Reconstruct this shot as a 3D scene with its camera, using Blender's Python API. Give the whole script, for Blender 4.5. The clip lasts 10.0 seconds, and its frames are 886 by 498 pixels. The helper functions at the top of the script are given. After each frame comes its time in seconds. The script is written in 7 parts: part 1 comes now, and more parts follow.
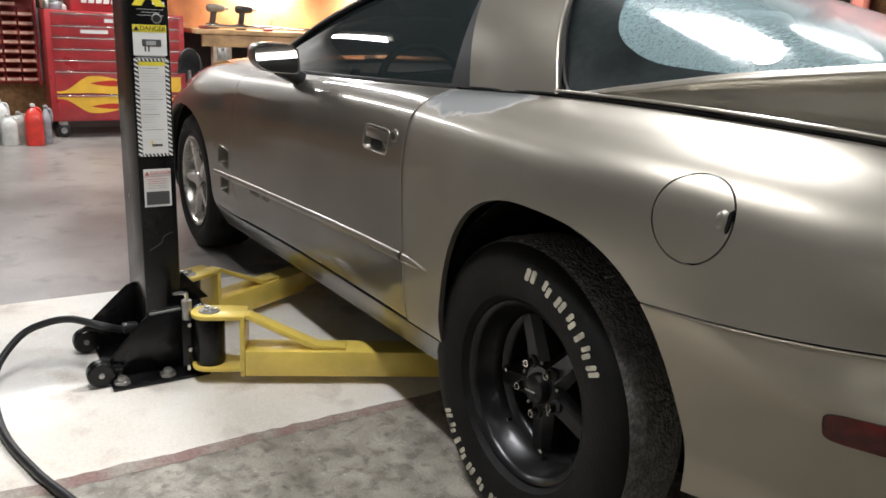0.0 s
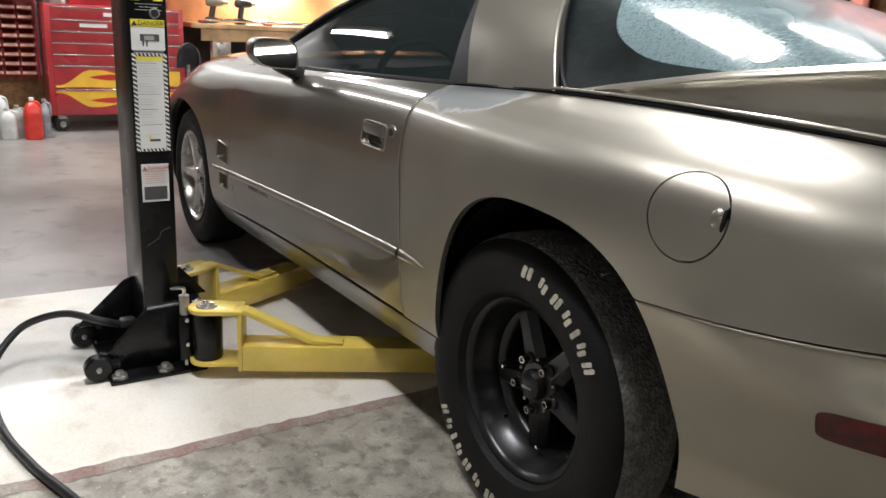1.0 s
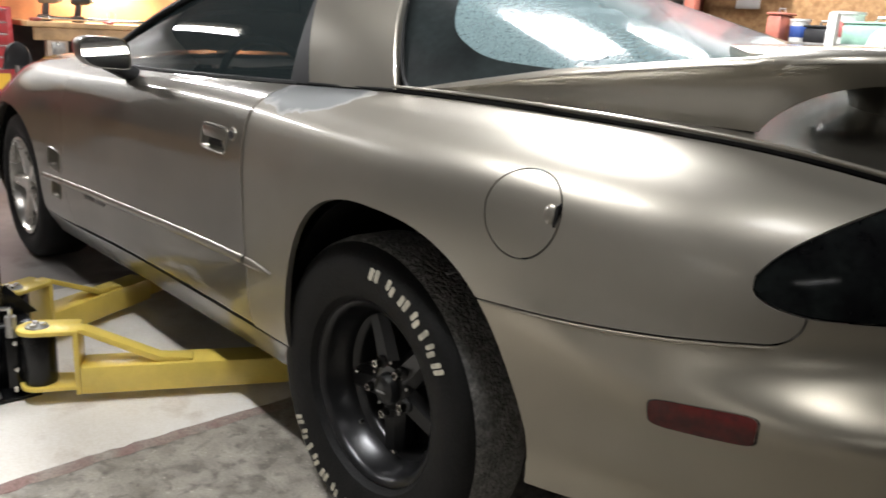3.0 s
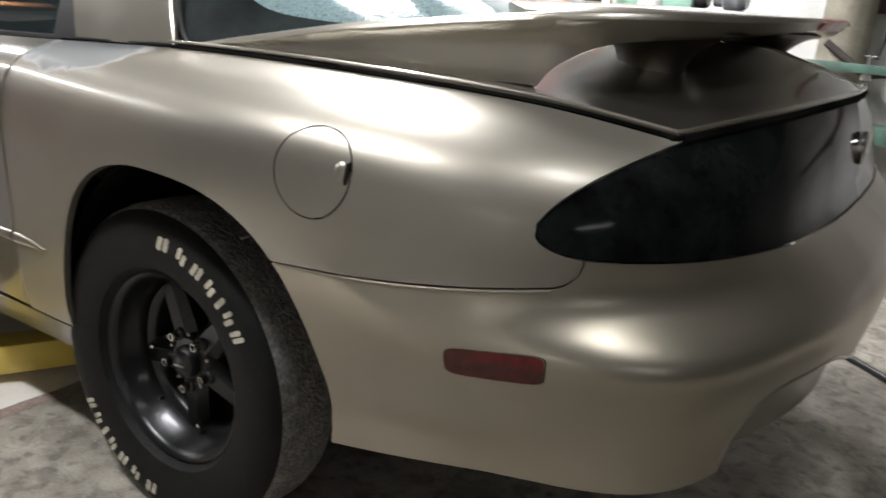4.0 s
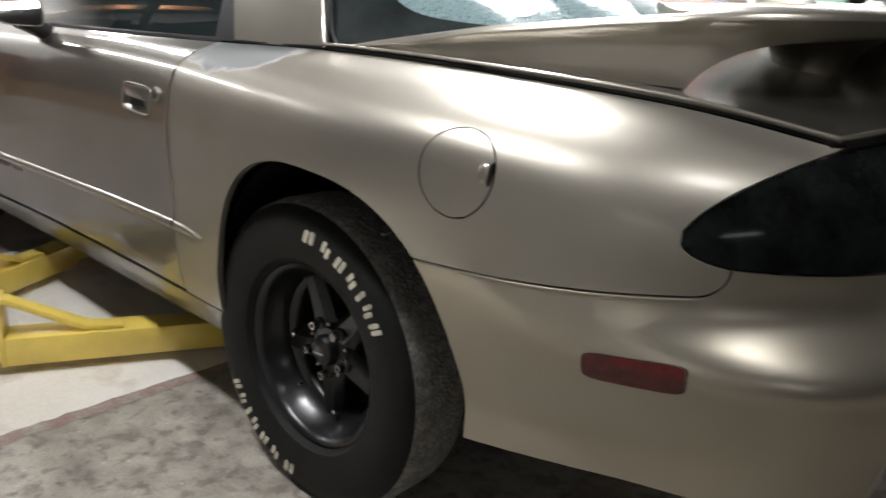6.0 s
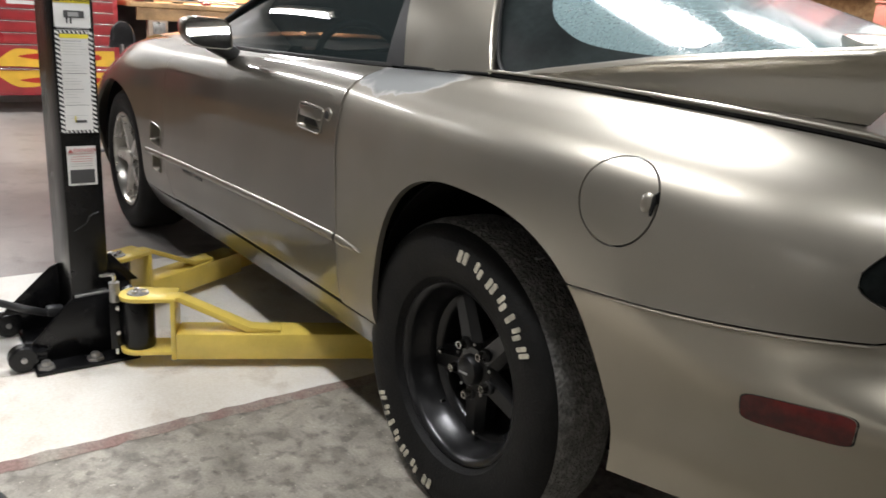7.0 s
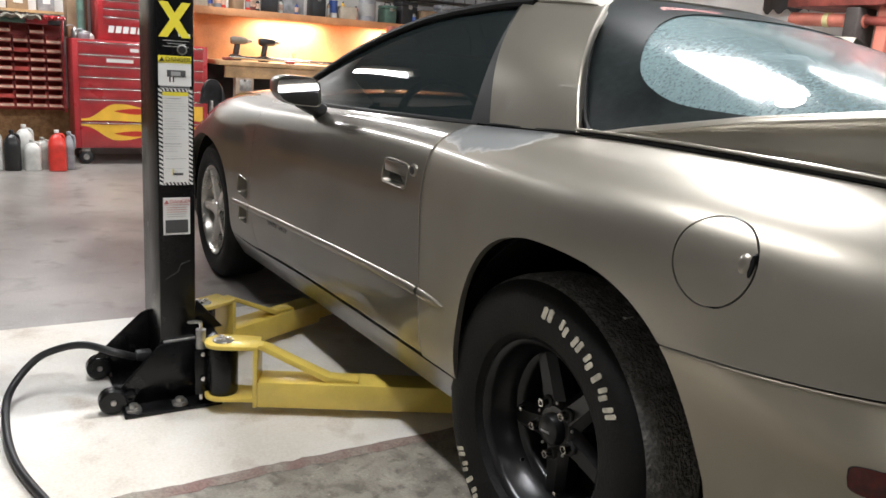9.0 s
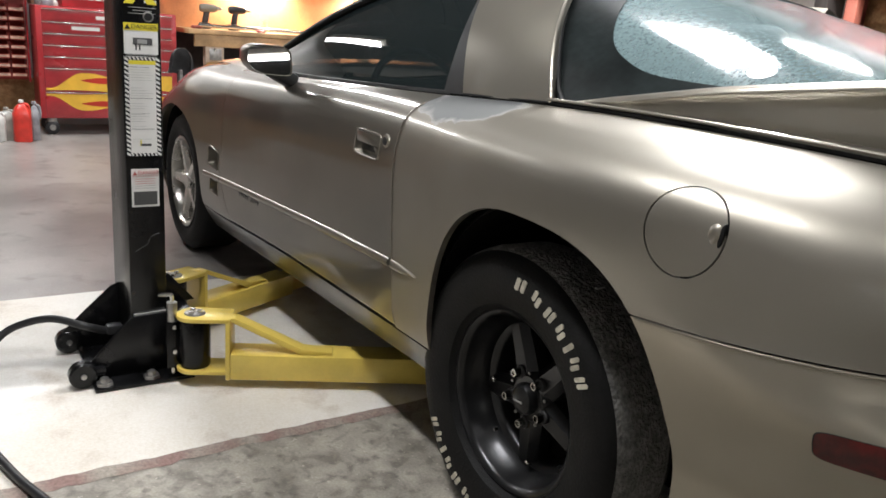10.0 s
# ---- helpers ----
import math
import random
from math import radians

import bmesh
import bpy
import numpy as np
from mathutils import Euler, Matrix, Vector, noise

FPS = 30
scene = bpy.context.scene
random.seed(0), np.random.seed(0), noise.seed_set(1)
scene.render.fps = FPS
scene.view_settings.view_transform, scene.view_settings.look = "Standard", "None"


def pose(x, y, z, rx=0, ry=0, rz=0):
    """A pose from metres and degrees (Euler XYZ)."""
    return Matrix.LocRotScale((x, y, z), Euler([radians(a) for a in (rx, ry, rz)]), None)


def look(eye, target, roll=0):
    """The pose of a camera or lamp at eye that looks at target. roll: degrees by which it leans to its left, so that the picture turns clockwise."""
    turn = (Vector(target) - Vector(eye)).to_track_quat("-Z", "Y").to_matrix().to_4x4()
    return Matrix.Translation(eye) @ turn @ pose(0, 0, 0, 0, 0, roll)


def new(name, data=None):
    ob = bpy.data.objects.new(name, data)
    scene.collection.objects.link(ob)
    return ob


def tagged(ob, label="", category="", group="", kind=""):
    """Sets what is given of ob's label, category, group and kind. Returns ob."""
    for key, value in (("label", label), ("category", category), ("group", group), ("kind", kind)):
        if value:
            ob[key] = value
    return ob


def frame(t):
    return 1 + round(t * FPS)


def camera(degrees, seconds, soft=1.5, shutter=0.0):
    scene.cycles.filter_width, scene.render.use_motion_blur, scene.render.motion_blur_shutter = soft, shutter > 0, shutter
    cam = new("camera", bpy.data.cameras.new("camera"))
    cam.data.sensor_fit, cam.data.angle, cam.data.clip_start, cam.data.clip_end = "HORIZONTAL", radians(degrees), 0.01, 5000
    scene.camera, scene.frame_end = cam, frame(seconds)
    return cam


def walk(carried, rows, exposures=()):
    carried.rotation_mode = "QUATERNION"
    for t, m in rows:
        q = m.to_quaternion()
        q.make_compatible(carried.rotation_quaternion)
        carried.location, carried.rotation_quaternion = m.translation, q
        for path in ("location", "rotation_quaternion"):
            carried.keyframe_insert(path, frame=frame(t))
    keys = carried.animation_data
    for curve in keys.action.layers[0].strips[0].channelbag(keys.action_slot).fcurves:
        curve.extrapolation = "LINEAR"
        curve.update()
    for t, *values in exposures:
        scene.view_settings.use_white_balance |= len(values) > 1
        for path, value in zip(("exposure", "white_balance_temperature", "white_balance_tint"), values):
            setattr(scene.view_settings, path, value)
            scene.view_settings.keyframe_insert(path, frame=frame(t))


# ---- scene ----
import functools

# Garage: x runs towards the car's nose, y to its left side, z up; the rear axle is at x = 0.
cam = camera(58.70, 10.0, soft=1.6, shutter=0.4)
PATH = [
    (0, (-1.241, 1.867, 1.106), (0.382, 0.833, 0.560), 2.88),
    (0.5, (-1.246, 1.865, 1.109), (0.379, 0.838, 0.557), 3.28),
    (1, (-1.245, 1.863, 1.109), (0.374, 0.829, 0.552), 3.14),
    (1.5, (-1.241, 1.851, 1.111), (0.372, 0.818, 0.535), 3.10),
    (2, (-1.242, 1.829, 1.108), (0.373, 0.747, 0.638), 2.44),
    (2.2, (-1.242, 1.825, 1.110), (0.344, 0.701, 0.640), 2.59),
    (3.3, (-1.256, 1.793, 1.103), (0.078, 0.404, 0.562), 3.85),
    (3.5, (-1.261, 1.788, 1.093), (-0.007, 0.321, 0.569), 4.35),
    (4, (-1.260, 1.775, 1.105), (-0.214, 0.183, 0.498), 4.40),
    (4.5, (-1.261, 1.765, 1.106), (-0.332, 0.104, 0.491), 4.51),
    (5, (-1.254, 1.776, 1.104), (-0.283, 0.145, 0.473), 4.79),
    (5.5, (-1.250, 1.782, 1.111), (-0.135, 0.251, 0.470), 3.74),
    (6, (-1.246, 1.800, 1.112), (0.039, 0.403, 0.478), 3.55),
    (6.2, (-1.245, 1.803, 1.111), (0.117, 0.480, 0.482), 3.69),
    (7.3, (-1.244, 1.851, 1.104), (0.325, 0.752, 0.529), 4.37),
    (7.5, (-1.232, 1.863, 1.106), (0.359, 0.794, 0.533), 4.58),
    (8, (-1.226, 1.874, 1.106), (0.410, 0.865, 0.553), 4.77),
    (8.5, (-1.221, 1.870, 1.112), (0.429, 0.864, 0.598), 4.14),
    (9, (-1.230, 1.868, 1.108), (0.432, 0.858, 0.642), 3.98),
    (9.5, (-1.235, 1.870, 1.105), (0.404, 0.835, 0.610), 4.36),
    (10, (-1.227, 1.861, 1.106), (0.384, 0.802, 0.575), 4.30),
]
walk(cam, [(t, look(eye, target, roll)) for t, eye, target, roll in PATH],
     exposures=[(0, 0.12), (2.2, 0.15), (3.5, 0.38), (4.5, 0.34), (5.2, 0.35), (6.0, 0.35), (7.5, 0.19), (8.5, 0.16), (10, 0.11)])

# ---- light ----
world = bpy.data.worlds.new("garage_air")
scene.world = world
world.use_nodes = True
world.node_tree.nodes["Background"].inputs[0].default_value = (0.5, 0.55, 0.6, 1)
world.node_tree.nodes["Background"].inputs[1].default_value = 0.01
CEILING = 3.0


def lamp(name, x, y, z, sx, sy, power, color, turn=0):
    d = bpy.data.lights.new(name, "AREA")
    d.shape, d.size, d.size_y, d.energy, d.color = "RECTANGLE", sx, sy, power, color
    ob = new(name, d)
    ob.matrix_world = pose(x, y, z, 0, 0, turn)
    return ob


TUBE = (0.98, 0.985, 1.01)
# place of each ceiling fixture: x, y, length along x, length along y, watts, turn
# (-2.2, 5.1) is an added fill lamp; (-1.42, 1.2) is added for the bumper highlight.
FIXTURES = [(0.91, -0.54, 0.28, 0.92, 134, 0), (1.22, -2.55, 0.22, 0.85, 100, 0), (0.55, 1.70, 1.3, 0.16, 51, 0), (5.6, -0.25, 1.8, 0.24, 32, 0),
            (5.75, 1.6, 1.75, 0.22, 75, -23), (-2.2, 5.1, 1.3, 0.2, 4, 0), (-4.5, 3.5, 0.03, 1.4, 5, 0), (-1.42, 1.2, 0.5, 0.44, 11.5, 0)]
for fx, fy, sx, sy, watts, turn in FIXTURES:
    lamp("ceiling_lamp_light", fx, fy, CEILING - 0.125, sx, sy, watts, TUBE, turn)
WARM = (1.0, 0.85, 0.70)
for by in (-1.0, -2.25):
    lamp("bench_lamp_light", 6.72, by, 1.385, 0.1, 0.62, 27, WARM)


# ---- materials ----
def material(name, color, rough=0.5, metal=0.0, coat=0.0, vary=0.12, scale=6.0, fine=80.0, bump=0.0, coat_rough=0.05, second=None, rvary=0.08, detail=6.0, spec=0.5):
    """Principled surface with blotches at one scale and grain at another; second: the colour the blotches go to."""
    m = bpy.data.materials.new(name)
    m.use_nodes = True
    nt = m.node_tree
    n, l = nt.nodes, nt.links
    p = n["Principled BSDF"]
    co = n.new("ShaderNodeTexCoord")
    big = n.new("ShaderNodeTexNoise")
    big.inputs["Scale"].default_value, big.inputs["Detail"].default_value = scale, detail
    small = n.new("ShaderNodeTexNoise")
    small.inputs["Scale"].default_value, small.inputs["Detail"].default_value = fine, 3
    l.new(co.outputs["Object"], big.inputs["Vector"])
    l.new(co.outputs["Object"], small.inputs["Vector"])
    ramp = n.new("ShaderNodeValToRGB")
    c2 = second or tuple(c * (1 - 2 * vary) for c in color)
    c1 = color if second else tuple(min(1, c * (1 + vary)) for c in color)
    ramp.color_ramp.elements[0].position, ramp.color_ramp.elements[1].position = 0.38, 0.64
    ramp.color_ramp.elements[0].color, ramp.color_ramp.elements[1].color = (*c1, 1), (*c2, 1)
    l.new(big.outputs[0], ramp.inputs[0])
    mix = n.new("ShaderNodeMix")
    mix.data_type, mix.blend_type = "RGBA", "OVERLAY"
    mix.inputs[0].default_value = min(1, vary * 1.5)
    l.new(ramp.outputs[0], mix.inputs[6])
    l.new(small.outputs[0], mix.inputs[7])
    l.new(mix.outputs[2], p.inputs["Base Color"])
    r = n.new("ShaderNodeMapRange")
    r.inputs[3].default_value, r.inputs[4].default_value = max(0.02, rough - rvary), min(1, rough + rvary)
    l.new(big.outputs[0], r.inputs[0])
    l.new(r.outputs[0], p.inputs["Roughness"])
    p.inputs["Metallic"].default_value = metal
    p.inputs["Specular IOR Level"].default_value = spec
    p.inputs["Coat Weight"].default_value, p.inputs["Coat Roughness"].default_value = coat, coat_rough
    if bump:
        b = n.new("ShaderNodeBump")
        b.inputs["Strength"].default_value, b.inputs["Distance"].default_value = bump, 0.004
        l.new(small.outputs[0], b.inputs["Height"])
        l.new(b.outputs[0], p.inputs["Normal"])
    return m


def pane(name, color, rough, film=0.0):
    """Thin sheet of glass: tinted see-through, mirror gloss by Fresnel, and a streaky film of dust."""
    m = bpy.data.materials.new(name)
    m.use_nodes = True
    n, l = m.node_tree.nodes, m.node_tree.links
    n.remove(n["Principled BSDF"])
    clear, gloss, mix, fres = n.new("ShaderNodeBsdfTransparent"), n.new("ShaderNodeBsdfGlossy"), n.new("ShaderNodeMixShader"), n.new("ShaderNodeFresnel")
    clear.inputs["Color"].default_value = (*color, 1)
    gloss.inputs["Roughness"].default_value = rough
    fres.inputs["IOR"].default_value = 1.5
    l.new(fres.outputs[0], mix.inputs[0])
    l.new(clear.outputs[0], mix.inputs[1])
    if film:
        dust, add, co, streak, amount = n.new("ShaderNodeBsdfDiffuse"), n.new("ShaderNodeMixShader"), n.new("ShaderNodeTexCoord"), n.new("ShaderNodeTexNoise"), n.new("ShaderNodeMapRange")
        wide = n.new("ShaderNodeMapping")
        wide.inputs["Scale"].default_value = (42.0, 6.0, 42.0)
        streak.inputs["Scale"].default_value, streak.inputs["Detail"].default_value = 5.0, 15
        amount.inputs[1].default_value, amount.inputs[2].default_value = 0.35, 0.7
        amount.inputs[3].default_value, amount.inputs[4].default_value = film * 0.8, film * 1.16
        dust.inputs["Color"].default_value = (0.46, 0.64, 0.66, 1)
        l.new(co.outputs["Object"], wide.inputs[0])
        l.new(wide.outputs[0], streak.inputs["Vector"])
        l.new(streak.outputs[0], amount.inputs[0])
        l.new(amount.outputs[0], add.inputs[0])
        l.new(clear.outputs[0], add.inputs[1])
        l.new(dust.outputs[0], add.inputs[2])
        l.new(add.outputs[0], mix.inputs[1])
    l.new(gloss.outputs[0], mix.inputs[2])
    l.new(mix.outputs[0], n["Material Output"].inputs[0])
    return m


def glowing(name, color, strength):
    m = bpy.data.materials.new(name)
    m.use_nodes = True
    p = m.node_tree.nodes["Principled BSDF"]
    p.inputs["Base Color"].default_value = (*color, 1)
    p.inputs["Emission Color"].default_value = (*color, 1)
    p.inputs["Emission Strength"].default_value = strength
    return m


def car_paint(name, color, rough, clear, haze_low, haze_high, spot=None):
    """Metallic paint under a smudged clear coat; round a spot the coat has peeled off in a ragged patch."""
    m = material(name, color, rough, 0.82, clear, 0.035, 3.0, 900.0, coat_rough=0.05, rvary=0.05, detail=9.0)
    n, l = m.node_tree.nodes, m.node_tree.links
    p = n["Principled BSDF"]
    tone, gloss = p.inputs["Base Color"].links[0].from_socket, p.inputs["Roughness"].links[0].from_socket
    co = n.new("ShaderNodeTexCoord")
    smudge = n.new("ShaderNodeTexNoise")
    smudge.inputs["Scale"].default_value, smudge.inputs["Detail"].default_value = 5.0, 8
    haze = n.new("ShaderNodeMapRange")
    haze.inputs[1].default_value, haze.inputs[2].default_value, haze.inputs[3].default_value, haze.inputs[4].default_value = 0.4, 0.75, haze_low, haze_high
    l.new(co.outputs["Object"], smudge.inputs["Vector"])
    l.new(smudge.outputs[0], haze.inputs[0])
    l.new(haze.outputs[0], p.inputs["Coat Roughness"])
    if spot is None:
        return m
    # ragged oval: distance from a spot, bent by noise
    ragged = n.new("ShaderNodeTexNoise")
    ragged.inputs["Scale"].default_value, ragged.inputs["Detail"].default_value = 9.0, 7
    off, stretch, size = n.new("ShaderNodeVectorMath"), n.new("ShaderNodeVectorMath"), n.new("ShaderNodeVectorMath")
    off.operation, stretch.operation, size.operation = "SUBTRACT", "MULTIPLY", "LENGTH"
    off.inputs[1].default_value, stretch.inputs[1].default_value = spot, (4.8, 9.5, 11.0)
    bend, edge = n.new("ShaderNodeMath"), n.new("ShaderNodeMath")
    bend.operation, bend.inputs[1].default_value = "MULTIPLY_ADD", 1.5
    edge.operation, edge.inputs[1].default_value = "SUBTRACT", 0.75
    l.new(co.outputs["Object"], ragged.inputs["Vector"])
    l.new(co.outputs["Object"], off.inputs[0])
    l.new(off.outputs[0], stretch.inputs[0])
    l.new(stretch.outputs[0], size.inputs[0])
    l.new(ragged.outputs[0], bend.inputs[0])
    l.new(size.outputs["Value"], bend.inputs[2])
    l.new(bend.outputs[0], edge.inputs[0])
    bare = n.new("ShaderNodeMapRange")
    bare.inputs[1].default_value, bare.inputs[2].default_value, bare.inputs[3].default_value, bare.inputs[4].default_value = 0.97, 1.0, 1.0, 0.0
    l.new(edge.outputs[0], bare.inputs[0])
    rim = n.new("ShaderNodeValToRGB")  # pale flaking edge round the patch
    rim.color_ramp.elements[0].position, rim.color_ramp.elements[1].position = 0.82, 0.97
    rim.color_ramp.elements[0].color, rim.color_ramp.elements[1].color = (0.20, 0.205, 0.205, 1), (0.40, 0.39, 0.37, 1)
    l.new(edge.outputs[0], rim.inputs[0])
    mix = n.new("ShaderNodeMix")
    mix.data_type = "RGBA"
    l.new(bare.outputs[0], mix.inputs[0])
    l.new(tone, mix.inputs[6])
    l.new(rim.outputs[0], mix.inputs[7])
    l.new(mix.outputs[2], p.inputs["Base Color"])
    dull, coat = n.new("ShaderNodeMath"), n.new("ShaderNodeMapRange")
    dull.operation, dull.inputs[1].default_value = "MULTIPLY_ADD", 0.16
    l.new(bare.outputs[0], dull.inputs[0])
    l.new(gloss, dull.inputs[2])
    l.new(dull.outputs[0], p.inputs["Roughness"])
    coat.inputs[3].default_value, coat.inputs[4].default_value = clear, 0.05
    l.new(bare.outputs[0], coat.inputs[0])
    l.new(coat.outputs[0], p.inputs["Coat Weight"])
    return m


# Same pewter, base darkened: the side's dark reflections are put into the colour.
PAINT_SIDE = car_paint("glossy_dimmed_side_paint", (0.200, 0.184, 0.152), 0.36, 1.0, 0.04, 0.12)
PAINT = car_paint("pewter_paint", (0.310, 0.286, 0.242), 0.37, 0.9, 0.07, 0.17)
# Sill base darkened for its shade under the door, and for grime.
PAINT_SILL = car_paint("shaded_grimy_sill_paint", (0.105, 0.096, 0.077), 0.40, 0.7, 0.08, 0.22)
# Deck and pedestals: shade below the wing is put into a darker base.
PAINT_DECK = car_paint("polished_shaded_deck_paint", (0.17, 0.158, 0.132), 0.33, 1.0, 0.015, 0.05)
# Wing, pillars and deck edge: bright reflections are put into a lighter base.
PAINT_WING = car_paint("polished_bright_wing_paint", (0.36, 0.333, 0.28), 0.34, 1.0, 0.02, 0.07)
# Bumper base lightened in place of light the lamps don't give it.
PAINT_BUMPER = car_paint("brightened_bumper_paint", (0.38, 0.346, 0.280), 0.33, 0.34, 0.235, 0.25)
PAINT_WORN = car_paint("sun_worn_pewter_paint", (0.310, 0.286, 0.242), 0.42, 0.4, 0.10, 0.26, (0.345, 0.775, 0.945))
# Faint teal blotches paint in mottled reflections and smears on the lens.
BLACK_GLOSS = material("black_lens", (0.004, 0.0042, 0.0045), 0.09, 0, 0, 0.5, 13, 90, second=(0.010, 0.012, 0.0115), rvary=0.10, detail=10.0, spec=0.13)
SEAL = material("black_rubber_seal", (0.010, 0.010, 0.010), 0.45, 0, 0, 0.2, spec=0.15)
RUBBER = material("tyre_rubber", (0.006, 0.006, 0.006), 0.62, 0, 0, 0.25, 14, 160, 0.35, second=(0.011, 0.0105, 0.010), spec=0.24)
TREAD = material("scuffed_slick_tread", (0.15, 0.146, 0.137), 0.80, 0, 0, 0.5, 42, 130, 2.2, second=(0.26, 0.253, 0.235), detail=7.0)
LETTER = material("cream_tyre_paint", (0.62, 0.58, 0.47), 0.75, 0, 0, 0.15, 30, 200, 0.2)
RIM_DARK = material("gunmetal_wheel", (0.034, 0.034, 0.035), 0.30, 0.7, 0.3, 0.1, 8, 120, coat_rough=0.15)
RIM_SILVER = material("silver_wheel", (0.55, 0.53, 0.49), 0.28, 0.9, 0.4, 0.08, 8, 120)
CHROME = material("bright_steel", (0.7, 0.69, 0.66), 0.16, 1.0, 0, 0.06, 20, 200)
STEEL = material("dull_zinc_steel", (0.42, 0.41, 0.39), 0.38, 0.9, 0, 0.15, 30, 200, 0.1)
LIFT_BLACK = material("black_lift_paint", (0.007, 0.007, 0.0075), 0.24, 0, 0, 0.25, 10, 140, 0.04, spec=0.3)
LIFT_YELLOW = material("yellow_lift_paint", (0.80, 0.60, 0.12), 0.36, 0, 0.4, 0.06, 7, 120, 0.05, coat_rough=0.15)
DARK = material("dark_underside", (0.008, 0.0075, 0.007), 0.9, 0, 0, 0.3, spec=0.05)
DARK_PLASTIC = material("dark_trim_plastic", (0.02, 0.02, 0.021), 0.45, 0, 0, 0.2, 10, 300, 0.1)
TINT = pane("tinted_window_glass", (0.11, 0.12, 0.13), 0.02, 0.03)
HATCH_GLASS = pane("grey_hatch_glass", (0.55, 0.67, 0.69), 0.10, 0.34)
FRIT = material("black_glass_print", (0.015, 0.019, 0.019), 0.33, 0, 0, 0.25, 5, 60, rvary=0.05, spec=0.03)
MIRROR = material("mirror_glass", (0.75, 0.76, 0.77), 0.02, 1.0, 0, 0.01, rvary=0.0)
RED_LENS = material("red_marker_lens", (0.10, 0.006, 0.005), 0.22, 0, 0.15, 0.15, 60, 250, 0.1)
WING_RED = material("bright_red_lamp_lens", (0.50, 0.06, 0.045), 0.2, 0, 0.3, 0.1, 40, 200)
BEAM = material("dark_rusty_beam_paint", (0.085, 0.034, 0.03), 0.6, 0, 0, 0.3, 6, 90, 0.1)
CARGO = material("grey_cargo_cover", (0.34, 0.38, 0.39), 0.8, 0, 0, 0.15, 8, 90, 0.1)
INTERIOR = material("charcoal_cabin_trim", (0.035, 0.035, 0.037), 0.7, 0, 0, 0.2)
WHITE_LABEL = material("white_label", (0.74, 0.73, 0.70), 0.45, 0, 0, 0.04)
YELLOW_LABEL = material("yellow_label", (0.78, 0.66, 0.05), 0.45, 0, 0, 0.05)
BLACK_INK = material("black_ink", (0.015, 0.015, 0.015), 0.5, 0, 0, 0.1)
GREY_INK = material("grey_ink", (0.35, 0.35, 0.34), 0.5, 0, 0, 0.1)
PALE_INK = material("pale_grey_ink", (0.52, 0.52, 0.50), 0.5, 0, 0, 0.1)
RED_INK = material("faded_red_ink", (0.50, 0.13, 0.12), 0.5, 0, 0, 0.1)
DARK_GREY_INK = material("dark_grey_print", (0.07, 0.07, 0.07), 0.5, 0, 0, 0.1)
CHEST_RED = material("red_chest_paint", (0.42, 0.030, 0.036), 0.3, 0, 0.5, 0.1, 6, 90, coat_rough=0.12)
FLAME_YELLOW = material("flame_yellow_decal", (0.85, 0.50, 0.05), 0.4, 0, 0, 0.06)
FLAME_RED = material("flame_red_decal", (0.5, 0.03, 0.015), 0.4, 0, 0, 0.06)
BIN_RED = material("red_plastic_bin", (0.46, 0.060, 0.048), 0.45, 0, 0, 0.12, 8, 90)
BIN_LABEL = material("tan_bin_label", (0.70, 0.47, 0.35), 0.6, 0, 0, 0.2, 20, 90)
BENCH_WOOD = material("pine_bench_wood", (0.50, 0.31, 0.15), 0.55, 0, 0, 0.18, 5, 70, 0.15)
LEG_WOOD = material("weathered_grey_leg_wood", (0.36, 0.27, 0.20), 0.7, 0, 0, 0.2, 8, 90, 0.2)
BOARD = material("orange_hardboard", (0.60, 0.29, 0.13), 0.6, 0, 0, 0.12, 3, 60, 0.05)
OSB = material("strand_board", (0.40, 0.23, 0.10), 0.7, 0, 0, 0.3, 26, 110, 0.25, second=(0.27, 0.14, 0.055))
WALL_WHITE = material("white_wall_panel", (0.80, 0.79, 0.765), 0.6, 0, 0, 0.14, 1.6, 40, 0.06, second=(0.62, 0.61, 0.585))
DULL_WALL = material("unseen_dark_wall", (0.10, 0.10, 0.098), 0.75, 0, 0, 0.2, 1.5, 40, 0.05)
CEIL = material("grey_ceiling_board", (0.11, 0.11, 0.108), 0.8, 0, 0, 0.1)
SHELF_DARK = material("dark_shelf", (0.05, 0.04, 0.035), 0.7, 0, 0, 0.2)
JUG_WHITE = material("milky_plastic", (0.62, 0.62, 0.58), 0.4, 0, 0, 0.08, 14, 90)
JUG_CLEAR = material("grey_plastic_jug", (0.36, 0.36, 0.32), 0.35, 0, 0, 0.15, 14, 90)
JUG_RED = material("red_plastic_jug", (0.68, 0.045, 0.03), 0.35, 0, 0, 0.08, 14, 90)
JUG_BLACK = material("black_plastic_jug", (0.018, 0.018, 0.018), 0.35, 0, 0, 0.2, 14, 90)
JUG_GREY = material("grey_bottle_plastic", (0.30, 0.31, 0.33), 0.35, 0, 0, 0.15, 14, 90)
GREEN_STEEL = material("green_machine_paint", (0.10, 0.19, 0.15), 0.5, 0, 0, 0.2, 9, 90, 0.1, second=(0.06, 0.11, 0.09))
MINT = material("mint_green_paint", (0.36, 0.60, 0.48), 0.5, 0, 0, 0.12)
RUST_RED = material("rusty_red_paint", (0.26, 0.06, 0.045), 0.55, 0, 0, 0.25, 8, 90, 0.1)
SALMON = material("salmon_red_paint", (0.52, 0.17, 0.12), 0.5, 0, 0, 0.12, 8, 90)
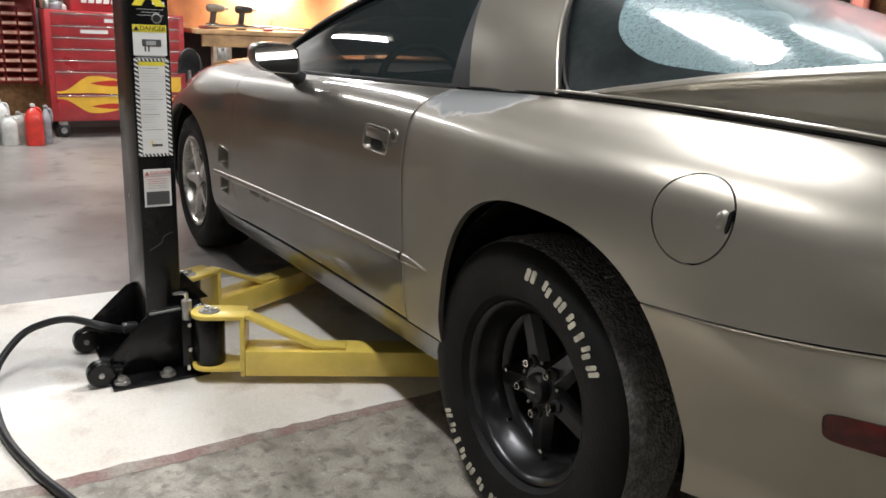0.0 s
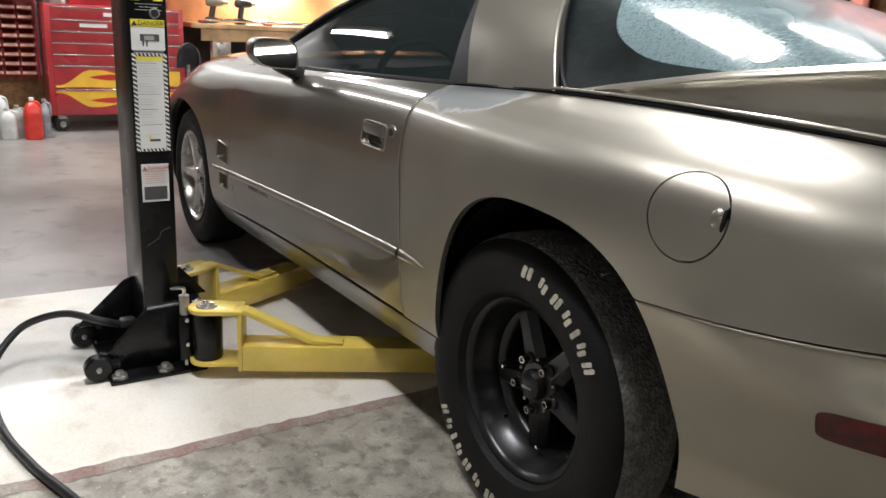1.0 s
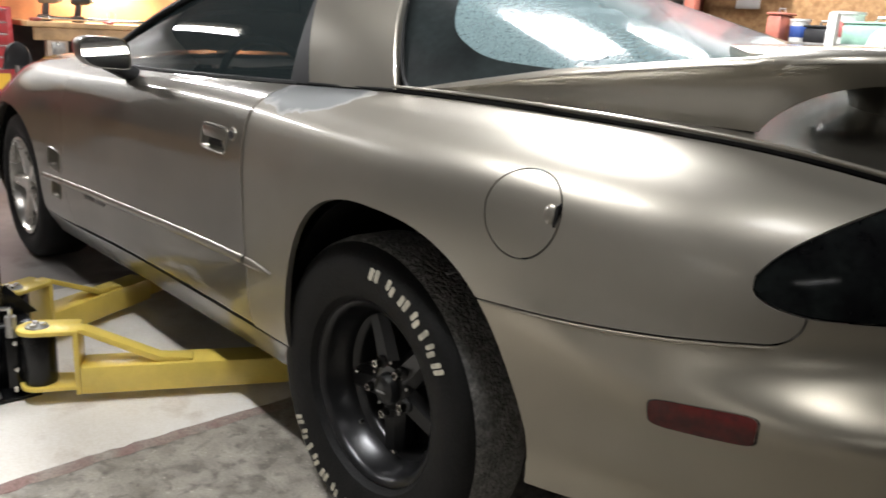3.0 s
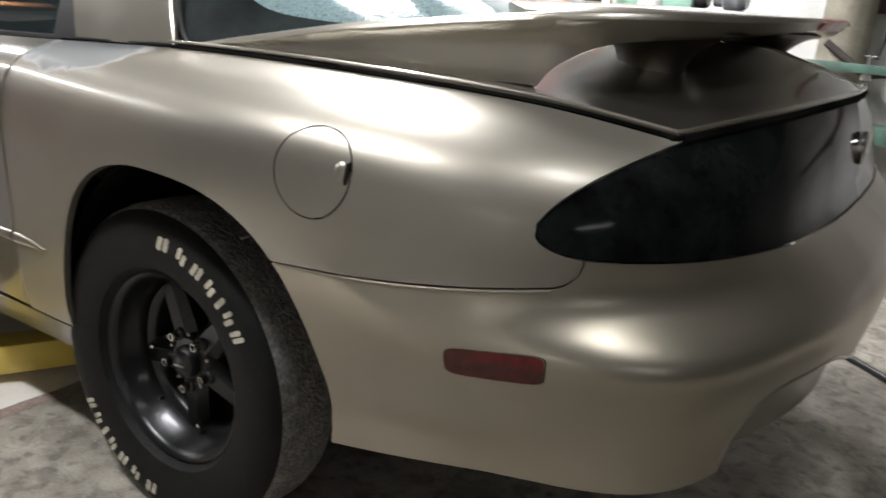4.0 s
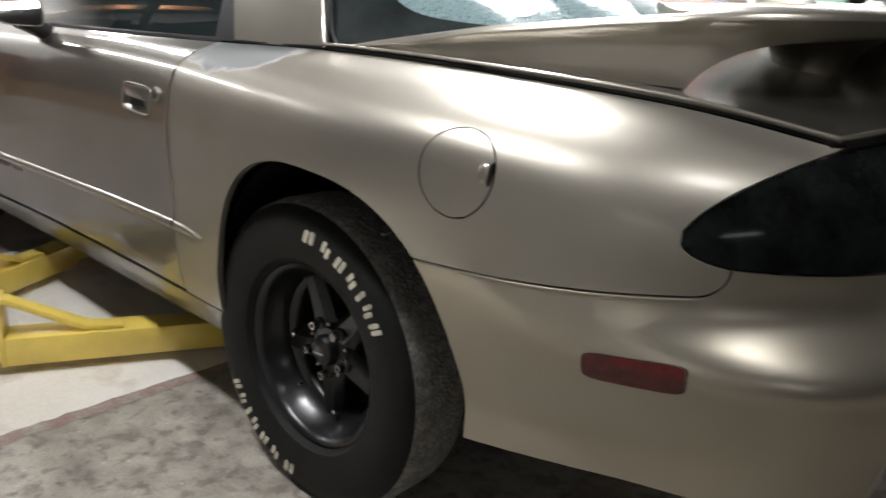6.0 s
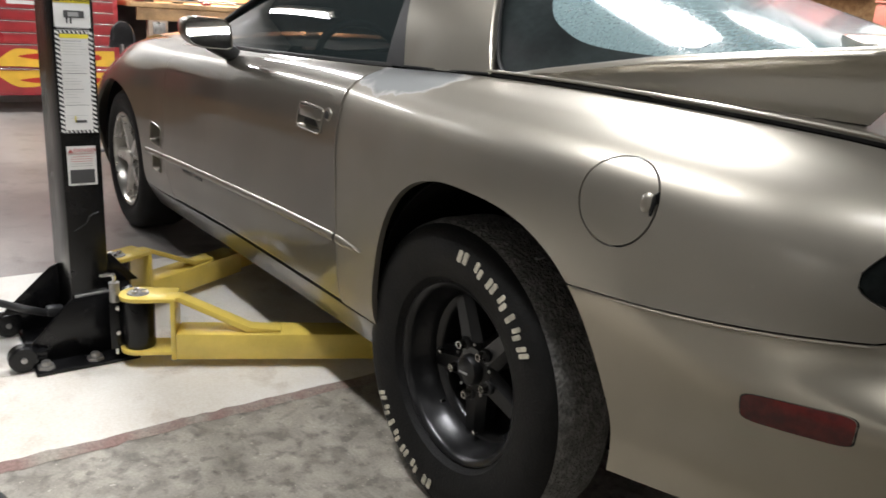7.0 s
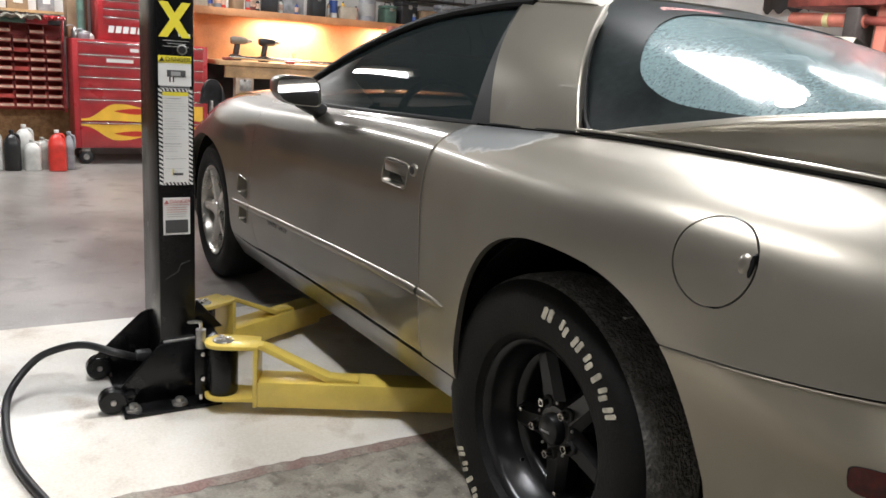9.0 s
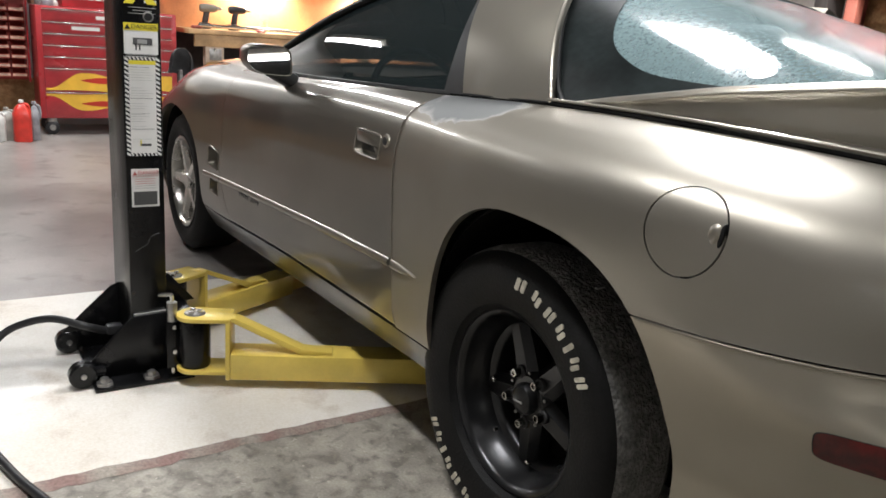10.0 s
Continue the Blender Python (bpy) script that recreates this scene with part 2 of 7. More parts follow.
TAN_PIPE = material("tan_steel_tank", (0.25, 0.23, 0.18), 0.55, 0, 0, 0.2, 4, 80, 0.05)
YELLOW_HOSE = material("yellow_air_hose", (0.58, 0.53, 0.26), 0.5, 0, 0, 0.1)
JACK_RED = material("red_jack_paint", (0.42, 0.03, 0.025), 0.4, 0, 0.3, 0.12)
JACK_ORANGE = material("orange_jack_paint", (0.62, 0.13, 0.04), 0.4, 0, 0.3, 0.12)
BLOCK_WOOD = material("weathered_wood_block", (0.22, 0.17, 0.11), 0.8, 0, 0, 0.3, 14, 120, 0.4)
CARD = material("brown_cardboard", (0.33, 0.23, 0.14), 0.8, 0, 0, 0.12)
CARD_PALE = material("pale_cardboard", (0.55, 0.48, 0.38), 0.8, 0, 0, 0.1)
BLUE = material("blue_plastic", (0.04, 0.09, 0.32), 0.45, 0, 0, 0.12)
TUBE_GLOW = glowing("fluorescent_tube_glow", (1.0, 0.97, 0.9), 6.0)
BULB_GLOW = glowing("warm_tube_glow", (1.0, 0.72, 0.42), 14.0)


def concrete(name, light, dark, stain, scale, rough, chips=0.0):
    """Trowelled concrete: cloudy tone, dark stains, pits and fine grit."""
    m = bpy.data.materials.new(name)
    m.use_nodes = True
    n, l = m.node_tree.nodes, m.node_tree.links
    p = n["Principled BSDF"]
    co = n.new("ShaderNodeTexCoord")

    def noise_at(s, d, w=0.0):
        t = n.new("ShaderNodeTexNoise")
        t.inputs["Scale"].default_value, t.inputs["Detail"].default_value, t.inputs["Distortion"].default_value = s, d, w
        l.new(co.outputs["Object"], t.inputs["Vector"])
        return t

    def ramp_of(t, a, b, ca, cb):
        r = n.new("ShaderNodeValToRGB")
        r.color_ramp.elements[0].position, r.color_ramp.elements[1].position = a, b
        r.color_ramp.elements[0].color, r.color_ramp.elements[1].color = (*ca, 1), (*cb, 1)
        l.new(t.outputs[0], r.inputs[0])
        return r

    cloud = ramp_of(noise_at(scale, 10, 0.2), 0.36, 0.64, light, dark)
    blot = ramp_of(noise_at(scale * 3.1, 14, 0.15), 0.54, 0.72, (0, 0, 0), (0.8, 0.8, 0.8))
    grit = noise_at(140, 4)
    pits = ramp_of(noise_at(38, 6, 0.5), 0.60, 0.70, (0, 0, 0), (1, 1, 1))
    worn = ramp_of(noise_at(scale * 1.7, 15, 0.6), 0.50, 0.64, (0, 0, 0), (chips, chips, chips))
    specks = ramp_of(noise_at(62, 5, 0.3), 0.66, 0.70, (0, 0, 0), (chips, chips, chips))

    def blend(fac, a, b, kind="MIX"):
        m1 = n.new("ShaderNodeMix")
        m1.data_type, m1.blend_type = "RGBA", kind
        for val, slot in ((fac, 0), (a, 6), (b, 7)):
            if isinstance(val, tuple):
                m1.inputs[slot].default_value = (*val, 1)
            elif isinstance(val, float):
                m1.inputs[slot].default_value = val
            else:
                l.new(val.outputs[0 if val.bl_idname != "ShaderNodeMix" else 2], m1.inputs[slot])
        return m1

    tone = blend(blot, cloud, stain)
    if chips:
        tone = blend(worn, tone, tuple(c * 0.42 for c in dark))
        tone = blend(specks, tone, tuple(min(1, c * 1.5) for c in light))
    tone = blend(0.35, tone, grit, "OVERLAY")
    l.new(tone.outputs[2], p.inputs["Base Color"])
    rr = n.new("ShaderNodeMapRange")
    rr.inputs[3].default_value, rr.inputs[4].default_value = rough - 0.12, rough + 0.15
    l.new(cloud.outputs[0], rr.inputs[0])
    l.new(rr.outputs[0], p.inputs["Roughness"])
    b = n.new("ShaderNodeBump")
    b.inputs["Strength"].default_value, b.inputs["Distance"].default_value = 0.25, 0.003
    l.new(pits.outputs[0], b.inputs["Height"])
    b.invert = True
    l.new(b.outputs[0], p.inputs["Normal"])
    return m


OLD_SLAB = concrete("old_stained_concrete", (0.40, 0.367, 0.312), (0.25, 0.226, 0.189), (0.105, 0.095, 0.079), 9.0, 0.55, 0.55)
NEW_SLAB = concrete("pale_new_concrete", (0.80, 0.775, 0.725), (0.68, 0.63, 0.55), (0.52, 0.45, 0.37), 1.9, 0.55)
FAR_SLAB = concrete("grey_worn_concrete", (0.35, 0.325, 0.30), (0.24, 0.222, 0.205), (0.17, 0.150, 0.132), 2.2, 0.36)
JOINT = material("rusty_joint_edge", (0.25, 0.160, 0.138), 0.85, 0, 0, 0.35, 8, 120, 0.4, second=(0.33, 0.29, 0.245), detail=12.0)


# ---- mesh helpers ----
def finish(bm, smooth_angle=0.6):
    bm.normal_update()
    for f in bm.faces:
        f.smooth = True
    for e in bm.edges:
        if len(e.link_faces) == 2 and e.calc_face_angle(0.0) > smooth_angle:
            e.smooth = False


def part(name, bm, mat, parent=None, label="", angle=0.6):
    """Links a bmesh as one mesh object under a thing or a part."""
    finish(bm, angle)
    me = bpy.data.meshes.new(name)
    bm.to_mesh(me)
    bm.free()
    me.materials.append(mat)
    ob = new(name, me)
    if parent is not None:
        ob.parent = parent
        ob.matrix_parent_inverse = parent.matrix_world.inverted()
    return tagged(ob, label) if label else ob


def thing(name, label, category, at=(0, 0, 0), group="", kind=""):
    ob = new(name)
    ob.empty_display_size = 0.1
    ob.matrix_world = Matrix.Translation(at)
    return tagged(ob, label, category, group, kind)


def box(bm, x0, x1, y0, y1, z0, z1, bevel=0.0, m=None, seg=2):
    v = [bm.verts.new((x, y, z)) for x in (x0, x1) for y in (y0, y1) for z in (z0, z1)]
    fs = [bm.faces.new([v[i] for i in q]) for q in ((0, 1, 3, 2), (4, 6, 7, 5), (0, 4, 5, 1), (2, 3, 7, 6), (0, 2, 6, 4), (1, 5, 7, 3))]
    geo = v
    if bevel:
        es = list({e for f in fs for e in f.edges})
        r = bmesh.ops.bevel(bm, geom=es, offset=bevel, segments=seg, profile=0.5, affect="EDGES", clamp_overlap=True)
        geo = list({q for f in r["faces"] for q in f.verts} | {q for q in v if q.is_valid})
    if m is not None:
        bmesh.ops.transform(bm, matrix=m, verts=[q for q in geo if q.is_valid])
    return bm


def boxed(*a, **k):
    return box(bmesh.new(), *a, **k)


def tube(bm, pts, r, n=12, caps=True, radii=None):
    """A round bar along points."""
    pts = [Vector(p) for p in pts]
    rings = []
    side = None
    for i, p in enumerate(pts):
        d = (pts[min(i + 1, len(pts) - 1)] - pts[max(i - 1, 0)]).normalized()
        if side is None:
            side = d.orthogonal().normalized()
        side = (side - d * side.dot(d)).normalized()
        up = d.cross(side)
        rr = radii[i] if radii else r
        rings.append([bm.verts.new(p + (side * math.cos(a) + up * math.sin(a)) * rr) for a in [2 * math.pi * k / n for k in range(n)]])
    for a, b in zip(rings, rings[1:]):
        for k in range(n):
            bm.faces.new((a[k], a[(k + 1) % n], b[(k + 1) % n], b[k]))
    if caps:
        bm.faces.new(rings[0][::-1])
        bm.faces.new(rings[-1])
    return bm


def curve(ctrl, n=12):
    """Points of a smooth line through control points."""
    c = [Vector(p) for p in ctrl]
    c = [c[0] * 2 - c[1]] + c + [c[-1] * 2 - c[-2]]
    out = []
    for i in range(1, len(c) - 2):
        for k in range(n):
            t = k / n
            a, b, d, e = c[i - 1], c[i], c[i + 1], c[i + 2]
            out.append(0.5 * ((2 * b) + (d - a) * t + (2 * a - 5 * b + 4 * d - e) * t * t + (3 * b - a - 3 * d + e) * t ** 3))
    return out + [c[-2]]


def lathe(profile, n=48, axis="y", bm=None, center=(0, 0, 0), caps=True):
    """Turns (radius, along) pairs about an axis through center."""
    bm = bm or bmesh.new()
    rings = []
    for r, h in profile:
        ring = []
        for k in range(n):
            a = 2 * math.pi * k / n
            p = {"y": (r * math.cos(a), h, r * math.sin(a)), "z": (r * math.cos(a), r * math.sin(a), h), "x": (h, r * math.cos(a), r * math.sin(a))}[axis]
            ring.append(bm.verts.new(Vector(p) + Vector(center)))
        rings.append(ring)
    for a, b in zip(rings, rings[1:]):
        for k in range(n):
            bm.faces.new((a[k], a[(k + 1) % n], b[(k + 1) % n], b[k]))
    for ring, flip in ((rings[0], 1), (rings[-1], -1)):
        if caps and profile[0 if flip == 1 else -1][0] > 1e-5:
            bm.faces.new(ring[::-1] if flip == 1 else ring)
    bmesh.ops.remove_doubles(bm, verts=bm.verts[:], dist=1e-6)
    bmesh.ops.recalc_face_normals(bm, faces=bm.faces[:])
    return bm


def plate(pts, thick, m, bevel=0.0):
    """A flat outline (x, y) pushed up by thick and set in place by m."""
    bm = bmesh.new()
    f = bm.faces.new([bm.verts.new((x, y, 0)) for x, y in pts])
    r = bmesh.ops.extrude_face_region(bm, geom=[f])
    bmesh.ops.translate(bm, vec=(0, 0, thick), verts=[g for g in r["geom"] if isinstance(g, bmesh.types.BMVert)])
    bmesh.ops.recalc_face_normals(bm, faces=bm.faces[:])
    if bevel:
        bmesh.ops.bevel(bm, geom=bm.edges[:], offset=bevel, segments=2, profile=0.5, affect="EDGES", clamp_overlap=True)
    bmesh.ops.transform(bm, matrix=m, verts=bm.verts[:])
    return bm


def grid_mesh(P, closed=False):
    """A bmesh from an array of points (rows, columns, 3)."""
    bm = bmesh.new()
    v = [[bm.verts.new(tuple(p)) for p in row] for row in P]
    for a, b in zip(v, v[1:]):
        for k in range(len(a) - 1):
            bm.faces.new((a[k], a[k + 1], b[k + 1], b[k]))
    bmesh.ops.remove_doubles(bm, verts=bm.verts[:], dist=1e-5)
    return bm


def thicken(bm, d):
    """Gives a sheet thickness d against its normals."""
    bm.normal_update()
    bmesh.ops.solidify(bm, geom=bm.faces[:], thickness=d)
    return bm


def mirrored(bm):
    b2 = bm.copy()
    for v in b2.verts:
        v.co.y = -v.co.y
    bmesh.ops.reverse_faces(b2, faces=b2.faces[:])
    return b2


def outward(bm, axis=1):
    bm.normal_update()
    if sum(f.normal[axis] * f.calc_area() for f in bm.faces) < 0:
        bmesh.ops.reverse_faces(bm, faces=bm.faces[:])
        bm.normal_update()
    return bm


# ---- the shell ----
def structure(name, bm, mat, label, category="structure"):
    return tagged(part(name, bm, mat), label, category, kind="structure")


X0, X1, Y0, Y1 = -7.0, 7.0, -3.7, 6.0
JX, PX = 0.632, 2.015
structure("floor", boxed(X0, JX - 0.002, Y0, Y1, -0.15, 0.0), OLD_SLAB, "old grey stained concrete garage floor", "floor")
structure("floor_pad", boxed(JX + 0.004, PX, Y0, Y1, -0.15, 0.003), NEW_SLAB, "pale new concrete strip under the lift", "floor")
structure("floor_far", boxed(PX, X1, Y0, Y1, -0.15, 0.0), FAR_SLAB, "grey worn concrete garage floor", "floor")


def joint_strip():
    rng = random.Random(4)
    bm = bmesh.new()
    ys = [Y0 + 0.03 * i for i in range(int((Y1 - Y0) / 0.03) + 1)]
    drift = [0.0]
    for _ in ys:
        drift.append(0.8 * drift[-1] + rng.uniform(-0.006, 0.006))
    a = [[bm.verts.new((JX - 0.022 - 0.008 * rng.random() + d, y, 0.0012)) for y, d in zip(ys, drift)], [bm.verts.new((JX - 0.008 + d * 0.6, y, 0.0042)) for y, d in zip(ys, drift)],
         [bm.verts.new((JX + 0.006 + d * 0.6, y, 0.0056)) for y, d in zip(ys, drift)], [bm.verts.new((JX + 0.017 + 0.007 * rng.random() + d * 0.6, y, 0.0036)) for y, d in zip(ys, drift)]]
    for p, q in zip(a, a[1:]):
        for k in range(len(ys) - 1):
            bm.faces.new((p[k], q[k], q[k + 1], p[k + 1]))
    return bm


structure("floor_joint", joint_strip(), JOINT, "rusty red edge of the floor joint", "floor joint")
# Unseen corner, split off and dark so the doors reflect less light.
structure("wall_north_corner", boxed(X1, X1 + 0.15, 3.0, Y1, 0, CEILING), DULL_WALL, "unseen dark wall end, added to dim reflections in the doors", "wall")
structure("wall_north", boxed(X1, X1 + 0.15, Y0, 3.0, 0, CEILING), WALL_WHITE, "white painted garage wall behind the bench", "wall")
# Unseen end wall, kept dark to cut bounced light.
structure("wall_south", boxed(X0 - 0.15, X0, Y0, Y1, 0, CEILING), DULL_WALL, "unseen dark grey garage end wall that cuts bounced light", "wall")
structure("wall_east", boxed(X0 - 0.15, X1 + 0.15, Y0 - 0.15, Y0, 0, CEILING), WALL_WHITE, "stained white garage side wall", "wall")
# Unseen side wall: dark half dims the doors, white half brightens the bumper.
structure("wall_west_front", boxed(2.4, X1 + 0.15, Y1, Y1 + 0.15, 0, CEILING), DULL_WALL, "unseen dark half of the side wall, added to dim reflections", "wall")
structure("wall_west", boxed(X0 - 0.15, 2.4, Y1, Y1 + 0.15, 0, CEILING), WALL_WHITE, "stained white garage side wall", "wall")
structure("ceiling", boxed(X0 - 0.15, X1 + 0.15, Y0 - 0.15, Y1 + 0.15, CEILING, CEILING + 0.12), CEIL, "dull grey garage ceiling", "ceiling")


def ceiling_lamp(x, y, sx, sy, turn):
    t = thing("ceiling_lamp", "unseen white fluorescent ceiling lamp with bare tubes", "lamp", (x, y, CEILING), "ceiling lamps")
    part("housing", boxed(x - sx / 2 - 0.02, x + sx / 2 + 0.02, y - sy / 2 - 0.02, y + sy / 2 + 0.02, CEILING - 0.07, CEILING, 0.01), WALL_WHITE, t)
    gap = min(0.045, min(sx, sy) * 0.22)
    for o in (-gap, gap):
        a, b = ((x - sx / 2, y + o, CEILING - 0.095), (x + sx / 2, y + o, CEILING - 0.095)) if sx > sy else ((x + o, y - sy / 2, CEILING - 0.095), (x + o, y + sy / 2, CEILING - 0.095))
        part("tube", tube(bmesh.new(), [a, b], 0.016), TUBE_GLOW, t, "glowing white tube")
    if turn:
        for ob in t.children:
            ob.data.transform(pose(x, y, 0, 0, 0, turn) @ Matrix.Translation((-x, -y, 0)))


for fx, fy, sx, sy, watts, turn in FIXTURES:
    ceiling_lamp(fx, fy, sx, sy, turn)


# ---- the car ----
car = thing("car", "pewter metallic two-door coupe with black tail lamps, parked on the lift", "car", (1.2, 0, 0))

# Lines along the left side, nose to tail centre, from the sill up to the window line.
SILL = [(3.45, .60, .22), (3.10, .83, .20), (2.57, .85, .20), (2.0, .838, .205), (1.3, .818, .215), (.6, .818, .235), (.1, .84, .27), (-.4, .893, .362), (-.75, .881, .436), (-1.01, .797, .468), (-1.10, .57, .485), (-1.14, .3, .47), (-1.15, 0, .47)]
ROCKER = [(3.50, .62, .33), (3.13, .86, .33), (2.57, .905, .33), (2.0, .895, .30), (1.3, .88, .325), (.6, .88, .34), (.1, .892, .38), (-.4, .893, .43), (-.75, .881, .49), (-1.006, .796, .53), (-1.12, .57, .535), (-1.16, .3, .54), (-1.172, 0, .545)]
CREASE = [(3.55, .62, .45), (3.16, .88, .46), (2.57, .93, .47), (2.0, .905, .468), (1.3, .89, .487), (.6, .888, .512), (.1, .91, .53), (-.4, .92, .56), (-.75, .918, .590), (-1.016, .794, .600), (-1.125, .565, .62), (-1.172, .3, .62), (-1.183, 0, .62)]
WAIST = [(3.55, .58, .56), (3.17, .85, .59), (2.57, .925, .63), (2.0, .895, .64), (1.3, .878, .66), (.6, .882, .67), (.1, .92, .68), (-.4, .942, .69), (-.75, .938, .652), (-1.026, .803, .660), (-1.134, .572, .672), (-1.172, .3, .695), (-1.18, 0, .70)]
LEDGE = [(3.53, .545, .597), (3.16, .82, .643), (2.57, .918, .70), (2.0, .892, .712), (1.3, .876, .733), (.6, .879, .745), (.1, .922, .747), (-.4, .945, .748), (-.745, .907, .716), (-.962, .746, .724), (-1.08, .545, .735), (-1.12, .29, .753), (-1.13, 0, .757)]
SHOULDER = [(3.50, .50, .63), (3.14, .77, .69), (2.57, .90, .76), (2.0, .882, .78), (1.3, .868, .80), (.6, .871, .815), (.1, .917, .815), (-.4, .943, .815), (-.75, .894, .80), (-.965, .735, .785), (-1.05, .53, .785), (-1.08, .28, .785), (-1.088, 0, .785)]
UPPER = [(3.40, .40, .70), (3.05, .68, .77), (2.57, .83, .855), (2.0, .845, .865), (1.3, .84, .88), (.6, .848, .895), (.1, .893, .898), (-.4, .922, .90), (-.72, .862, .893), (-.935, .712, .882), (-1.035, .51, .88), (-1.07, .27, .88), (-1.08, 0, .88)]
BELT = [(3.20, .30, .78), (2.90, .60, .83), (2.45, .72, .895), (2.0, .745, .90), (1.3, .77, .92), (.6, .745, .945), (.1, .735, .968), (-.4, .755, .975), (-.72, .72, .963), (-.912, .655, .933), (-.985, .48, .957), (-1.032, .25, .972), (-1.05, 0, .976)]
LINES = np.array([SILL, ROCKER, CREASE, WAIST, LEDGE, SHOULDER, UPPER, BELT], float)
STATION = np.concatenate([[0], np.cumsum(np.linalg.norm(np.diff(LINES[3], axis=0), axis=1))])


def hermite(knots, values, at, kink=None):
    """Smooth curve through values at uneven knots; values (n, ...), at (m,)."""
    d = np.diff(values, axis=0) / np.diff(knots).reshape(-1, *[1] * (values.ndim - 1))
    h = np.diff(knots).reshape(-1, *[1] * (values.ndim - 1))
    tan = np.concatenate([d[:1], (d[:-1] * h[1:] + d[1:] * h[:-1]) / (h[1:] + h[:-1]), d[-1:]])
    i = np.clip(np.searchsorted(knots, at, side="right") - 1, 0, len(knots) - 2)
    w = (knots[i + 1] - knots[i])
    t = (at - knots[i]) / w
    t0, t1 = tan[i], tan[i + 1]
    if kink:  # one row turns a sharp corner at one station
        s, row = kink
        t1[i + 1 == s, row], t0[i == s, row] = d[s - 1, row], d[s, row]
    sh = (-1, *[1] * (values.ndim - 1))
    t, w = t.reshape(sh), w.reshape(sh)
    return (2 * t**3 - 3 * t**2 + 1) * values[i] + (t**3 - 2 * t**2 + t) * w * t0 + (3 * t**2 - 2 * t**3) * values[i + 1] + (t**3 - t**2) * w * t1


def section(u, v):
    """One smooth cross-section at each u, with its tangents weighted by the spacing of the lines."""
    rows = hermite(STATION, LINES.transpose(1, 0, 2), u, (9, 7))  # (m, 8, 3)
    step = np.linalg.norm(np.diff(rows, axis=1), axis=2)[:, :, None] + 1e-6
    slope = np.diff(rows, axis=1) / step
    inner = (slope[:, :-1] * step[:, 1:] + slope[:, 1:] * step[:, :-1]) / (step[:, 1:] + step[:, :-1])
    tan = np.concatenate([slope[:, :1], inner, slope[:, -1:]], axis=1)
    k = np.clip(v.astype(int), 0, 6)
    t = (v - k)[:, None]
    m = np.arange(len(u))
    p0, p1, h = rows[m, k], rows[m, k + 1], step[m, k]
    return (2 * t**3 - 3 * t**2 + 1) * p0 + (t**3 - 2 * t**2 + t) * h * tan[m, k] + (3 * t**2 - 2 * t**3) * p1 + (t**3 - t**2) * h * tan[m, k + 1]


def body(u, v):
    """The body's skin: u metres along the side from the nose, v from 0 (sill) to 7 (belt); creases are rounded over."""
    soft = np.minimum(np.interp(v, (1.3, 2.3), (0.12, 0.55)), np.minimum(v, 7 - v))
    out = 0
    for o, w in ((-1, 0.1), (-0.5, 0.22), (0, 0.36), (0.5, 0.22), (1, 0.1)):
        out = out + w * section(u, np.clip(v + o * soft, 0, 6.99999))
    return out


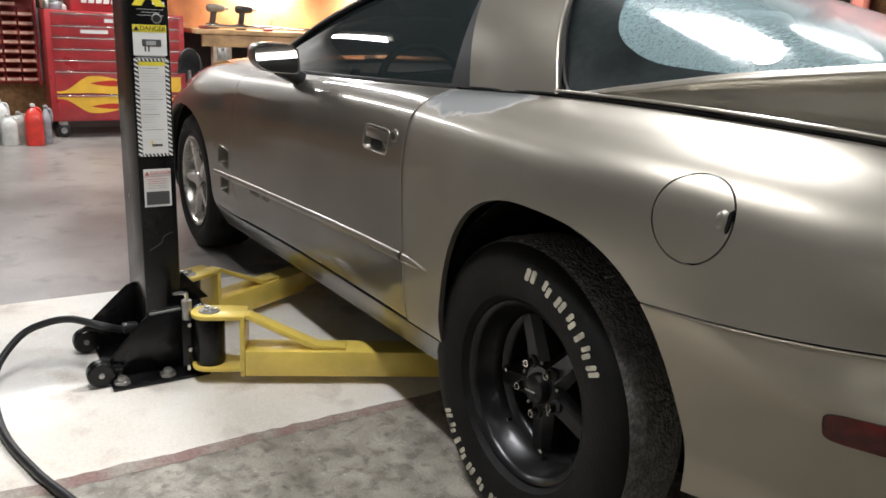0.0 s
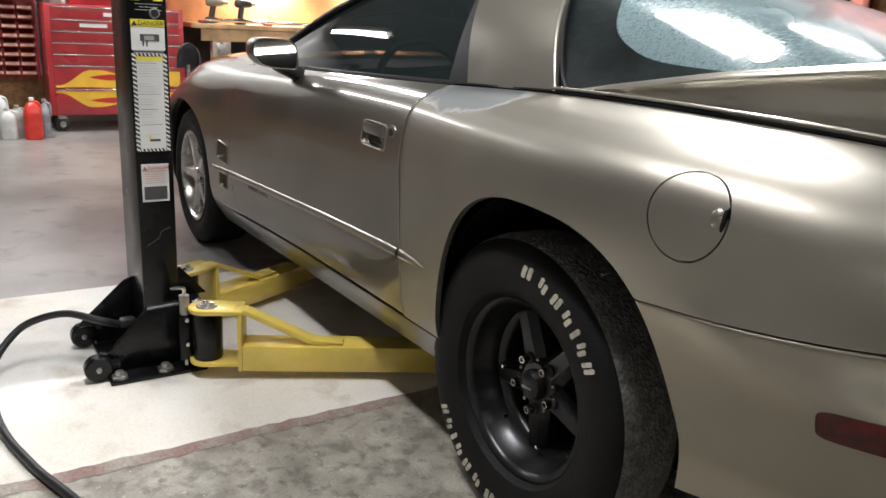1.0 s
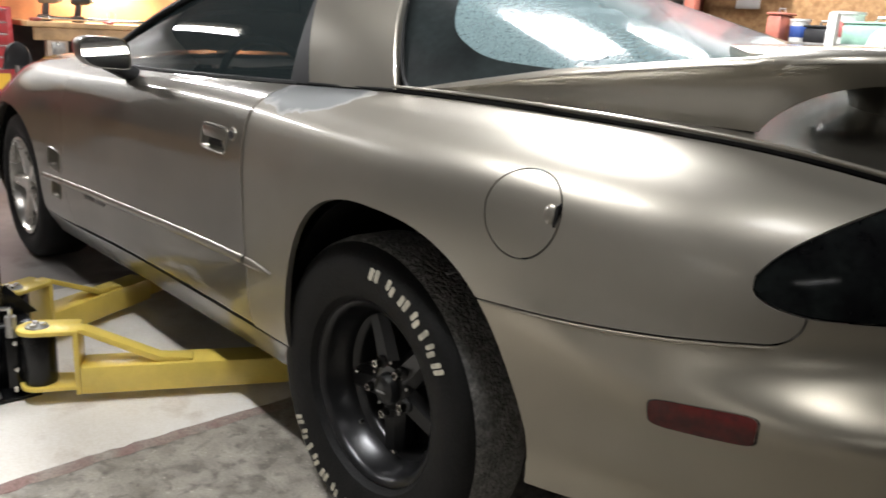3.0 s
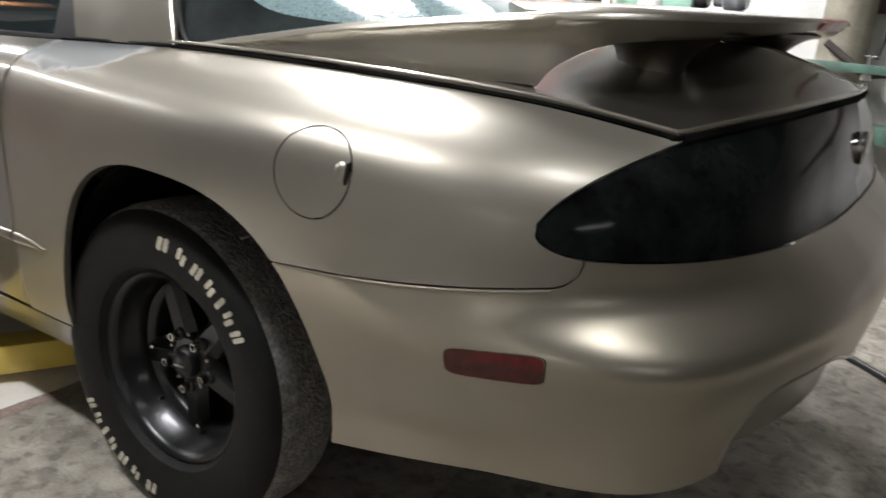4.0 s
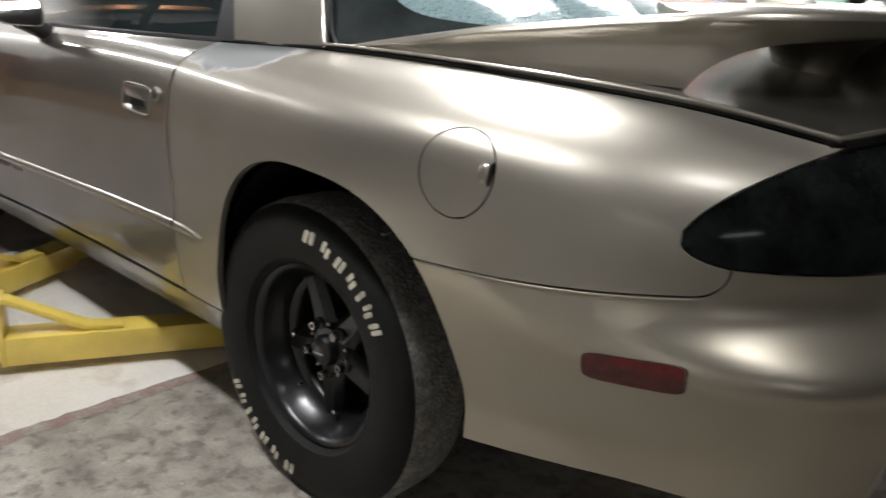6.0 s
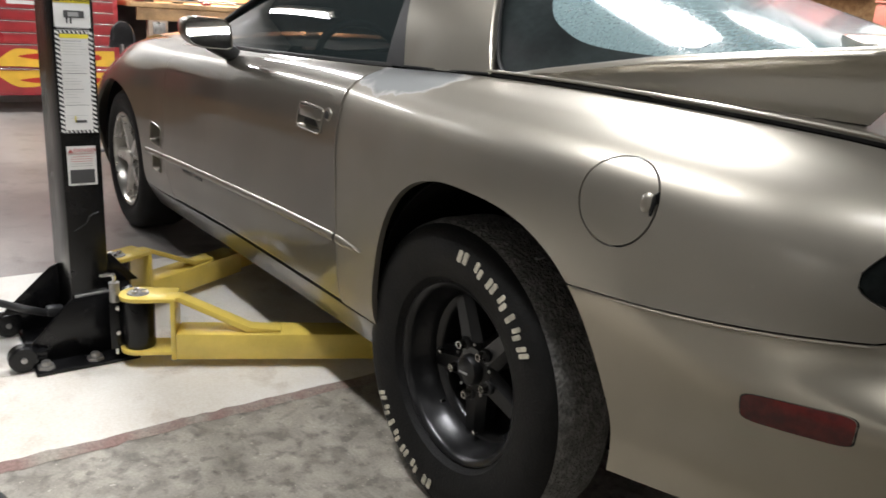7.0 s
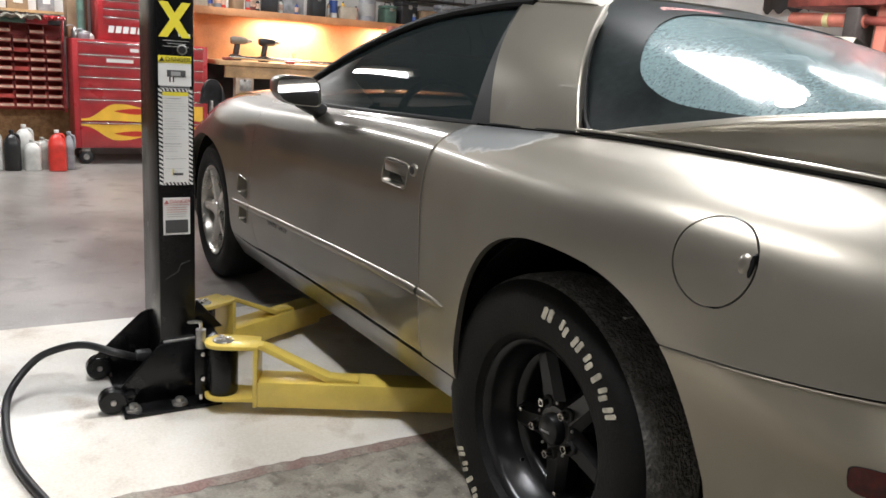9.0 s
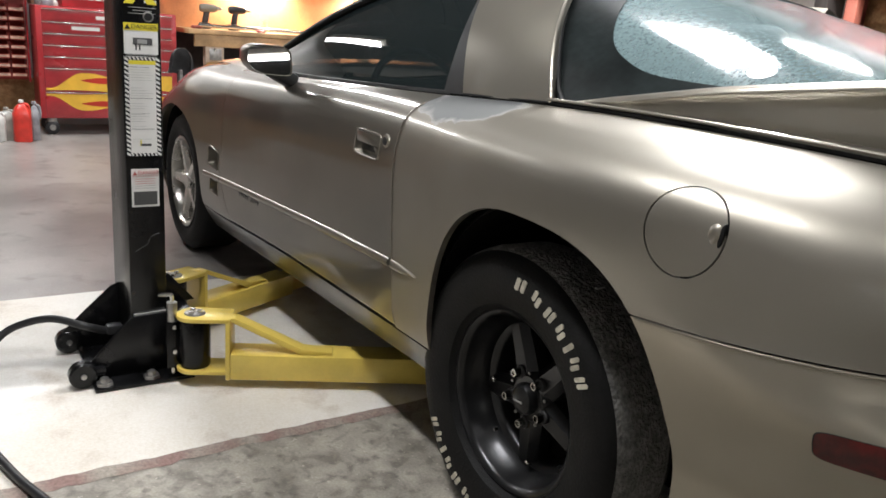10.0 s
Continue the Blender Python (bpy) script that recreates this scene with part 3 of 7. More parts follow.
def skin(rules, u0=0.0, u1=None, v0=0.0, v1=7.0, du=0.013, dv=0.09, flange=0.014, sink=0.0, lip=0.0012):
    """The piece of the body's skin where every rule is positive, with its edges turned in."""
    u1 = STATION[-1] if u1 is None else u1
    nu, nv = int((u1 - u0) / du) + 2, int(round((v1 - v0) / dv)) + 1
    U, V = np.meshgrid(np.linspace(u0, u1, nu), np.linspace(v0, v1, nv), indexing="ij")
    uv = np.stack([U.ravel(), V.ravel()], 1)

    def spot(q):
        return body(np.clip(q[:, 0], 0, STATION[-1]), np.clip(q[:, 1], 0, 6.99999))

    P = spot(uv)
    inside = np.min([r(P) for r in rules], axis=0).reshape(nu, nv) > 0
    keep = inside[:-1, :-1] | inside[1:, :-1] | inside[:-1, 1:] | inside[1:, 1:]
    used = np.zeros((nu, nv), bool)
    for a in (0, 1):
        for b in (0, 1):
            used[a : nu - 1 + a, b : nv - 1 + b] |= keep
    move = (used & ~inside).ravel()
    q = uv[move]
    for _ in range(10):
        for r in rules:
            g = r(spot(q))
            gu = (r(spot(q + (1e-4, 0))) - g) / 1e-4
            gv = (r(spot(q + (0, 1e-3))) - g) / 1e-3 * 10
            s = np.where(g < 0, g, 0) / (gu**2 + gv**2 + 1e-6)
            step = np.stack([-s * gu, -s * gv * 10], 1)
            q = q + np.clip(step, (-du, -dv), (du, dv))
            q[:, 0], q[:, 1] = np.clip(q[:, 0], u0, u1), np.clip(q[:, 1], v0, v1)
    uv[move] = q
    P = spot(uv)
    bm = bmesh.new()
    idx = np.flatnonzero(used.ravel())
    vs = {i: bm.verts.new(tuple(P[i])) for i in idx}
    for i, j in zip(*np.nonzero(keep)):
        a = i * nv + j
        try:
            bm.faces.new((vs[a], vs[a + nv], vs[a + nv + 1], vs[a + 1]))
        except ValueError:
            pass
    bmesh.ops.remove_doubles(bm, verts=bm.verts[:], dist=4e-4)
    bmesh.ops.dissolve_degenerate(bm, edges=bm.edges[:], dist=1e-5)
    bm.normal_update()
    if sum(f.normal.y * f.calc_area() for f in bm.faces) < 0:
        bmesh.ops.reverse_faces(bm, faces=bm.faces[:])
        bm.normal_update()
    if sink:
        for v in bm.verts:
            v.co -= v.normal * sink
    if flange:
        for depth in (lip, flange):
            bm.normal_update()
            normals = {v: v.normal.copy() for v in bm.verts}
            edges = [e for e in bm.edges if e.is_boundary]
            old = {v for e in edges for v in e.verts}
            base = {v.co.to_tuple(6): normals[v] for v in old}
            if depth == lip:
                first = base
            r = bmesh.ops.extrude_edge_only(bm, edges=edges)
            for v in [g for g in r["geom"] if isinstance(g, bmesh.types.BMVert)]:
                nrm = first.get(v.co.to_tuple(6), base.get(v.co.to_tuple(6), Vector((0, 1, 0)))) if depth == lip else Vector((0, 0.9 if v.co.x > -0.9 else 0.4, 0.15)).normalized()
                v.co -= nrm * depth
    return bm


def arch(P, xc, zc, a, b, e):
    x, z = np.abs(P[:, 0] - xc) / a, np.maximum(P[:, 2] - zc, 0) / b
    return ((x**e + z**e) ** (1 / e) - 1) * a


ARCH_R = (-0.100, 0.33, 0.388, 0.447, 2.7)
ARCH_F = (2.575, 0.32, 0.40, 0.37, 2.3)
GAP = 0.0014


def seam_z(P):
    return 0.684 + (-0.362 - np.maximum(P[:, 0], -0.88)) * 0.122


CORNER_X, CORNER_R = -0.866, 0.032


def corner_far(P):
    """Distance beyond the rounded lower rear corner of the quarter panel; negative within it."""
    x, z = P[:, 0] - (CORNER_X + CORNER_R), P[:, 2] - (seam_z(P) + CORNER_R)
    return np.where((x < 0) & (z < 0), np.hypot(x, z) - CORNER_R, -1.0)


def lamp_low(x):
    return 0.818 - 0.036 * (1 - (1 - np.clip((-0.803 - x) / 0.085, 0, 1)) ** 2) ** 0.5


def lamp_high(x):
    return 0.818 + 0.122 * np.clip((-0.803 - x) / 0.125, 0, 4) ** 0.62


def in_lamp(P):
    x = P[:, 0]
    return np.minimum(np.minimum(P[:, 2] - lamp_low(x), lamp_high(x) - P[:, 2]), (-0.803 - x) * 3)


def door_rear(P):
    return P[:, 0] - (0.492 + 0.03 * np.clip((0.55 - P[:, 2]) / 0.2, -1, 1) * -1)


def door_front(P):
    return (1.93 - 0.8 * np.maximum(0.47 - P[:, 2], 0)) - P[:, 0]


def rocker_z(P):
    return P[:, 2] - np.interp(P[:, 0], (0.1, 0.6, 1.3, 2.0), (0.352, 0.342, 0.325, 0.302))


def exhaust_cut(P):
    """Positive outside the cut-out under the bumper."""
    y, z = P[:, 1], P[:, 2]
    corner = ((np.abs((y - 0.485) / 0.222) ** 3.4 + np.abs((z - 0.45) / 0.15) ** 3.4) ** (1 / 3.4) - 1) * 0.2
    f = np.clip((0.485 - y) / 0.25, 0, 1)
    return np.where(y > 0.485, corner, (z - 0.60 + 0.055 * f * f * (3 - 2 * f)) * 1.33)


def both(name, bm, mat, label="", angle=0.6):
    """The left piece and its mirror image; returns the left one."""
    b2 = mirrored(bm)
    ob = part(name, bm, mat, car, label, angle)
    part(name, b2, mat, car, label, angle)
    return ob


def u_at(x):
    return float(np.interp(-x, -LINES[3][:, 0], STATION))


@functools.lru_cache(maxsize=None)
def side_y(x, z):
    """How far out the body lies at x and height z."""
    u = u_at(x)
    for _ in range(4):
        q = body(np.full(240, u), np.linspace(0, 6.999, 240))
        u += float(np.interp(z, q[:, 2], q[:, 0])) - x
    q = body(np.full(240, u), np.linspace(0, 6.999, 240))
    return float(np.interp(z, q[:, 2], q[:, 1]))


FLAP = np.array((-0.463, side_y(-0.463, 0.847), 0.847))
HANDLE = (0.618, 0.772, 0.762, 0.830)
VENTS = ((1.955, 2.075, 0.492, 0.572, 0.10), (1.945, 2.045, 0.385, 0.446, 0.05))


def outside(P, x0, x1, z0, z1, skew=0.0, e=6.0):
    """Positive outside a rounded rectangle."""
    x, z = (P[:, 0] - (x0 + x1) / 2) / ((x1 - x0) / 2), (P[:, 2] - (z0 + z1) / 2 - skew * (P[:, 0] - (x0 + x1) / 2)) / ((z1 - z0) / 2)
    return ((np.abs(x) ** e + np.abs(z) ** e + 1e-9) ** (1 / e) - 1) * (z1 - z0) / 2


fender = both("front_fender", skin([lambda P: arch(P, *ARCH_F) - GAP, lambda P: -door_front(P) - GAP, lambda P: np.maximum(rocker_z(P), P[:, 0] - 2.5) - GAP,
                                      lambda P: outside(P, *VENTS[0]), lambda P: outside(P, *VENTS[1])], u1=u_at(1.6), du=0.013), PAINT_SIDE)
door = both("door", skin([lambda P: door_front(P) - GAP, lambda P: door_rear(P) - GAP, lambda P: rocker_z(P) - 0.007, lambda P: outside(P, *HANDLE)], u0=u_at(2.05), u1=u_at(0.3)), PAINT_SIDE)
both("rocker_panel", skin([lambda P: -rocker_z(P) - 0.004, lambda P: arch(P, *ARCH_F) - GAP, lambda P: arch(P, *ARCH_R) - GAP], u0=u_at(2.4), u1=u_at(0.1), v1=2.0), PAINT_SILL, "grimy painted sill under the door, shade put into its colour")
quarter = both("quarter_panel", skin([lambda P: -door_rear(P) - GAP, lambda P: arch(P, *ARCH_R), lambda P: np.maximum(rocker_z(P), -P[:, 0] - 0.1) - GAP,
                                      lambda P: np.maximum(P[:, 2] - seam_z(P), P[:, 0] - 0.0) - GAP, lambda P: -in_lamp(P) - GAP,
                                      lambda P: np.maximum(P[:, 0] - CORNER_X, P[:, 2] - 0.80) - GAP, lambda P: -corner_far(P) - GAP,
                                      lambda P: np.linalg.norm(P - FLAP, axis=1) - 0.0730], u0=u_at(0.6), u1=u_at(-0.75) + 0.45, du=0.0105, dv=0.07), PAINT_WORN)
fuel_door = part("fuel_door", skin([lambda P: 0.0700 - np.linalg.norm(P - FLAP, axis=1)], u0=u_at(-0.36), u1=u_at(-0.58), v0=4.0, v1=6.8, du=0.006, dv=0.04), PAINT_WORN, quarter, "round fuel filler flap")
bumper = both("rear_bumper", skin([lambda P: np.maximum(seam_z(P) - P[:, 2], np.maximum(corner_far(P), np.minimum(CORNER_X - P[:, 0], lamp_low(P[:, 0]) - P[:, 2]))) - GAP, lambda P: arch(P, *ARCH_R), lambda P: -0.2 - P[:, 0],
                                   exhaust_cut], u0=u_at(-0.2), du=0.0105, dv=0.07), PAINT_BUMPER)
both("tail_lamp", skin([lambda P: in_lamp(P) - GAP], u0=u_at(-0.72), v0=4.0, du=0.011, dv=0.06, sink=0.003), BLACK_GLOSS, "black smoked wraparound tail lamp lens")

# rolled upper lip of the bumper below the seam
bm = bmesh.new()
tube(bm, [(x, side_y(x, 0.684 + (-0.362 - x) * 0.122 - 0.004) + 0.0004, 0.684 + (-0.362 - x) * 0.122 - 0.0038) for x in np.linspace(-0.40, -0.835, 50)], 0.0022, 8)
part("bumper_lip", bm, PAINT_BUMPER, bumper)

# rolled edge round the cut-out
cu, cv = np.meshgrid(np.linspace(u_at(-0.8), STATION[-1], 420), np.linspace(0, 4.5, 420), indexing="ij")
Q = body(cu.ravel(), cv.ravel())
edge = []
for k in range(61):
    a = math.radians(6 + 84 * min(k, 40) / 40)
    y, z = 0.485 + 0.222 * abs(math.cos(a)) ** (2 / 3.4), 0.45 + 0.15 * math.copysign(abs(math.sin(a)) ** (2 / 3.4), math.sin(a))
    if k > 40:
        f = (k - 40) / 20
        y, z = 0.485 - 0.25 * f, 0.60 - 0.055 * f * f * (3 - 2 * f)
    d = (Q[:, 1] - y) ** 2 + (Q[:, 2] - z) ** 2
    w = np.exp(-d / 0.006 ** 2)
    edge.append((float((Q[:, 0] * w).sum() / w.sum()) + 0.002, y + 0.001, z + 0.0005))
bm = bmesh.new()
tube(bm, edge, 0.0042, 8)
both("cut_out_edge", bm, PAINT)

# thumb scoop and dark finger slot at the edge of the fuel flap
part("thumb_scoop", lathe([(0.0001, 0.0032), (0.006, 0.0026), (0.011, 0.0008), (0.014, -0.003)], 24), PAINT, fuel_door).matrix_world = pose(-0.512, side_y(-0.512, 0.852) - 0.0003, 0.852, 10, 0, -8) @ Matrix.Diagonal((1.0, 1.0, 1.25, 1))
part("flap_slot", lathe([(0.0001, 0.0035), (0.011, 0.0028), (0.014, -0.004)], 20), SEAL, quarter).matrix_world = pose(-0.527, side_y(-0.527, 0.852) - 0.0005, 0.852, 10, 0, -8) @ Matrix.Diagonal((0.36, 1.0, 1.5, 1))


def strip_on_body(pts, half, proud, n=8):
    """A rounded moulding laid on the skin along (x, z) points; half: half its height at each point."""
    bm = bmesh.new()
    rings = []
    for (x, z), h in zip(pts, half):
        ring = []
        for k in range(n + 1):
            a = math.pi * k / n
            zz = z + h * math.cos(a)
            ring.append(bm.verts.new((x, side_y(x, zz) - 0.002 + proud * math.sin(a), zz)))
        rings.append(ring)
    for a, b in zip(rings, rings[1:]):
        for k in range(n):
            bm.faces.new((a[k], a[k + 1], b[k + 1], b[k]))
    bm.normal_update()
    if sum(f.normal.y for f in bm.faces) < 0:
        bmesh.ops.reverse_faces(bm, faces=bm.faces[:])
    return bm


def mould_z(x):
    return 0.457 + (1.97 - x) * 0.0393


xs = [1.915 - i * (1.915 - 0.50) / 40 for i in range(41)]
part("side_moulding", strip_on_body([(x, mould_z(x)) for x in xs], [0.013] * 41, 0.009), PAINT, door)
xs = [0.485 - i * 0.14 / 14 for i in range(15)]
part("moulding_tip", strip_on_body([(x, mould_z(x)) for x in xs], [0.013 * (1 - (i / 14) ** 2) + 0.0005 for i in range(15)], 0.009), PAINT, quarter)
xs = [2.13 - i * 0.2 / 12 for i in range(13)]
part("side_moulding", strip_on_body([(x, mould_z(x)) for x in xs], [0.012] * 13, 0.008), PAINT, fender)


def pocket(x0, x1, z0, z1, skew=0.0, rim=0.0012):
    """A lens and its thin rim set on the skin."""
    bm = bmesh.new()
    loop = []
    n = 28
    for k in range(n):
        a = 2 * math.pi * k / n
        c, s = math.cos(a), math.sin(a)
        ex = 0.35
        x = (x0 + x1) / 2 + (x1 - x0) / 2 * math.copysign(abs(c) ** ex, c)
        z = (z0 + z1) / 2 + (z1 - z0) / 2 * math.copysign(abs(s) ** ex, s) + skew * (x - (x0 + x1) / 2)
        loop.append((x, z))
    rings = []
    for scale, out in ((1.0, 0.0003), (0.985, rim), (0.965, rim), (0.95, 0.0004)):
        cx, cz = (x0 + x1) / 2, (z0 + z1) / 2
        rings.append([bm.verts.new((cx + (x - cx) * scale, side_y(x, z) + out, cz + (z - cz) * scale)) for x, z in loop])
    for a, b in zip(rings, rings[1:]):
        for k in range(n):
            bm.faces.new((a[k], a[(k + 1) % n], b[(k + 1) % n], b[k]))
    bmesh.ops.recalc_face_normals(bm, faces=bm.faces[:])
    inner = bmesh.new()
    cx, cz = (x0 + x1) / 2, (z0 + z1) / 2
    rings = [[inner.verts.new((cx + (x - cx) * f, side_y(cx + (x - cx) * f, cz + (z - cz) * f) + 0.0016, cz + (z - cz) * f)) for x, z in loop] for f in (0.965, 0.6, 0.3)]
    for a, b in zip(rings, rings[1:]):
        for k in range(n):
            inner.faces.new((a[k], a[(k + 1) % n], b[(k + 1) % n], b[k]))
    inner.faces.new(rings[-1])
    bmesh.ops.recalc_face_normals(inner, faces=inner.faces[:])
    inner.normal_update()
    if sum(f.normal.y for f in inner.faces) < 0:
        bmesh.ops.reverse_faces(inner, faces=inner.faces[:])
    return bm, inner


def outline(x0, x1, z0, z1, skew, n=36, ex=0.3):
    """A rectangle with rounded corners as (x, z) points."""
    pts = []
    for k in range(n):
        a = 2 * math.pi * k / n
        c, q = math.cos(a), math.sin(a)
        x = (x0 + x1) / 2 + (x1 - x0) / 2 * math.copysign(abs(c) ** ex, c)
        pts.append((x, (z0 + z1) / 2 + (z1 - z0) / 2 * math.copysign(abs(q) ** ex, q) + skew * (x - (x0 + x1) / 2)))
    return pts


def recess(x0, x1, z0, z1, depth, skew=0.0, floor=0.86):
    """The painted walls and floor of a hollow let into the skin."""
    pts = outline(x0, x1, z0, z1, skew)
    cx, cz = (x0 + x1) / 2, (z0 + z1) / 2
    rings = [[(cx + (x - cx) * f, side_y(x, z) + o, cz + (z - cz) * f) for x, z in pts] for f, o in ((1.04, -0.0015), (1.0, 0.0003), (0.985, -0.002), ((1 + floor) / 2, -depth * 0.7), (floor, -depth), (0.4, -depth), (0.02, -depth))]
    return outward(grid_mesh(np.array([r + [r[0]] for r in rings])))


def bead(x0, x1, z0, z1, r, skew=0.0, a=0.0, b=1.0):
    """A thin rolled edge along part of a recess's outline."""
    pts = outline(x0, x1, z0, z1, skew, 72)
    pts = (pts + pts)[int(72 * a) : int(72 * b) + 1]
    return tube(bmesh.new(), [(x, side_y(x, z) + r * 0.3, z) for x, z in pts], r, 8, a > 0 or b < 1)


part("handle_cup", recess(*HANDLE, 0.020), PAINT_SIDE, door, "painted hollow behind the door pull")
part("handle_rim", bead(*HANDLE, 0.0030), PAINT, door, "raised rim of the door pull")
x0, x1, z0, z1 = HANDLE
# Black strip laid in for the shadow low in the cup.
part("handle_shade", boxed(x0 + 0.014, x1 - 0.012, side_y(0.7, 0.79) - 0.0195, side_y(0.7, 0.79) - 0.016, z0 + 0.010, z0 + 0.026, 0.001), DARK_PLASTIC, door)
part("door_handle", boxed(x0 + 0.008, x1 - 0.007, side_y(0.7, 0.81) - 0.008, side_y(0.7, 0.81) + 0.0025, z1 - 0.036, z1 - 0.004, 0.004), PAINT_SIDE, door, "painted pull flap")
part("door_lock", lathe([(0.0, 0.008), (0.011, 0.008), (0.017, 0.006), (0.019, 0.0)], 20), PAINT, door).matrix_world = pose(0.583, side_y(0.583, 0.820) - 0.001, 0.820)
part("keyhole", lathe([(0.0, 0.003), (0.011, 0.002), (0.012, 0.0)], 16), DARK_PLASTIC, door).matrix_world = pose(0.583, side_y(0.583, 0.820) + 0.006, 0.820)
for v in VENTS:
    part("vent_scoop", recess(*v[:4], 0.045, v[4], 0.7), PAINT_SIDE, fender, "hollow air scoop behind the wheel")
    # Dark block on the scoop floor stands in for its shade.
    part("vent_shade", boxed(v[0] + 0.022, v[1] - 0.012, side_y((v[0] + v[1]) / 2, (v[2] + v[3]) / 2) - 0.044, side_y((v[0] + v[1]) / 2, (v[2] + v[3]) / 2) - 0.036, v[2] + 0.014, v[3] - 0.014, 0.003), DARK_PLASTIC, fender)
    part("vent_edge", bead(*v[:4], 0.0026, v[4]), PAINT, fender)

# recessed lower valance between the exhaust cut-outs
P = []
for k in range(41):
    y = 0.66 - 1.32 * k / 40
    x = -1.10 + 0.45 * y * y
    low = 0.352 + 0.03 * (abs(y) / 0.66) ** 2
    P.append([(x + 0.07, y, low - 0.005), (x + 0.015, y, low), (x, y, low + 0.02), (x - 0.006, y, 0.48), (x + 0.004, y, 0.58), (x + 0.03, y, 0.68)])
bm = grid_mesh(np.array(P))
bm.normal_update()
if sum(f.normal.x for f in bm.faces) > 0:
    bmesh.ops.reverse_faces(bm, faces=bm.faces[:])
part("rear_valance", thicken(bm, 0.006), PAINT, car, "recessed painted lower valance")

# red side marker and its recess
rim_bm, lens = pocket(-0.862, -0.724, 0.612, 0.656, -0.10)
part("marker_rim", rim_bm, SEAL, bumper)
part("side_marker", lens, RED_LENS, bumper, "dark red side marker lens")

# small script sticker on the door, unreadable
bm = bmesh.new()
for x0, n, tall in ((1.70, 5, 0.020), (1.575, 4, 0.016)):
    pts = []
    for k in range(n * 8 + 1):
        q = k / 8
        x = x0 - 0.021 * q - 0.004 * math.sin(q * 2 * math.pi)
        z = 0.440 + (1.70 - x) * 0.02 + tall * (0.5 + 0.45 * math.cos(q * 2 * math.pi)) * (1.0 if int(q) % 2 else 0.6)
        pts.append((x, side_y(x, z) + 0.0004, z))
    tube(bm, pts, 0.0013, 6)
part("script_sticker", bm, DARK_GREY_INK, door, "thin dark script sticker")
# bright rolled edge where the quarter panel meets the door
bm = bmesh.new()
tube(bm, [(0.4895 - 0.03 * min(1, max(-1, (0.55 - z) / 0.2)), side_y(0.489, z) + 0.0002, z) for z in np.linspace(0.36, 0.925, 34)], 0.0020, 8)
part("panel_edge", bm, PAINT, quarter)

# ---- greenhouse ----
RAIL = np.array([(1.98, .70, .925), (1.5, .625, 1.125), (1.1, .565, 1.235), (.8, .545, 1.27), (.55, .535, 1.28), (.35, .52, 1.268), (.15, .50, 1.235)])
RAIL_U = np.concatenate([[0], np.cumsum(np.linalg.norm(np.diff(RAIL, axis=0), axis=1))])


def rail(x):
    u = np.interp(-x, -RAIL[:, 0], RAIL_U)
    return hermite(RAIL_U, RAIL, np.array([u]))[0]


def belt(x):
    q = body(np.array([u_at(x)]), np.array([6.999]))[0]
    return q


def ruled(pairs, n, bulge=0.0):
    """Sheet between pairs of points, bowed outwards."""
    P = []
    for a, b in pairs:
        a, b = np.array(a, float), np.array(b, float)
        P.append([a + (b - a) * k / n + np.array((0, bulge * math.sin(math.pi * k / n), bulge * 0.5 * math.sin(math.pi * k / n))) for k in range(n + 1)])
    return grid_mesh(np.array(P))


def lerp(a, b, t):
    return tuple(np.array(a, float) + (np.array(b, float) - np.array(a, float)) * t)


WIN_FRONT, WIN_REAR_B, WIN_REAR_T = 1.90, 0.53, 0.62
pairs = []
for i in range(41):
    t = i / 40
    xb, xt = WIN_FRONT + (WIN_REAR_B - WIN_FRONT) * t, 1.93 + (WIN_REAR_T - 1.93) * t
    lo, hi = belt(xb), rail(xt)
    pairs.append((lerp(lo, hi, 0.02) - np.array((0, 0.012, 0)), lerp(lo, hi, 0.985) - np.array((0, 0.012, 0))))
bm = outward(ruled(pairs, 10, 0.014))
both("side_window", bm, TINT, "dark tinted side window")
# black seal under the glass and along the roof rail
bm = bmesh.new()
tube(bm, [tuple(np.array(belt(x)) + (0, -0.012, 0.003)) for x in np.linspace(1.93, 0.50, 40)], 0.009, 8)
both("belt_seal", bm, SEAL)
bm = bmesh.new()
tube(bm, [tuple(np.array(rail(x)) + (0, 0.004, -0.004)) for x in np.linspace(1.96, 0.56, 40)], 0.013, 8)
both("rail_seal", bm, SEAL)
# black triangular trim behind the window, then the painted sail panel
SAIL_F = [(0.445, 0.738, 0.957), (0.61, 0.545, 1.278)]
SAIL_R = [(0.115, 0.728, 0.972), (0.31, 0.515, 1.262)]
pairs = [(lerp((0.535, 0.738, 0.953), SAIL_F[0], t), lerp((0.63, 0.54, 1.275), SAIL_F[1], t)) for t in (0, 0.33, 0.66, 1)]
both("window_trim", thicken(outward(ruled(pairs, 10, 0.016)), 0.01), SEAL, "black triangular pillar trim")
pairs = []
for i in range(15):
    t = i / 14
    a, b = np.array(lerp(SAIL_F[0], SAIL_R[0], t)), np.array(lerp(SAIL_F[1], SAIL_R[1], t))
    a[1] += 0.006 * math.sin(math.pi * t)
    pairs.append((a, b))
sail = both("sail_panel", thicken(outward(ruled(pairs, 14, 0.03)), 0.02), PAINT_WING, "painted rear roof pillar")
bm = bmesh.new()
tube(bm, [tuple(np.array(lerp(SAIL_F[0], SAIL_R[0], t)) + (0, 0.002, 0.001)) for t in np.linspace(0, 1, 10)], 0.0035, 8)
part("pillar_seam", bm, SEAL, sail)
bm = bmesh.new()
a, b = np.array(SAIL_R[0]), np.array(SAIL_R[1])
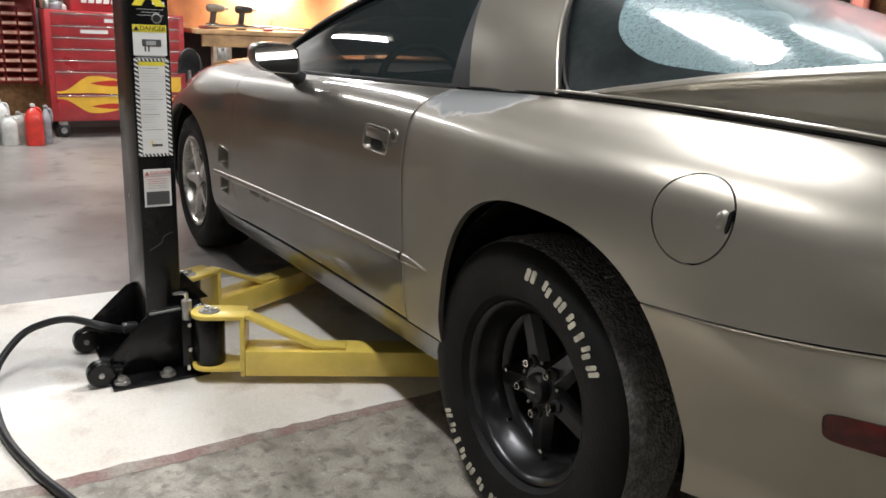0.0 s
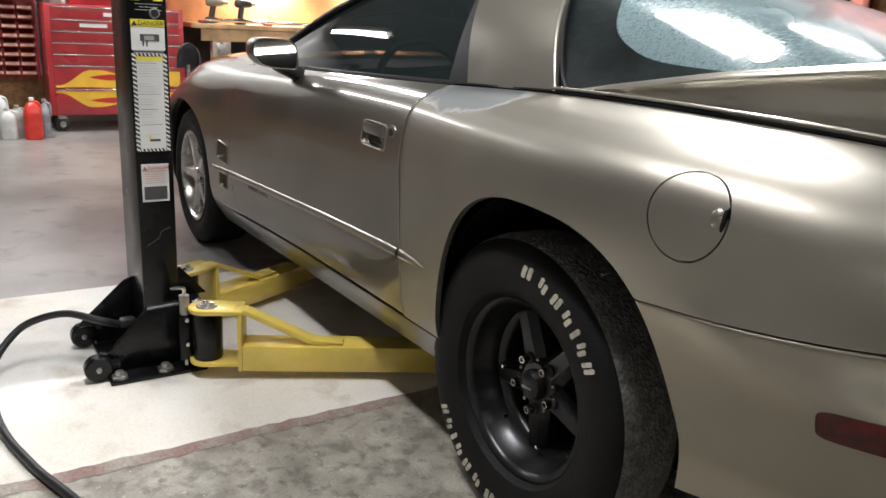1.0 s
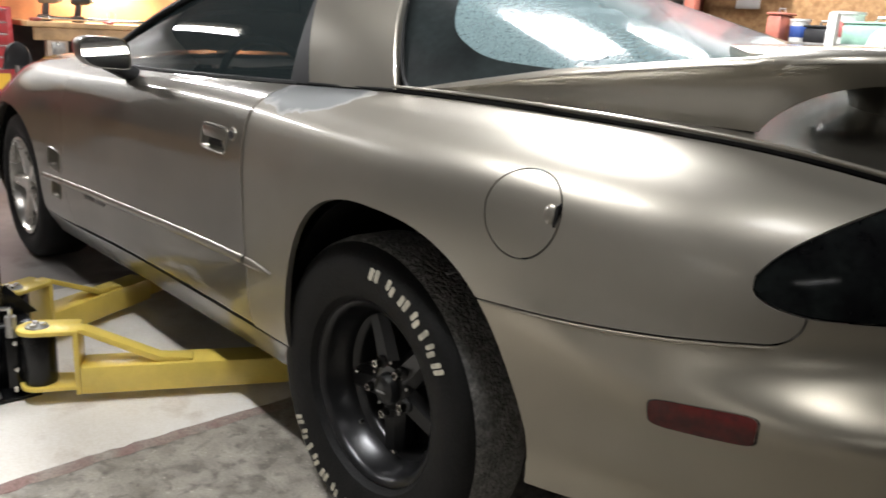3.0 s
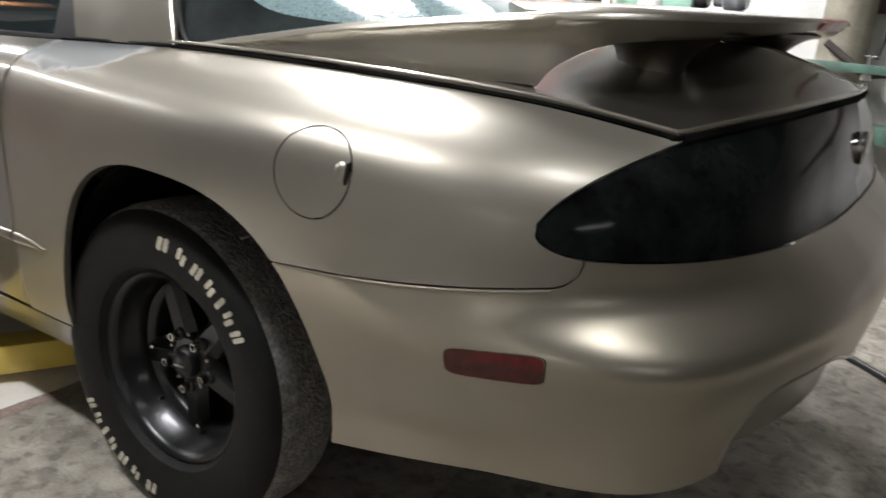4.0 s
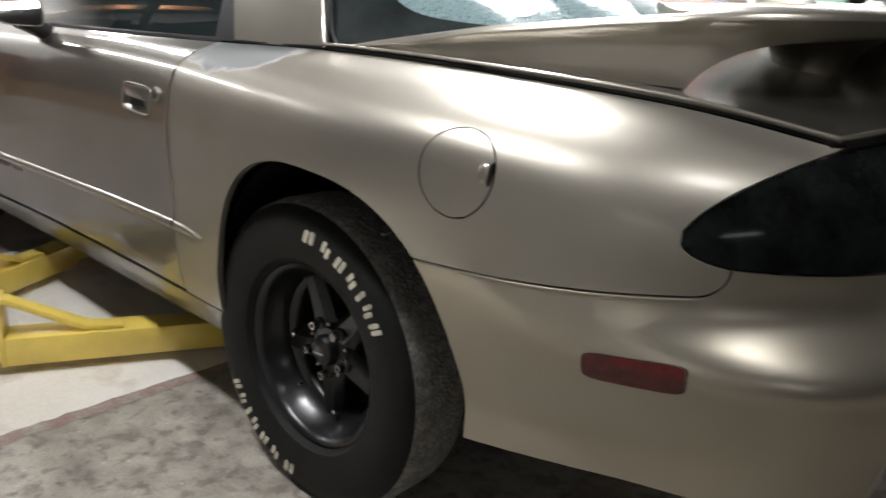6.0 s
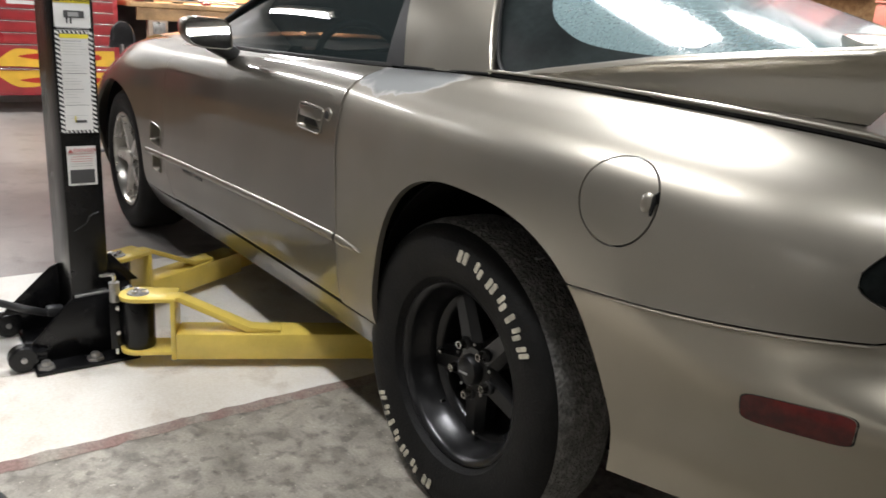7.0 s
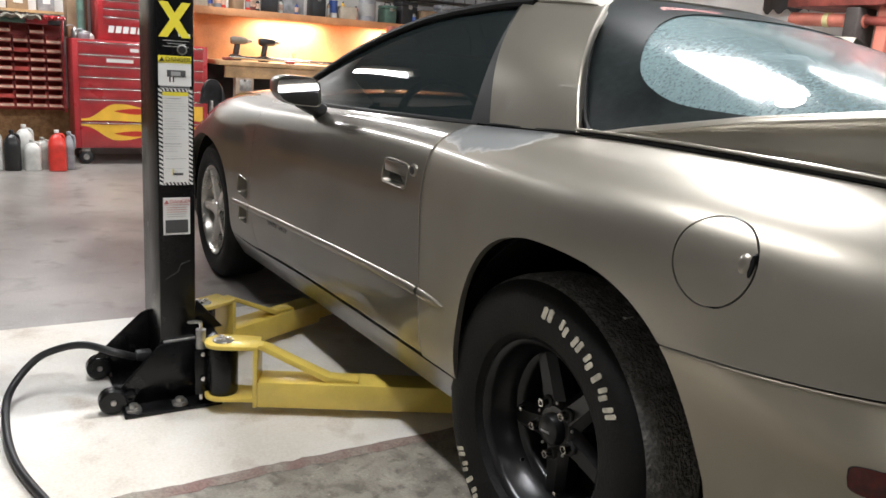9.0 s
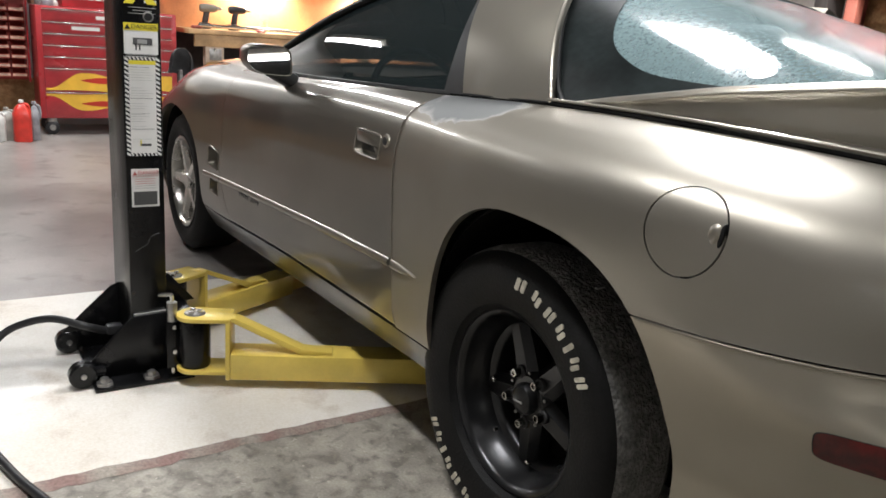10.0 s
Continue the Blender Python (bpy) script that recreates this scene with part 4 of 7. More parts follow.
tube(bm, [a + (b - a) * k / 14 + np.array((-0.002, 0.03 * math.sin(math.pi * k / 14), 0.015 * math.sin(math.pi * k / 14))) for k in range(15)], 0.006, 10)
part("pillar_lip", bm, PAINT_WING, sail)

def smooth_line(xs, ys):
    """A smooth function through a few points."""
    k, v = np.array(xs, float), np.array(ys, float)
    return lambda x: float(hermite(k, v, np.array([min(max(x, k[0]), k[-1])]))[0])


# half width, crown and side fall of the hatch glass along x
glass_edge = smooth_line((-0.62, -0.30, 0.02, 0.12, 0.20, 0.34, 0.47), (0.60, 0.64, 0.695, 0.695, 0.645, 0.50, 0.34))
glass_fall = smooth_line((-0.62, -0.30, 0.10, 0.47), (0.42, 0.84, 1.05, 0.62))


def glass_mid(x):
    return 1.2005 + 0.2615 * x - 0.052 * x * x


def glass_point(x, c):
    y = glass_edge(x) * c
    return (x, y, glass_mid(x) - glass_fall(x) * y ** 4 - 0.004)


# roof, with horns that run down beside the glass
P = []
for x in np.linspace(1.02, 0.475, 20):
    e = rail(x)
    zc = np.interp(x, (0.45, 0.7, 1.02), (1.316, 1.325, 1.312))
    P.append([(x, e[1] * math.cos(math.pi * k / 40), e[2] + (zc - e[2]) * (1 - abs(math.cos(math.pi * k / 40)) ** 2.4)) for k in range(41)])
P2 = []
for x in np.linspace(0.475, 0.345, 12):
    e, g = rail(x), np.array(glass_point(x, 1.0))
    P2.append([tuple(np.array(e) + (np.array((x, min(g[1], e[1] - 0.002), g[2] + 0.004)) - np.array(e)) * k / 6 + (0, 0, 0.010 * math.sin(math.pi * k / 6))) for k in range(7)])
horn = outward(grid_mesh(np.array(P2)), 2)
roof = part("roof", thicken(outward(grid_mesh(np.array(P)), 2), 0.012), PAINT, car)
part("roof_horn", thicken(horn, 0.008), PAINT, car)
P = []
for i in range(25):
    t = i / 24
    e = rail(1.98 + (1.02 - 1.98) * t)
    cx, cz = 2.18 + (1.02 - 2.18) * t, 0.955 + (1.308 - 0.955) * (t ** 0.9)
    P.append([(e[0] + (cx - e[0]) * (1 - c * c), e[1] * c, e[2] + (cz - e[2]) * (1 - abs(c) ** 2.4)) for c in [math.cos(math.pi * k / 30) for k in range(31)]])
part("windscreen", outward(grid_mesh(np.array(P)), 2), TINT, car, "raked windscreen glass")
# bonnet and cowl between the fenders
P = []
for x in np.linspace(3.22, 1.95, 30):
    e = belt(x)
    rise = np.interp(x, (1.95, 2.5, 3.0, 3.22), (0.05, 0.05, 0.045, 0.02))
    P.append([(x, (e[1] - 0.003) * c, e[2] + rise * (1 - abs(c) ** 3) - 0.002) for c in [math.cos(math.pi * k / 24) for k in range(25)]])
part("bonnet", thicken(outward(grid_mesh(np.array(P)), 2), 0.015), PAINT, car)
# nose cap across the front, with a dark intake and lamps let into it
front = body(np.zeros(29), np.linspace(0, 6.999, 29))
P = [[(p[0] + 0.10 * (1 - abs(c) ** 2.4), p[1] * c, p[2] + 0.012 * (1 - c * c) * k / 28) for c in np.linspace(1, -1, 33)] for k, p in enumerate(front)]
bm = grid_mesh(np.array(P))
bm.normal_update()
if sum(f.normal.x for f in bm.faces) < 0:
    bmesh.ops.reverse_faces(bm, faces=bm.faces[:])
nose = part("nose", thicken(bm, 0.01), PAINT, car)
part("intake", boxed(3.585, 3.652, -0.30, 0.30, 0.36, 0.43, 0.02), DARK_PLASTIC, nose, "dark front intake")
for y in (0.36, -0.36):
    part("fog_lamp", boxed(3.56, 3.625, y - 0.07, y + 0.07, 0.475, 0.535, 0.02), GREY_INK, nose, "pale front lamp")

# ---- hatch glass, deck and spoiler ----
def glass_sheet(x0, x1, c0, c1, nx=40, nc=48, lift=0.0, inside=None):
    P = [[np.array(glass_point(x, c)) + (0, 0, lift) for c in np.linspace(c0, c1, nc)] for x in np.linspace(x0, x1, nx)]
    return outward(grid_mesh(np.array(P)), 2)


hatch = part("hatch_glass", glass_sheet(0.46, -0.61, 1, -1, 90, 97), HATCH_GLASS, car, "large curved grey hatch glass")
hatch.visible_shadow = False


def frit():
    """Black printed border round the clear field of the hatch glass."""
    bm = bmesh.new()
    n = 192
    cx = -0.135
    rings = []
    for f in np.linspace(0, 1, 12):
        ring = []
        for k in range(n):
            a = 2 * math.pi * k / n
            c, s = math.cos(a), math.sin(a)
            inner = (cx + 0.43 * math.copysign(abs(c) ** 0.667, c), 0.875 * math.copysign(abs(s) ** 0.667, s))
            m = max(abs(c), abs(s))
            outer = (-0.075 + 0.53 * c / m, s / m)
            x, q = inner[0] + (outer[0] - inner[0]) * f, inner[1] + (outer[1] - inner[1]) * f
            p = glass_point(x, q)
            ring.append(bm.verts.new((p[0], p[1], p[2] + 0.0035)))
        rings.append(ring)
    for a, b in zip(rings, rings[1:]):
        for k in range(n):
            bm.faces.new((a[k], a[(k + 1) % n], b[(k + 1) % n], b[k]))
    return thicken(outward(bm, 2), 0.001)


part("glass_border", frit(), FRIT, hatch, "black printed glass border")
bm = bmesh.new()
for i in range(22):
    x = 0.17 - i * 0.022
    tube(bm, [np.array(glass_point(x + 0.13 * c * c, c)) - (0, 0, 0.004) for c in np.linspace(0.74, -0.74, 24)], 0.0006, 4, False)
part("defroster_wires", bm, DARK_PLASTIC, hatch)
bm = bmesh.new()
edge = [glass_point(x, 1.0) for x in np.linspace(-0.6, 0.32, 40)]
tube(bm, [np.array(p) + (0, 0.004, 0.002) for p in edge], 0.0075, 8)
b2 = mirrored(bm)
part("glass_seal", bm, SEAL, hatch)
part("glass_seal", b2, SEAL, hatch)
# round white sticker low in the glass and faint red print along its top
bm = bmesh.new()
bm.faces.new([bm.verts.new(np.array(glass_point(-0.235 + 0.025 * math.cos(a), 0.77 + 0.042 * math.sin(a))) + (0, 0, 0.0015)) for a in [2 * math.pi * k / 28 for k in range(28)]])
part("round_sticker", outward(bm, 2), WHITE_LABEL, hatch, "small white oval sticker")
bm = bmesh.new()
rng = random.Random(3)
for row in range(2):
    q = 0.60
    while q > 0.16:
        w = rng.uniform(0.01, 0.03)
        x = 0.35 - row * 0.018
        bm.faces.new([bm.verts.new(np.array(glass_point(xx, qq)) + (0, 0, 0.0045)) for xx, qq in ((x, q), (x, q - w), (x - 0.010, q - w), (x - 0.010, q))])
        q -= w + 0.008
part("red_print", outward(bm, 2), RED_INK, hatch)


def deck_mid(x):
    return np.interp(x, (-1.055, -1.02, -0.95, -0.85, -0.7, -0.55, -0.3), (0.976, 0.994, 1.022, 1.048, 1.058, 1.04, 0.99))


def deck_lid():
    us = np.linspace(u_at(-0.35), STATION[-1], 60)
    e = body(us, np.full(60, 6.999))
    P = []
    for q in e:
        x, y, z = q
        y = max(y - 0.004, 0.0)
        row = []
        for k in range(31):
            c = math.cos(math.pi * k / 30)
            zc = max(deck_mid(x), z)
            row.append((x, y * c, z + 0.011 + (zc - z) * (1 - abs(c) ** 1.9) ** 1.9))
        P.append(row)
    return grid_mesh(np.array(P))


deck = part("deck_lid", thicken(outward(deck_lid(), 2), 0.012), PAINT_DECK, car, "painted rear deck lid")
P = []
for x in np.linspace(0.12, -0.40, 30):
    b = belt(x)
    P.append([(x, b[1] - 0.004 - 0.02 * k, b[2] + 0.001 + 0.001 * k) for k in range(5)])
both("deck_side", thicken(outward(grid_mesh(np.array(P)), 2), 0.006), PAINT)
# bright edge and dark gap along the quarter top
bm = bmesh.new()
line = body(np.linspace(u_at(0.12), STATION[-1], 90), np.full(90, 6.999))
tube(bm, [q + (0.002, -0.006, 0.0125) for q in line], 0.0038, 10)
both("deck_edge", bm, PAINT_WING)
bm = bmesh.new()
tube(bm, [q + (0.008 if q[0] < -0.9 else 0, -0.008 if q[0] > -0.9 else 0, 0.0025) for q in line], 0.0065, 8)
both("deck_gap", bm, DARK, "dark shut line of the deck")

# wide dark gap between the deck edge and the tail lens
bm = bmesh.new()
tube(bm, [q + (0.006, 0, -0.001) for q in line if q[0] < -0.912], 0.0105, 8)
both("tail_gap", bm, DARK, "dark gap over the tail lens")

# spoiler: flanks that rise from the hatch corners and run round into one bowed wing
WING_Z = 1.112


def spoiler_rail():
    """Outer and inner top edge, heights and how far the section is wing, from the hatch corner to the centre."""
    keys = []
    for x in np.linspace(0.135, -0.64, 18):
        t = (0.135 - x) / 0.85
        b = belt(x)
        yt = b[1] - 0.014 - 0.050 * t ** 0.8
        zt = np.interp(x, (-0.715, -0.54, -0.308, -0.03, 0.11), (1.100, 1.080, 1.049, 1.001, 0.974))
        keys.append((x, yt, x, yt - 0.014 - 0.058 * t, zt, 0.0))
    keys += [(-0.70, 0.660, -0.60, 0.580, 1.097, 0.0), (-0.775, 0.625, -0.56, 0.55, 1.104, 0.35), (-0.845, 0.565, -0.525, 0.51, 1.109, 0.8),
             (-0.90, 0.47, -0.505, 0.44, 1.112, 1.0), (-0.948, 0.34, -0.495, 0.32, 1.115, 1.0), (-0.982, 0.17, -0.49, 0.16, 1.118, 1.0), (-0.993, 0.0, -0.49, 0.0, 1.119, 1.0)]
    keys = np.array(keys)
    u = np.concatenate([[0], np.cumsum(np.linalg.norm(np.diff(keys[:, :2], axis=0), axis=1))])
    at = np.linspace(0, u[-1], 120)
    return at, hermite(u, keys, at), float(u[18]), u[-1]


def spoiler_half():
    at, rows, u_arch, u_end = spoiler_rail()
    P = []
    for u, (ox, oy, ix, iy, zt, wing) in zip(at, rows):
        t = min((0.135 - ox) / 0.85, 1.0)
        deck_z = belt(max(ox, -0.72))[2] - 0.006 + 0.024 * t ** 1.5
        under = zt - 0.052 + 0.037 * max(0.0, (u - u_arch) / (u_end - u_arch)) ** 1.2
        s = min(1.0, max(0.0, (u - u_arch + 0.01) / 0.17))
        zb = deck_z + (under - deck_z) * math.sqrt(1 - (1 - s) ** 2)
        e = Vector((ox - ix, oy - iy, 0))
        w = max(e.length, 0.01)
        e.normalize()
        full = zt - deck_z

        def lean(z):
            """How far the outer face stands in at height z."""
            f = min(1.0, max(0.0, (zt - z) / max(full, 0.01)))
            return (0.016 * t * f + 0.010 * t * math.sin(math.pi * min(1, f * 1.3)) ** 2) * (1 - wing) + 0.045 * wing * ((zt - z) / 0.05)

        h = zt - zb
        inner = lean(zb) + 0.016 + 0.014 * t + (0.55 * w - 0.03) * wing
        ring = [(-lean(zb), zb)] + [(-lean(zb + f * h), zb + f * h) for f in (0.2, 0.4, 0.6, 0.78)]
        roll = min(0.012, h * 0.3)
        ring += [(0.001, zt - roll), (-0.002, zt - roll * 0.35), (-0.010, zt), (-0.5 * w, zt + 0.004 * wing), (-w + 0.005, zt - 0.001), (-w, zt - 0.008), (-w + 0.008 * wing, zt - min(0.02, h * 0.6)), (-inner, zb)]
        ring = [(ox + e.x * o, oy + e.y * o, z) for o, z in ring]
        P.append(ring + [ring[0]])
    return grid_mesh(np.array(P))


bm = spoiler_half()
bmesh.ops.holes_fill(bm, edges=[q for q in bm.edges if q.is_boundary and all(v.co.x > 0 for v in q.verts)])
twin = mirrored(bm)
tmp = bpy.data.meshes.new("spoiler_half")
twin.to_mesh(tmp)
twin.free()
bm.from_mesh(tmp)
bpy.data.meshes.remove(tmp)
bmesh.ops.remove_doubles(bm, verts=bm.verts[:], dist=1e-4)
bmesh.ops.recalc_face_normals(bm, faces=bm.faces[:])
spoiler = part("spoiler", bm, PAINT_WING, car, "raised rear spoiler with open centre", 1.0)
for y in (0.37, -0.37):
    P = []
    for k in range(13):
        t = k / 12
        z = 1.0 + (WING_Z - 0.030 - 1.0) * t
        flare = (1 - math.sqrt(1 - (0.98 * t) ** 2)) ** 1.0
        w, l = 0.040 + 0.09 * flare, 0.060 + 0.10 * flare
        P.append([(-0.75 - 0.03 * flare + l * math.cos(a), y + w * math.sin(a), z) for a in [2 * math.pi * q / 28 for q in range(29)]])
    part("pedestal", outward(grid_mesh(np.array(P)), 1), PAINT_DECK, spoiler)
# red brake lamp let into the middle of the wing's trailing edge
P = [[(-0.9945 + 0.0085 * (y / 0.12) ** 2 + 0.013 * (1 - (z - 1.097) / 0.019) - 0.002, y, z) for z in (1.097, 1.103, 1.110, 1.116)] for y in np.linspace(0.13, -0.13, 15)]
bm = grid_mesh(np.array(P))
bm.normal_update()
if sum(f.normal.x for f in bm.faces) > 0:
    bmesh.ops.reverse_faces(bm, faces=bm.faces[:])
part("wing_lamp", thicken(bm, 0.006), WING_RED, spoiler, "red brake lamp in the wing's edge")

# round badge on the tail panel
part("badge", lathe([(0.0001, -0.006), (0.026, -0.005), (0.034, 0.0), (0.034, 0.01)], 24, axis="x", center=(-1.082, 0.0, 0.88)), CHROME, car, "round bright badge")

# underbody and wheel wells
part("underbody", boxed(-0.70, 3.2, -0.68, 0.68, 0.33, 0.46, 0.03), DARK, car, "dark underbody")
for x, a, b in ((ARCH_R[0], 0.43, 0.49), (ARCH_F[0], 0.42, 0.40)):
    for sgn in (1, -1):
        P = [[(x + a * math.cos(t), sgn * yy, 0.30 + b * max(0, math.sin(t)) ** 0.8) for yy in (0.865, 0.74, 0.5)] for t in np.linspace(0.0, math.pi - 0.32, 30)]
        part("wheel_liner", thicken(grid_mesh(np.array(P)), 0.004), DARK, car, "black wheel well liner")
        part("well_wall", boxed(x - a + 0.09, x + a - 0.05, sgn * 0.52 - 0.01, sgn * 0.52 + 0.01, 0.15, 0.74), DARK, car)
part("tail_panel", boxed(-0.90, -0.87, -0.55, 0.55, 0.42, 0.88), DARK, car)

# cabin
part("cabin_floor", boxed(-0.5, 2.0, -0.62, 0.62, 0.42, 0.46), INTERIOR, car)
part("cargo_shelf", boxed(-0.62, 0.2, -0.6, 0.6, 0.82, 0.84), CARGO, car, "pale grey cargo cover")
part("dashboard", boxed(1.45, 1.85, -0.66, 0.66, 0.62, 0.90, 0.06), INTERIOR, car)
bm = bmesh.new()
tube(bm, [(1.30 + 0.06 * math.sin(a), 0.36 + 0.185 * math.cos(a), 0.86 + 0.17 * math.sin(a)) for a in [2 * math.pi * k / 40 for k in range(41)]], 0.014, 10, False)
box(bm, 1.30, 1.33, 0.20, 0.52, 0.85, 0.88)
part("steering_wheel", bm, DARK_PLASTIC, car, "dark steering wheel behind the glass")
for y in (0.36, -0.36):
    part("seat", boxed(0.55, 1.1, y - 0.24, y + 0.24, 0.44, 0.60, 0.05), INTERIOR, car)
    part("seat_back", boxed(-0.07, 0.09, y - 0.24, y + 0.24, 0.0, 0.62, 0.06, pose(0.62, 0, 0.55, 0, -14, 0)), INTERIOR, car)
    part("head_rest", boxed(-0.05, 0.05, y - 0.13, y + 0.13, 0.0, 0.16, 0.04, pose(0.455, 0, 1.04, 0, -8, 0)), INTERIOR, car)

# door mirror
MIR = (1.315, 0.922, 0.975)


def mirror_ring(scale, back=0.0, n=40):
    """Outline of the mirror face: round outside, square towards the car, turned to the driver."""
    ring = []
    for q in range(n):
        a = 2 * math.pi * q / n
        c, s = math.cos(a), math.sin(a)
        e = 0.72 if c > 0 else 0.40
        dy, dz = 0.066 * scale * math.copysign(abs(c) ** e, c), 0.047 * scale * math.copysign(abs(s) ** e, s) + 0.008 * c
        ring.append((MIR[0] + back + 0.401 * dy + 0.184 * dz, MIR[1] + dy, MIR[2] + dz))
    return ring


def loft(rings, cap=False):
    P = np.array([r + [r[0]] for r in rings])
    bm = grid_mesh(P)
    if cap:
        bmesh.ops.holes_fill(bm, edges=[e for e in bm.edges if e.is_boundary])
    bmesh.ops.recalc_face_normals(bm, faces=bm.faces[:])
    return bm


bm = loft([mirror_ring(0.95, 0.006), mirror_ring(1.0, 0.0), mirror_ring(1.04, 0.012), mirror_ring(1.05, 0.045), mirror_ring(0.98, 0.085), mirror_ring(0.80, 0.125), mirror_ring(0.50, 0.152), mirror_ring(0.12, 0.165)])
b2m = mirrored(bm)
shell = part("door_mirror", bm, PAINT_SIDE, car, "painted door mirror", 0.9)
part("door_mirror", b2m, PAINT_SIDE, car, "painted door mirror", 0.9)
bm = bmesh.new()
bm.faces.new([bm.verts.new(p) for p in mirror_ring(0.945, 0.008)])
part("mirror_glass", bm, MIRROR, shell, "mirror glass")
bm = bmesh.new()
bm.faces.new([bm.verts.new(p) for p in mirror_ring(1.0, 0.02)])
part("mirror_back", bm, DARK_PLASTIC, shell)
part("mirror_foot", boxed(-0.035, 0.035, -0.05, 0.05, -0.03, 0.02, 0.012, pose(1.40, 0.845, 0.925, 25, 0, 0)), DARK_PLASTIC, shell)


# ---- wheels ----
def wheel(x, y, z, r_out, r_rim, width, sidewall_y, lettered, mat, spokes, sgn=1):
    """Tyre and rim, outer side towards +y before sgn; y: plane of the rim's lip."""
    s = width
    tyre_profile = [(r_rim - 0.012, y - 0.012 - s), (r_rim + 0.03, y - s - 0.02), (r_out - 0.05, y - s - 0.03), (r_out - 0.012, y - s + 0.0), (r_out, y - s + 0.03),
                    (r_out + 0.001, y - 0.03), (r_out - 0.004, sidewall_y - 0.032), (r_out - 0.018, sidewall_y - 0.012), (r_out - 0.04, sidewall_y - 0.002),
                    (r_out - 0.065, sidewall_y), (r_rim + 0.03, sidewall_y - 0.006), (r_rim + 0.012, sidewall_y - 0.014), (r_rim + 0.004, y + 0.001), (r_rim - 0.010, y - 0.012)]
    bm = lathe(tyre_profile + [tyre_profile[0]], 96, center=(x, 0, z), caps=False)
    # slight flat where the tyre stands
    for v in bm.verts:
        v.co.z = max(v.co.z, 0.001)
        if sgn < 0:
            v.co.y = -v.co.y
    if sgn < 0:
        bmesh.ops.reverse_faces(bm, faces=bm.faces[:])
    tyre = part("tyre", bm, RUBBER, car, "black drag slick tyre" if lettered else "black road tyre")
    if lettered:
        tread = lathe([(r_out - 0.002, y - s + 0.02), (r_out + 0.0025, y - s + 0.035), (r_out + 0.0035, y - 0.03), (r_out - 0.0015, sidewall_y - 0.033), (r_out - 0.007, sidewall_y - 0.024)], 96, center=(x, 0, z), caps=False)
        for v in tread.verts:
            v.co.z = max(v.co.z, 0.0005)
            if sgn < 0:
                v.co.y = -v.co.y
        part("tread", tread, TREAD, tyre, "scuffed grey tread")
    if lettered:  # deep stepped dish
        steps = [(-0.058, -0.13), (-0.053, -0.088), (-0.047, -0.080), (-0.036, -0.074), (-0.030, -0.050), (-0.021, -0.040), (-0.017, -0.014), (-0.012, -0.004), (-0.004, 0.0015), (0.001, 0.0), (0.001, -0.012)]
    else:
        steps = [(-0.028, -0.13), (-0.022, -0.05), (-0.018, -0.014), (-0.012, -0.002), (-0.004, 0.0015), (0.001, 0.0), (0.001, -0.012)]
    bm = lathe([(r_rim + a, y + b) for a, b in steps], 96, center=(x, 0, z), caps=False)
    # Black disc fills the spoke openings with the shade behind them.
    back = lathe([(0.0001, y - 0.128), (r_rim - 0.03, y - 0.128), (r_rim - 0.03, y - 0.14), (0.0001, y - 0.14)], 48, center=(x, 0, z), caps=False)
    if sgn < 0:
        for v in back.verts:
            v.co.y = -v.co.y
        bmesh.ops.reverse_faces(back, faces=back.faces[:])
    if sgn < 0:
        for v in bm.verts:
            v.co.y = -v.co.y
        bmesh.ops.reverse_faces(bm, faces=bm.faces[:])
    rim = part("rim", bm, mat, car, "dark grey five-spoke wheel" if lettered else "silver five-spoke wheel")
    part("spoke_shade", back, DARK, rim, "black disc for the shade behind the spokes")
    return rim, tyre


def spoke(r0, r1, w0, w1, y0, y1, depth, bevel):
    """One tapering spoke along +z, its face at y0 (hub) to y1 (rim)."""
    bm = bmesh.new()
    rows = []
    for k in range(7):
        t = k / 6
        r, w = r0 + (r1 - r0) * t, w0 + (w1 - w0) * t
        yy = y0 + (y1 - y0) * t ** 0.7
        rows.append([bm.verts.new(p) for p in ((-w, yy - depth, r), (-w, yy - 0.020, r), (-w * 0.5, yy - 0.002, r), (w * 0.5, yy - 0.002, r), (w, yy - 0.020, r), (w, yy - depth, r))])
    for a, b in zip(rows, rows[1:]):
        for k in range(5):
            bm.faces.new((a[k], a[k + 1], b[k + 1], b[k]))
    return outward(bm)


HX, HZ, RY, RH = 0.0, 0.334, 0.853, 0.836
rim, tyre = wheel(HX, RY, HZ, 0.343, 0.2075, 0.150, 0.882, True, RIM_DARK, 5)
for k in range(5):
    b = spoke(0.020, 0.166, 0.040, 0.029, RH - 0.030, RY - 0.066, 0.05, 0.004)
    bmesh.ops.transform(b, matrix=pose(HX, 0, HZ, 0, 72 * k + 32, 0), verts=b.verts[:])
    part("spoke", b, RIM_DARK, rim, "", 0.5)
part("hub_disc", lathe([(0.0001, RH - 0.034), (0.03, RH - 0.034), (0.050, RH - 0.036), (0.060, RH - 0.046), (0.068, RH - 0.075), (0.07, RH - 0.10)], 48, center=(HX, 0, HZ)), RIM_DARK, rim)
part("centre_cap", lathe([(0.0001, RH - 0.008), (0.020, RH - 0.010), (0.031, RH - 0.016), (0.036, RH - 0.026), (0.037, RH - 0.036)], 32, center=(HX, 0, HZ)), RIM_DARK, rim, "dark dished centre cap")
for k in range(4):
    part("cap_mark", boxed(-0.004, 0.003, -0.0006, 0.0006, -0.002, 0.002, 0, pose(HX + 0.012 - 0.008 * k, RH - 0.0078, HZ - 0.003 + 0.001 * k, 0, -10, 0)), GREY_INK, rim)
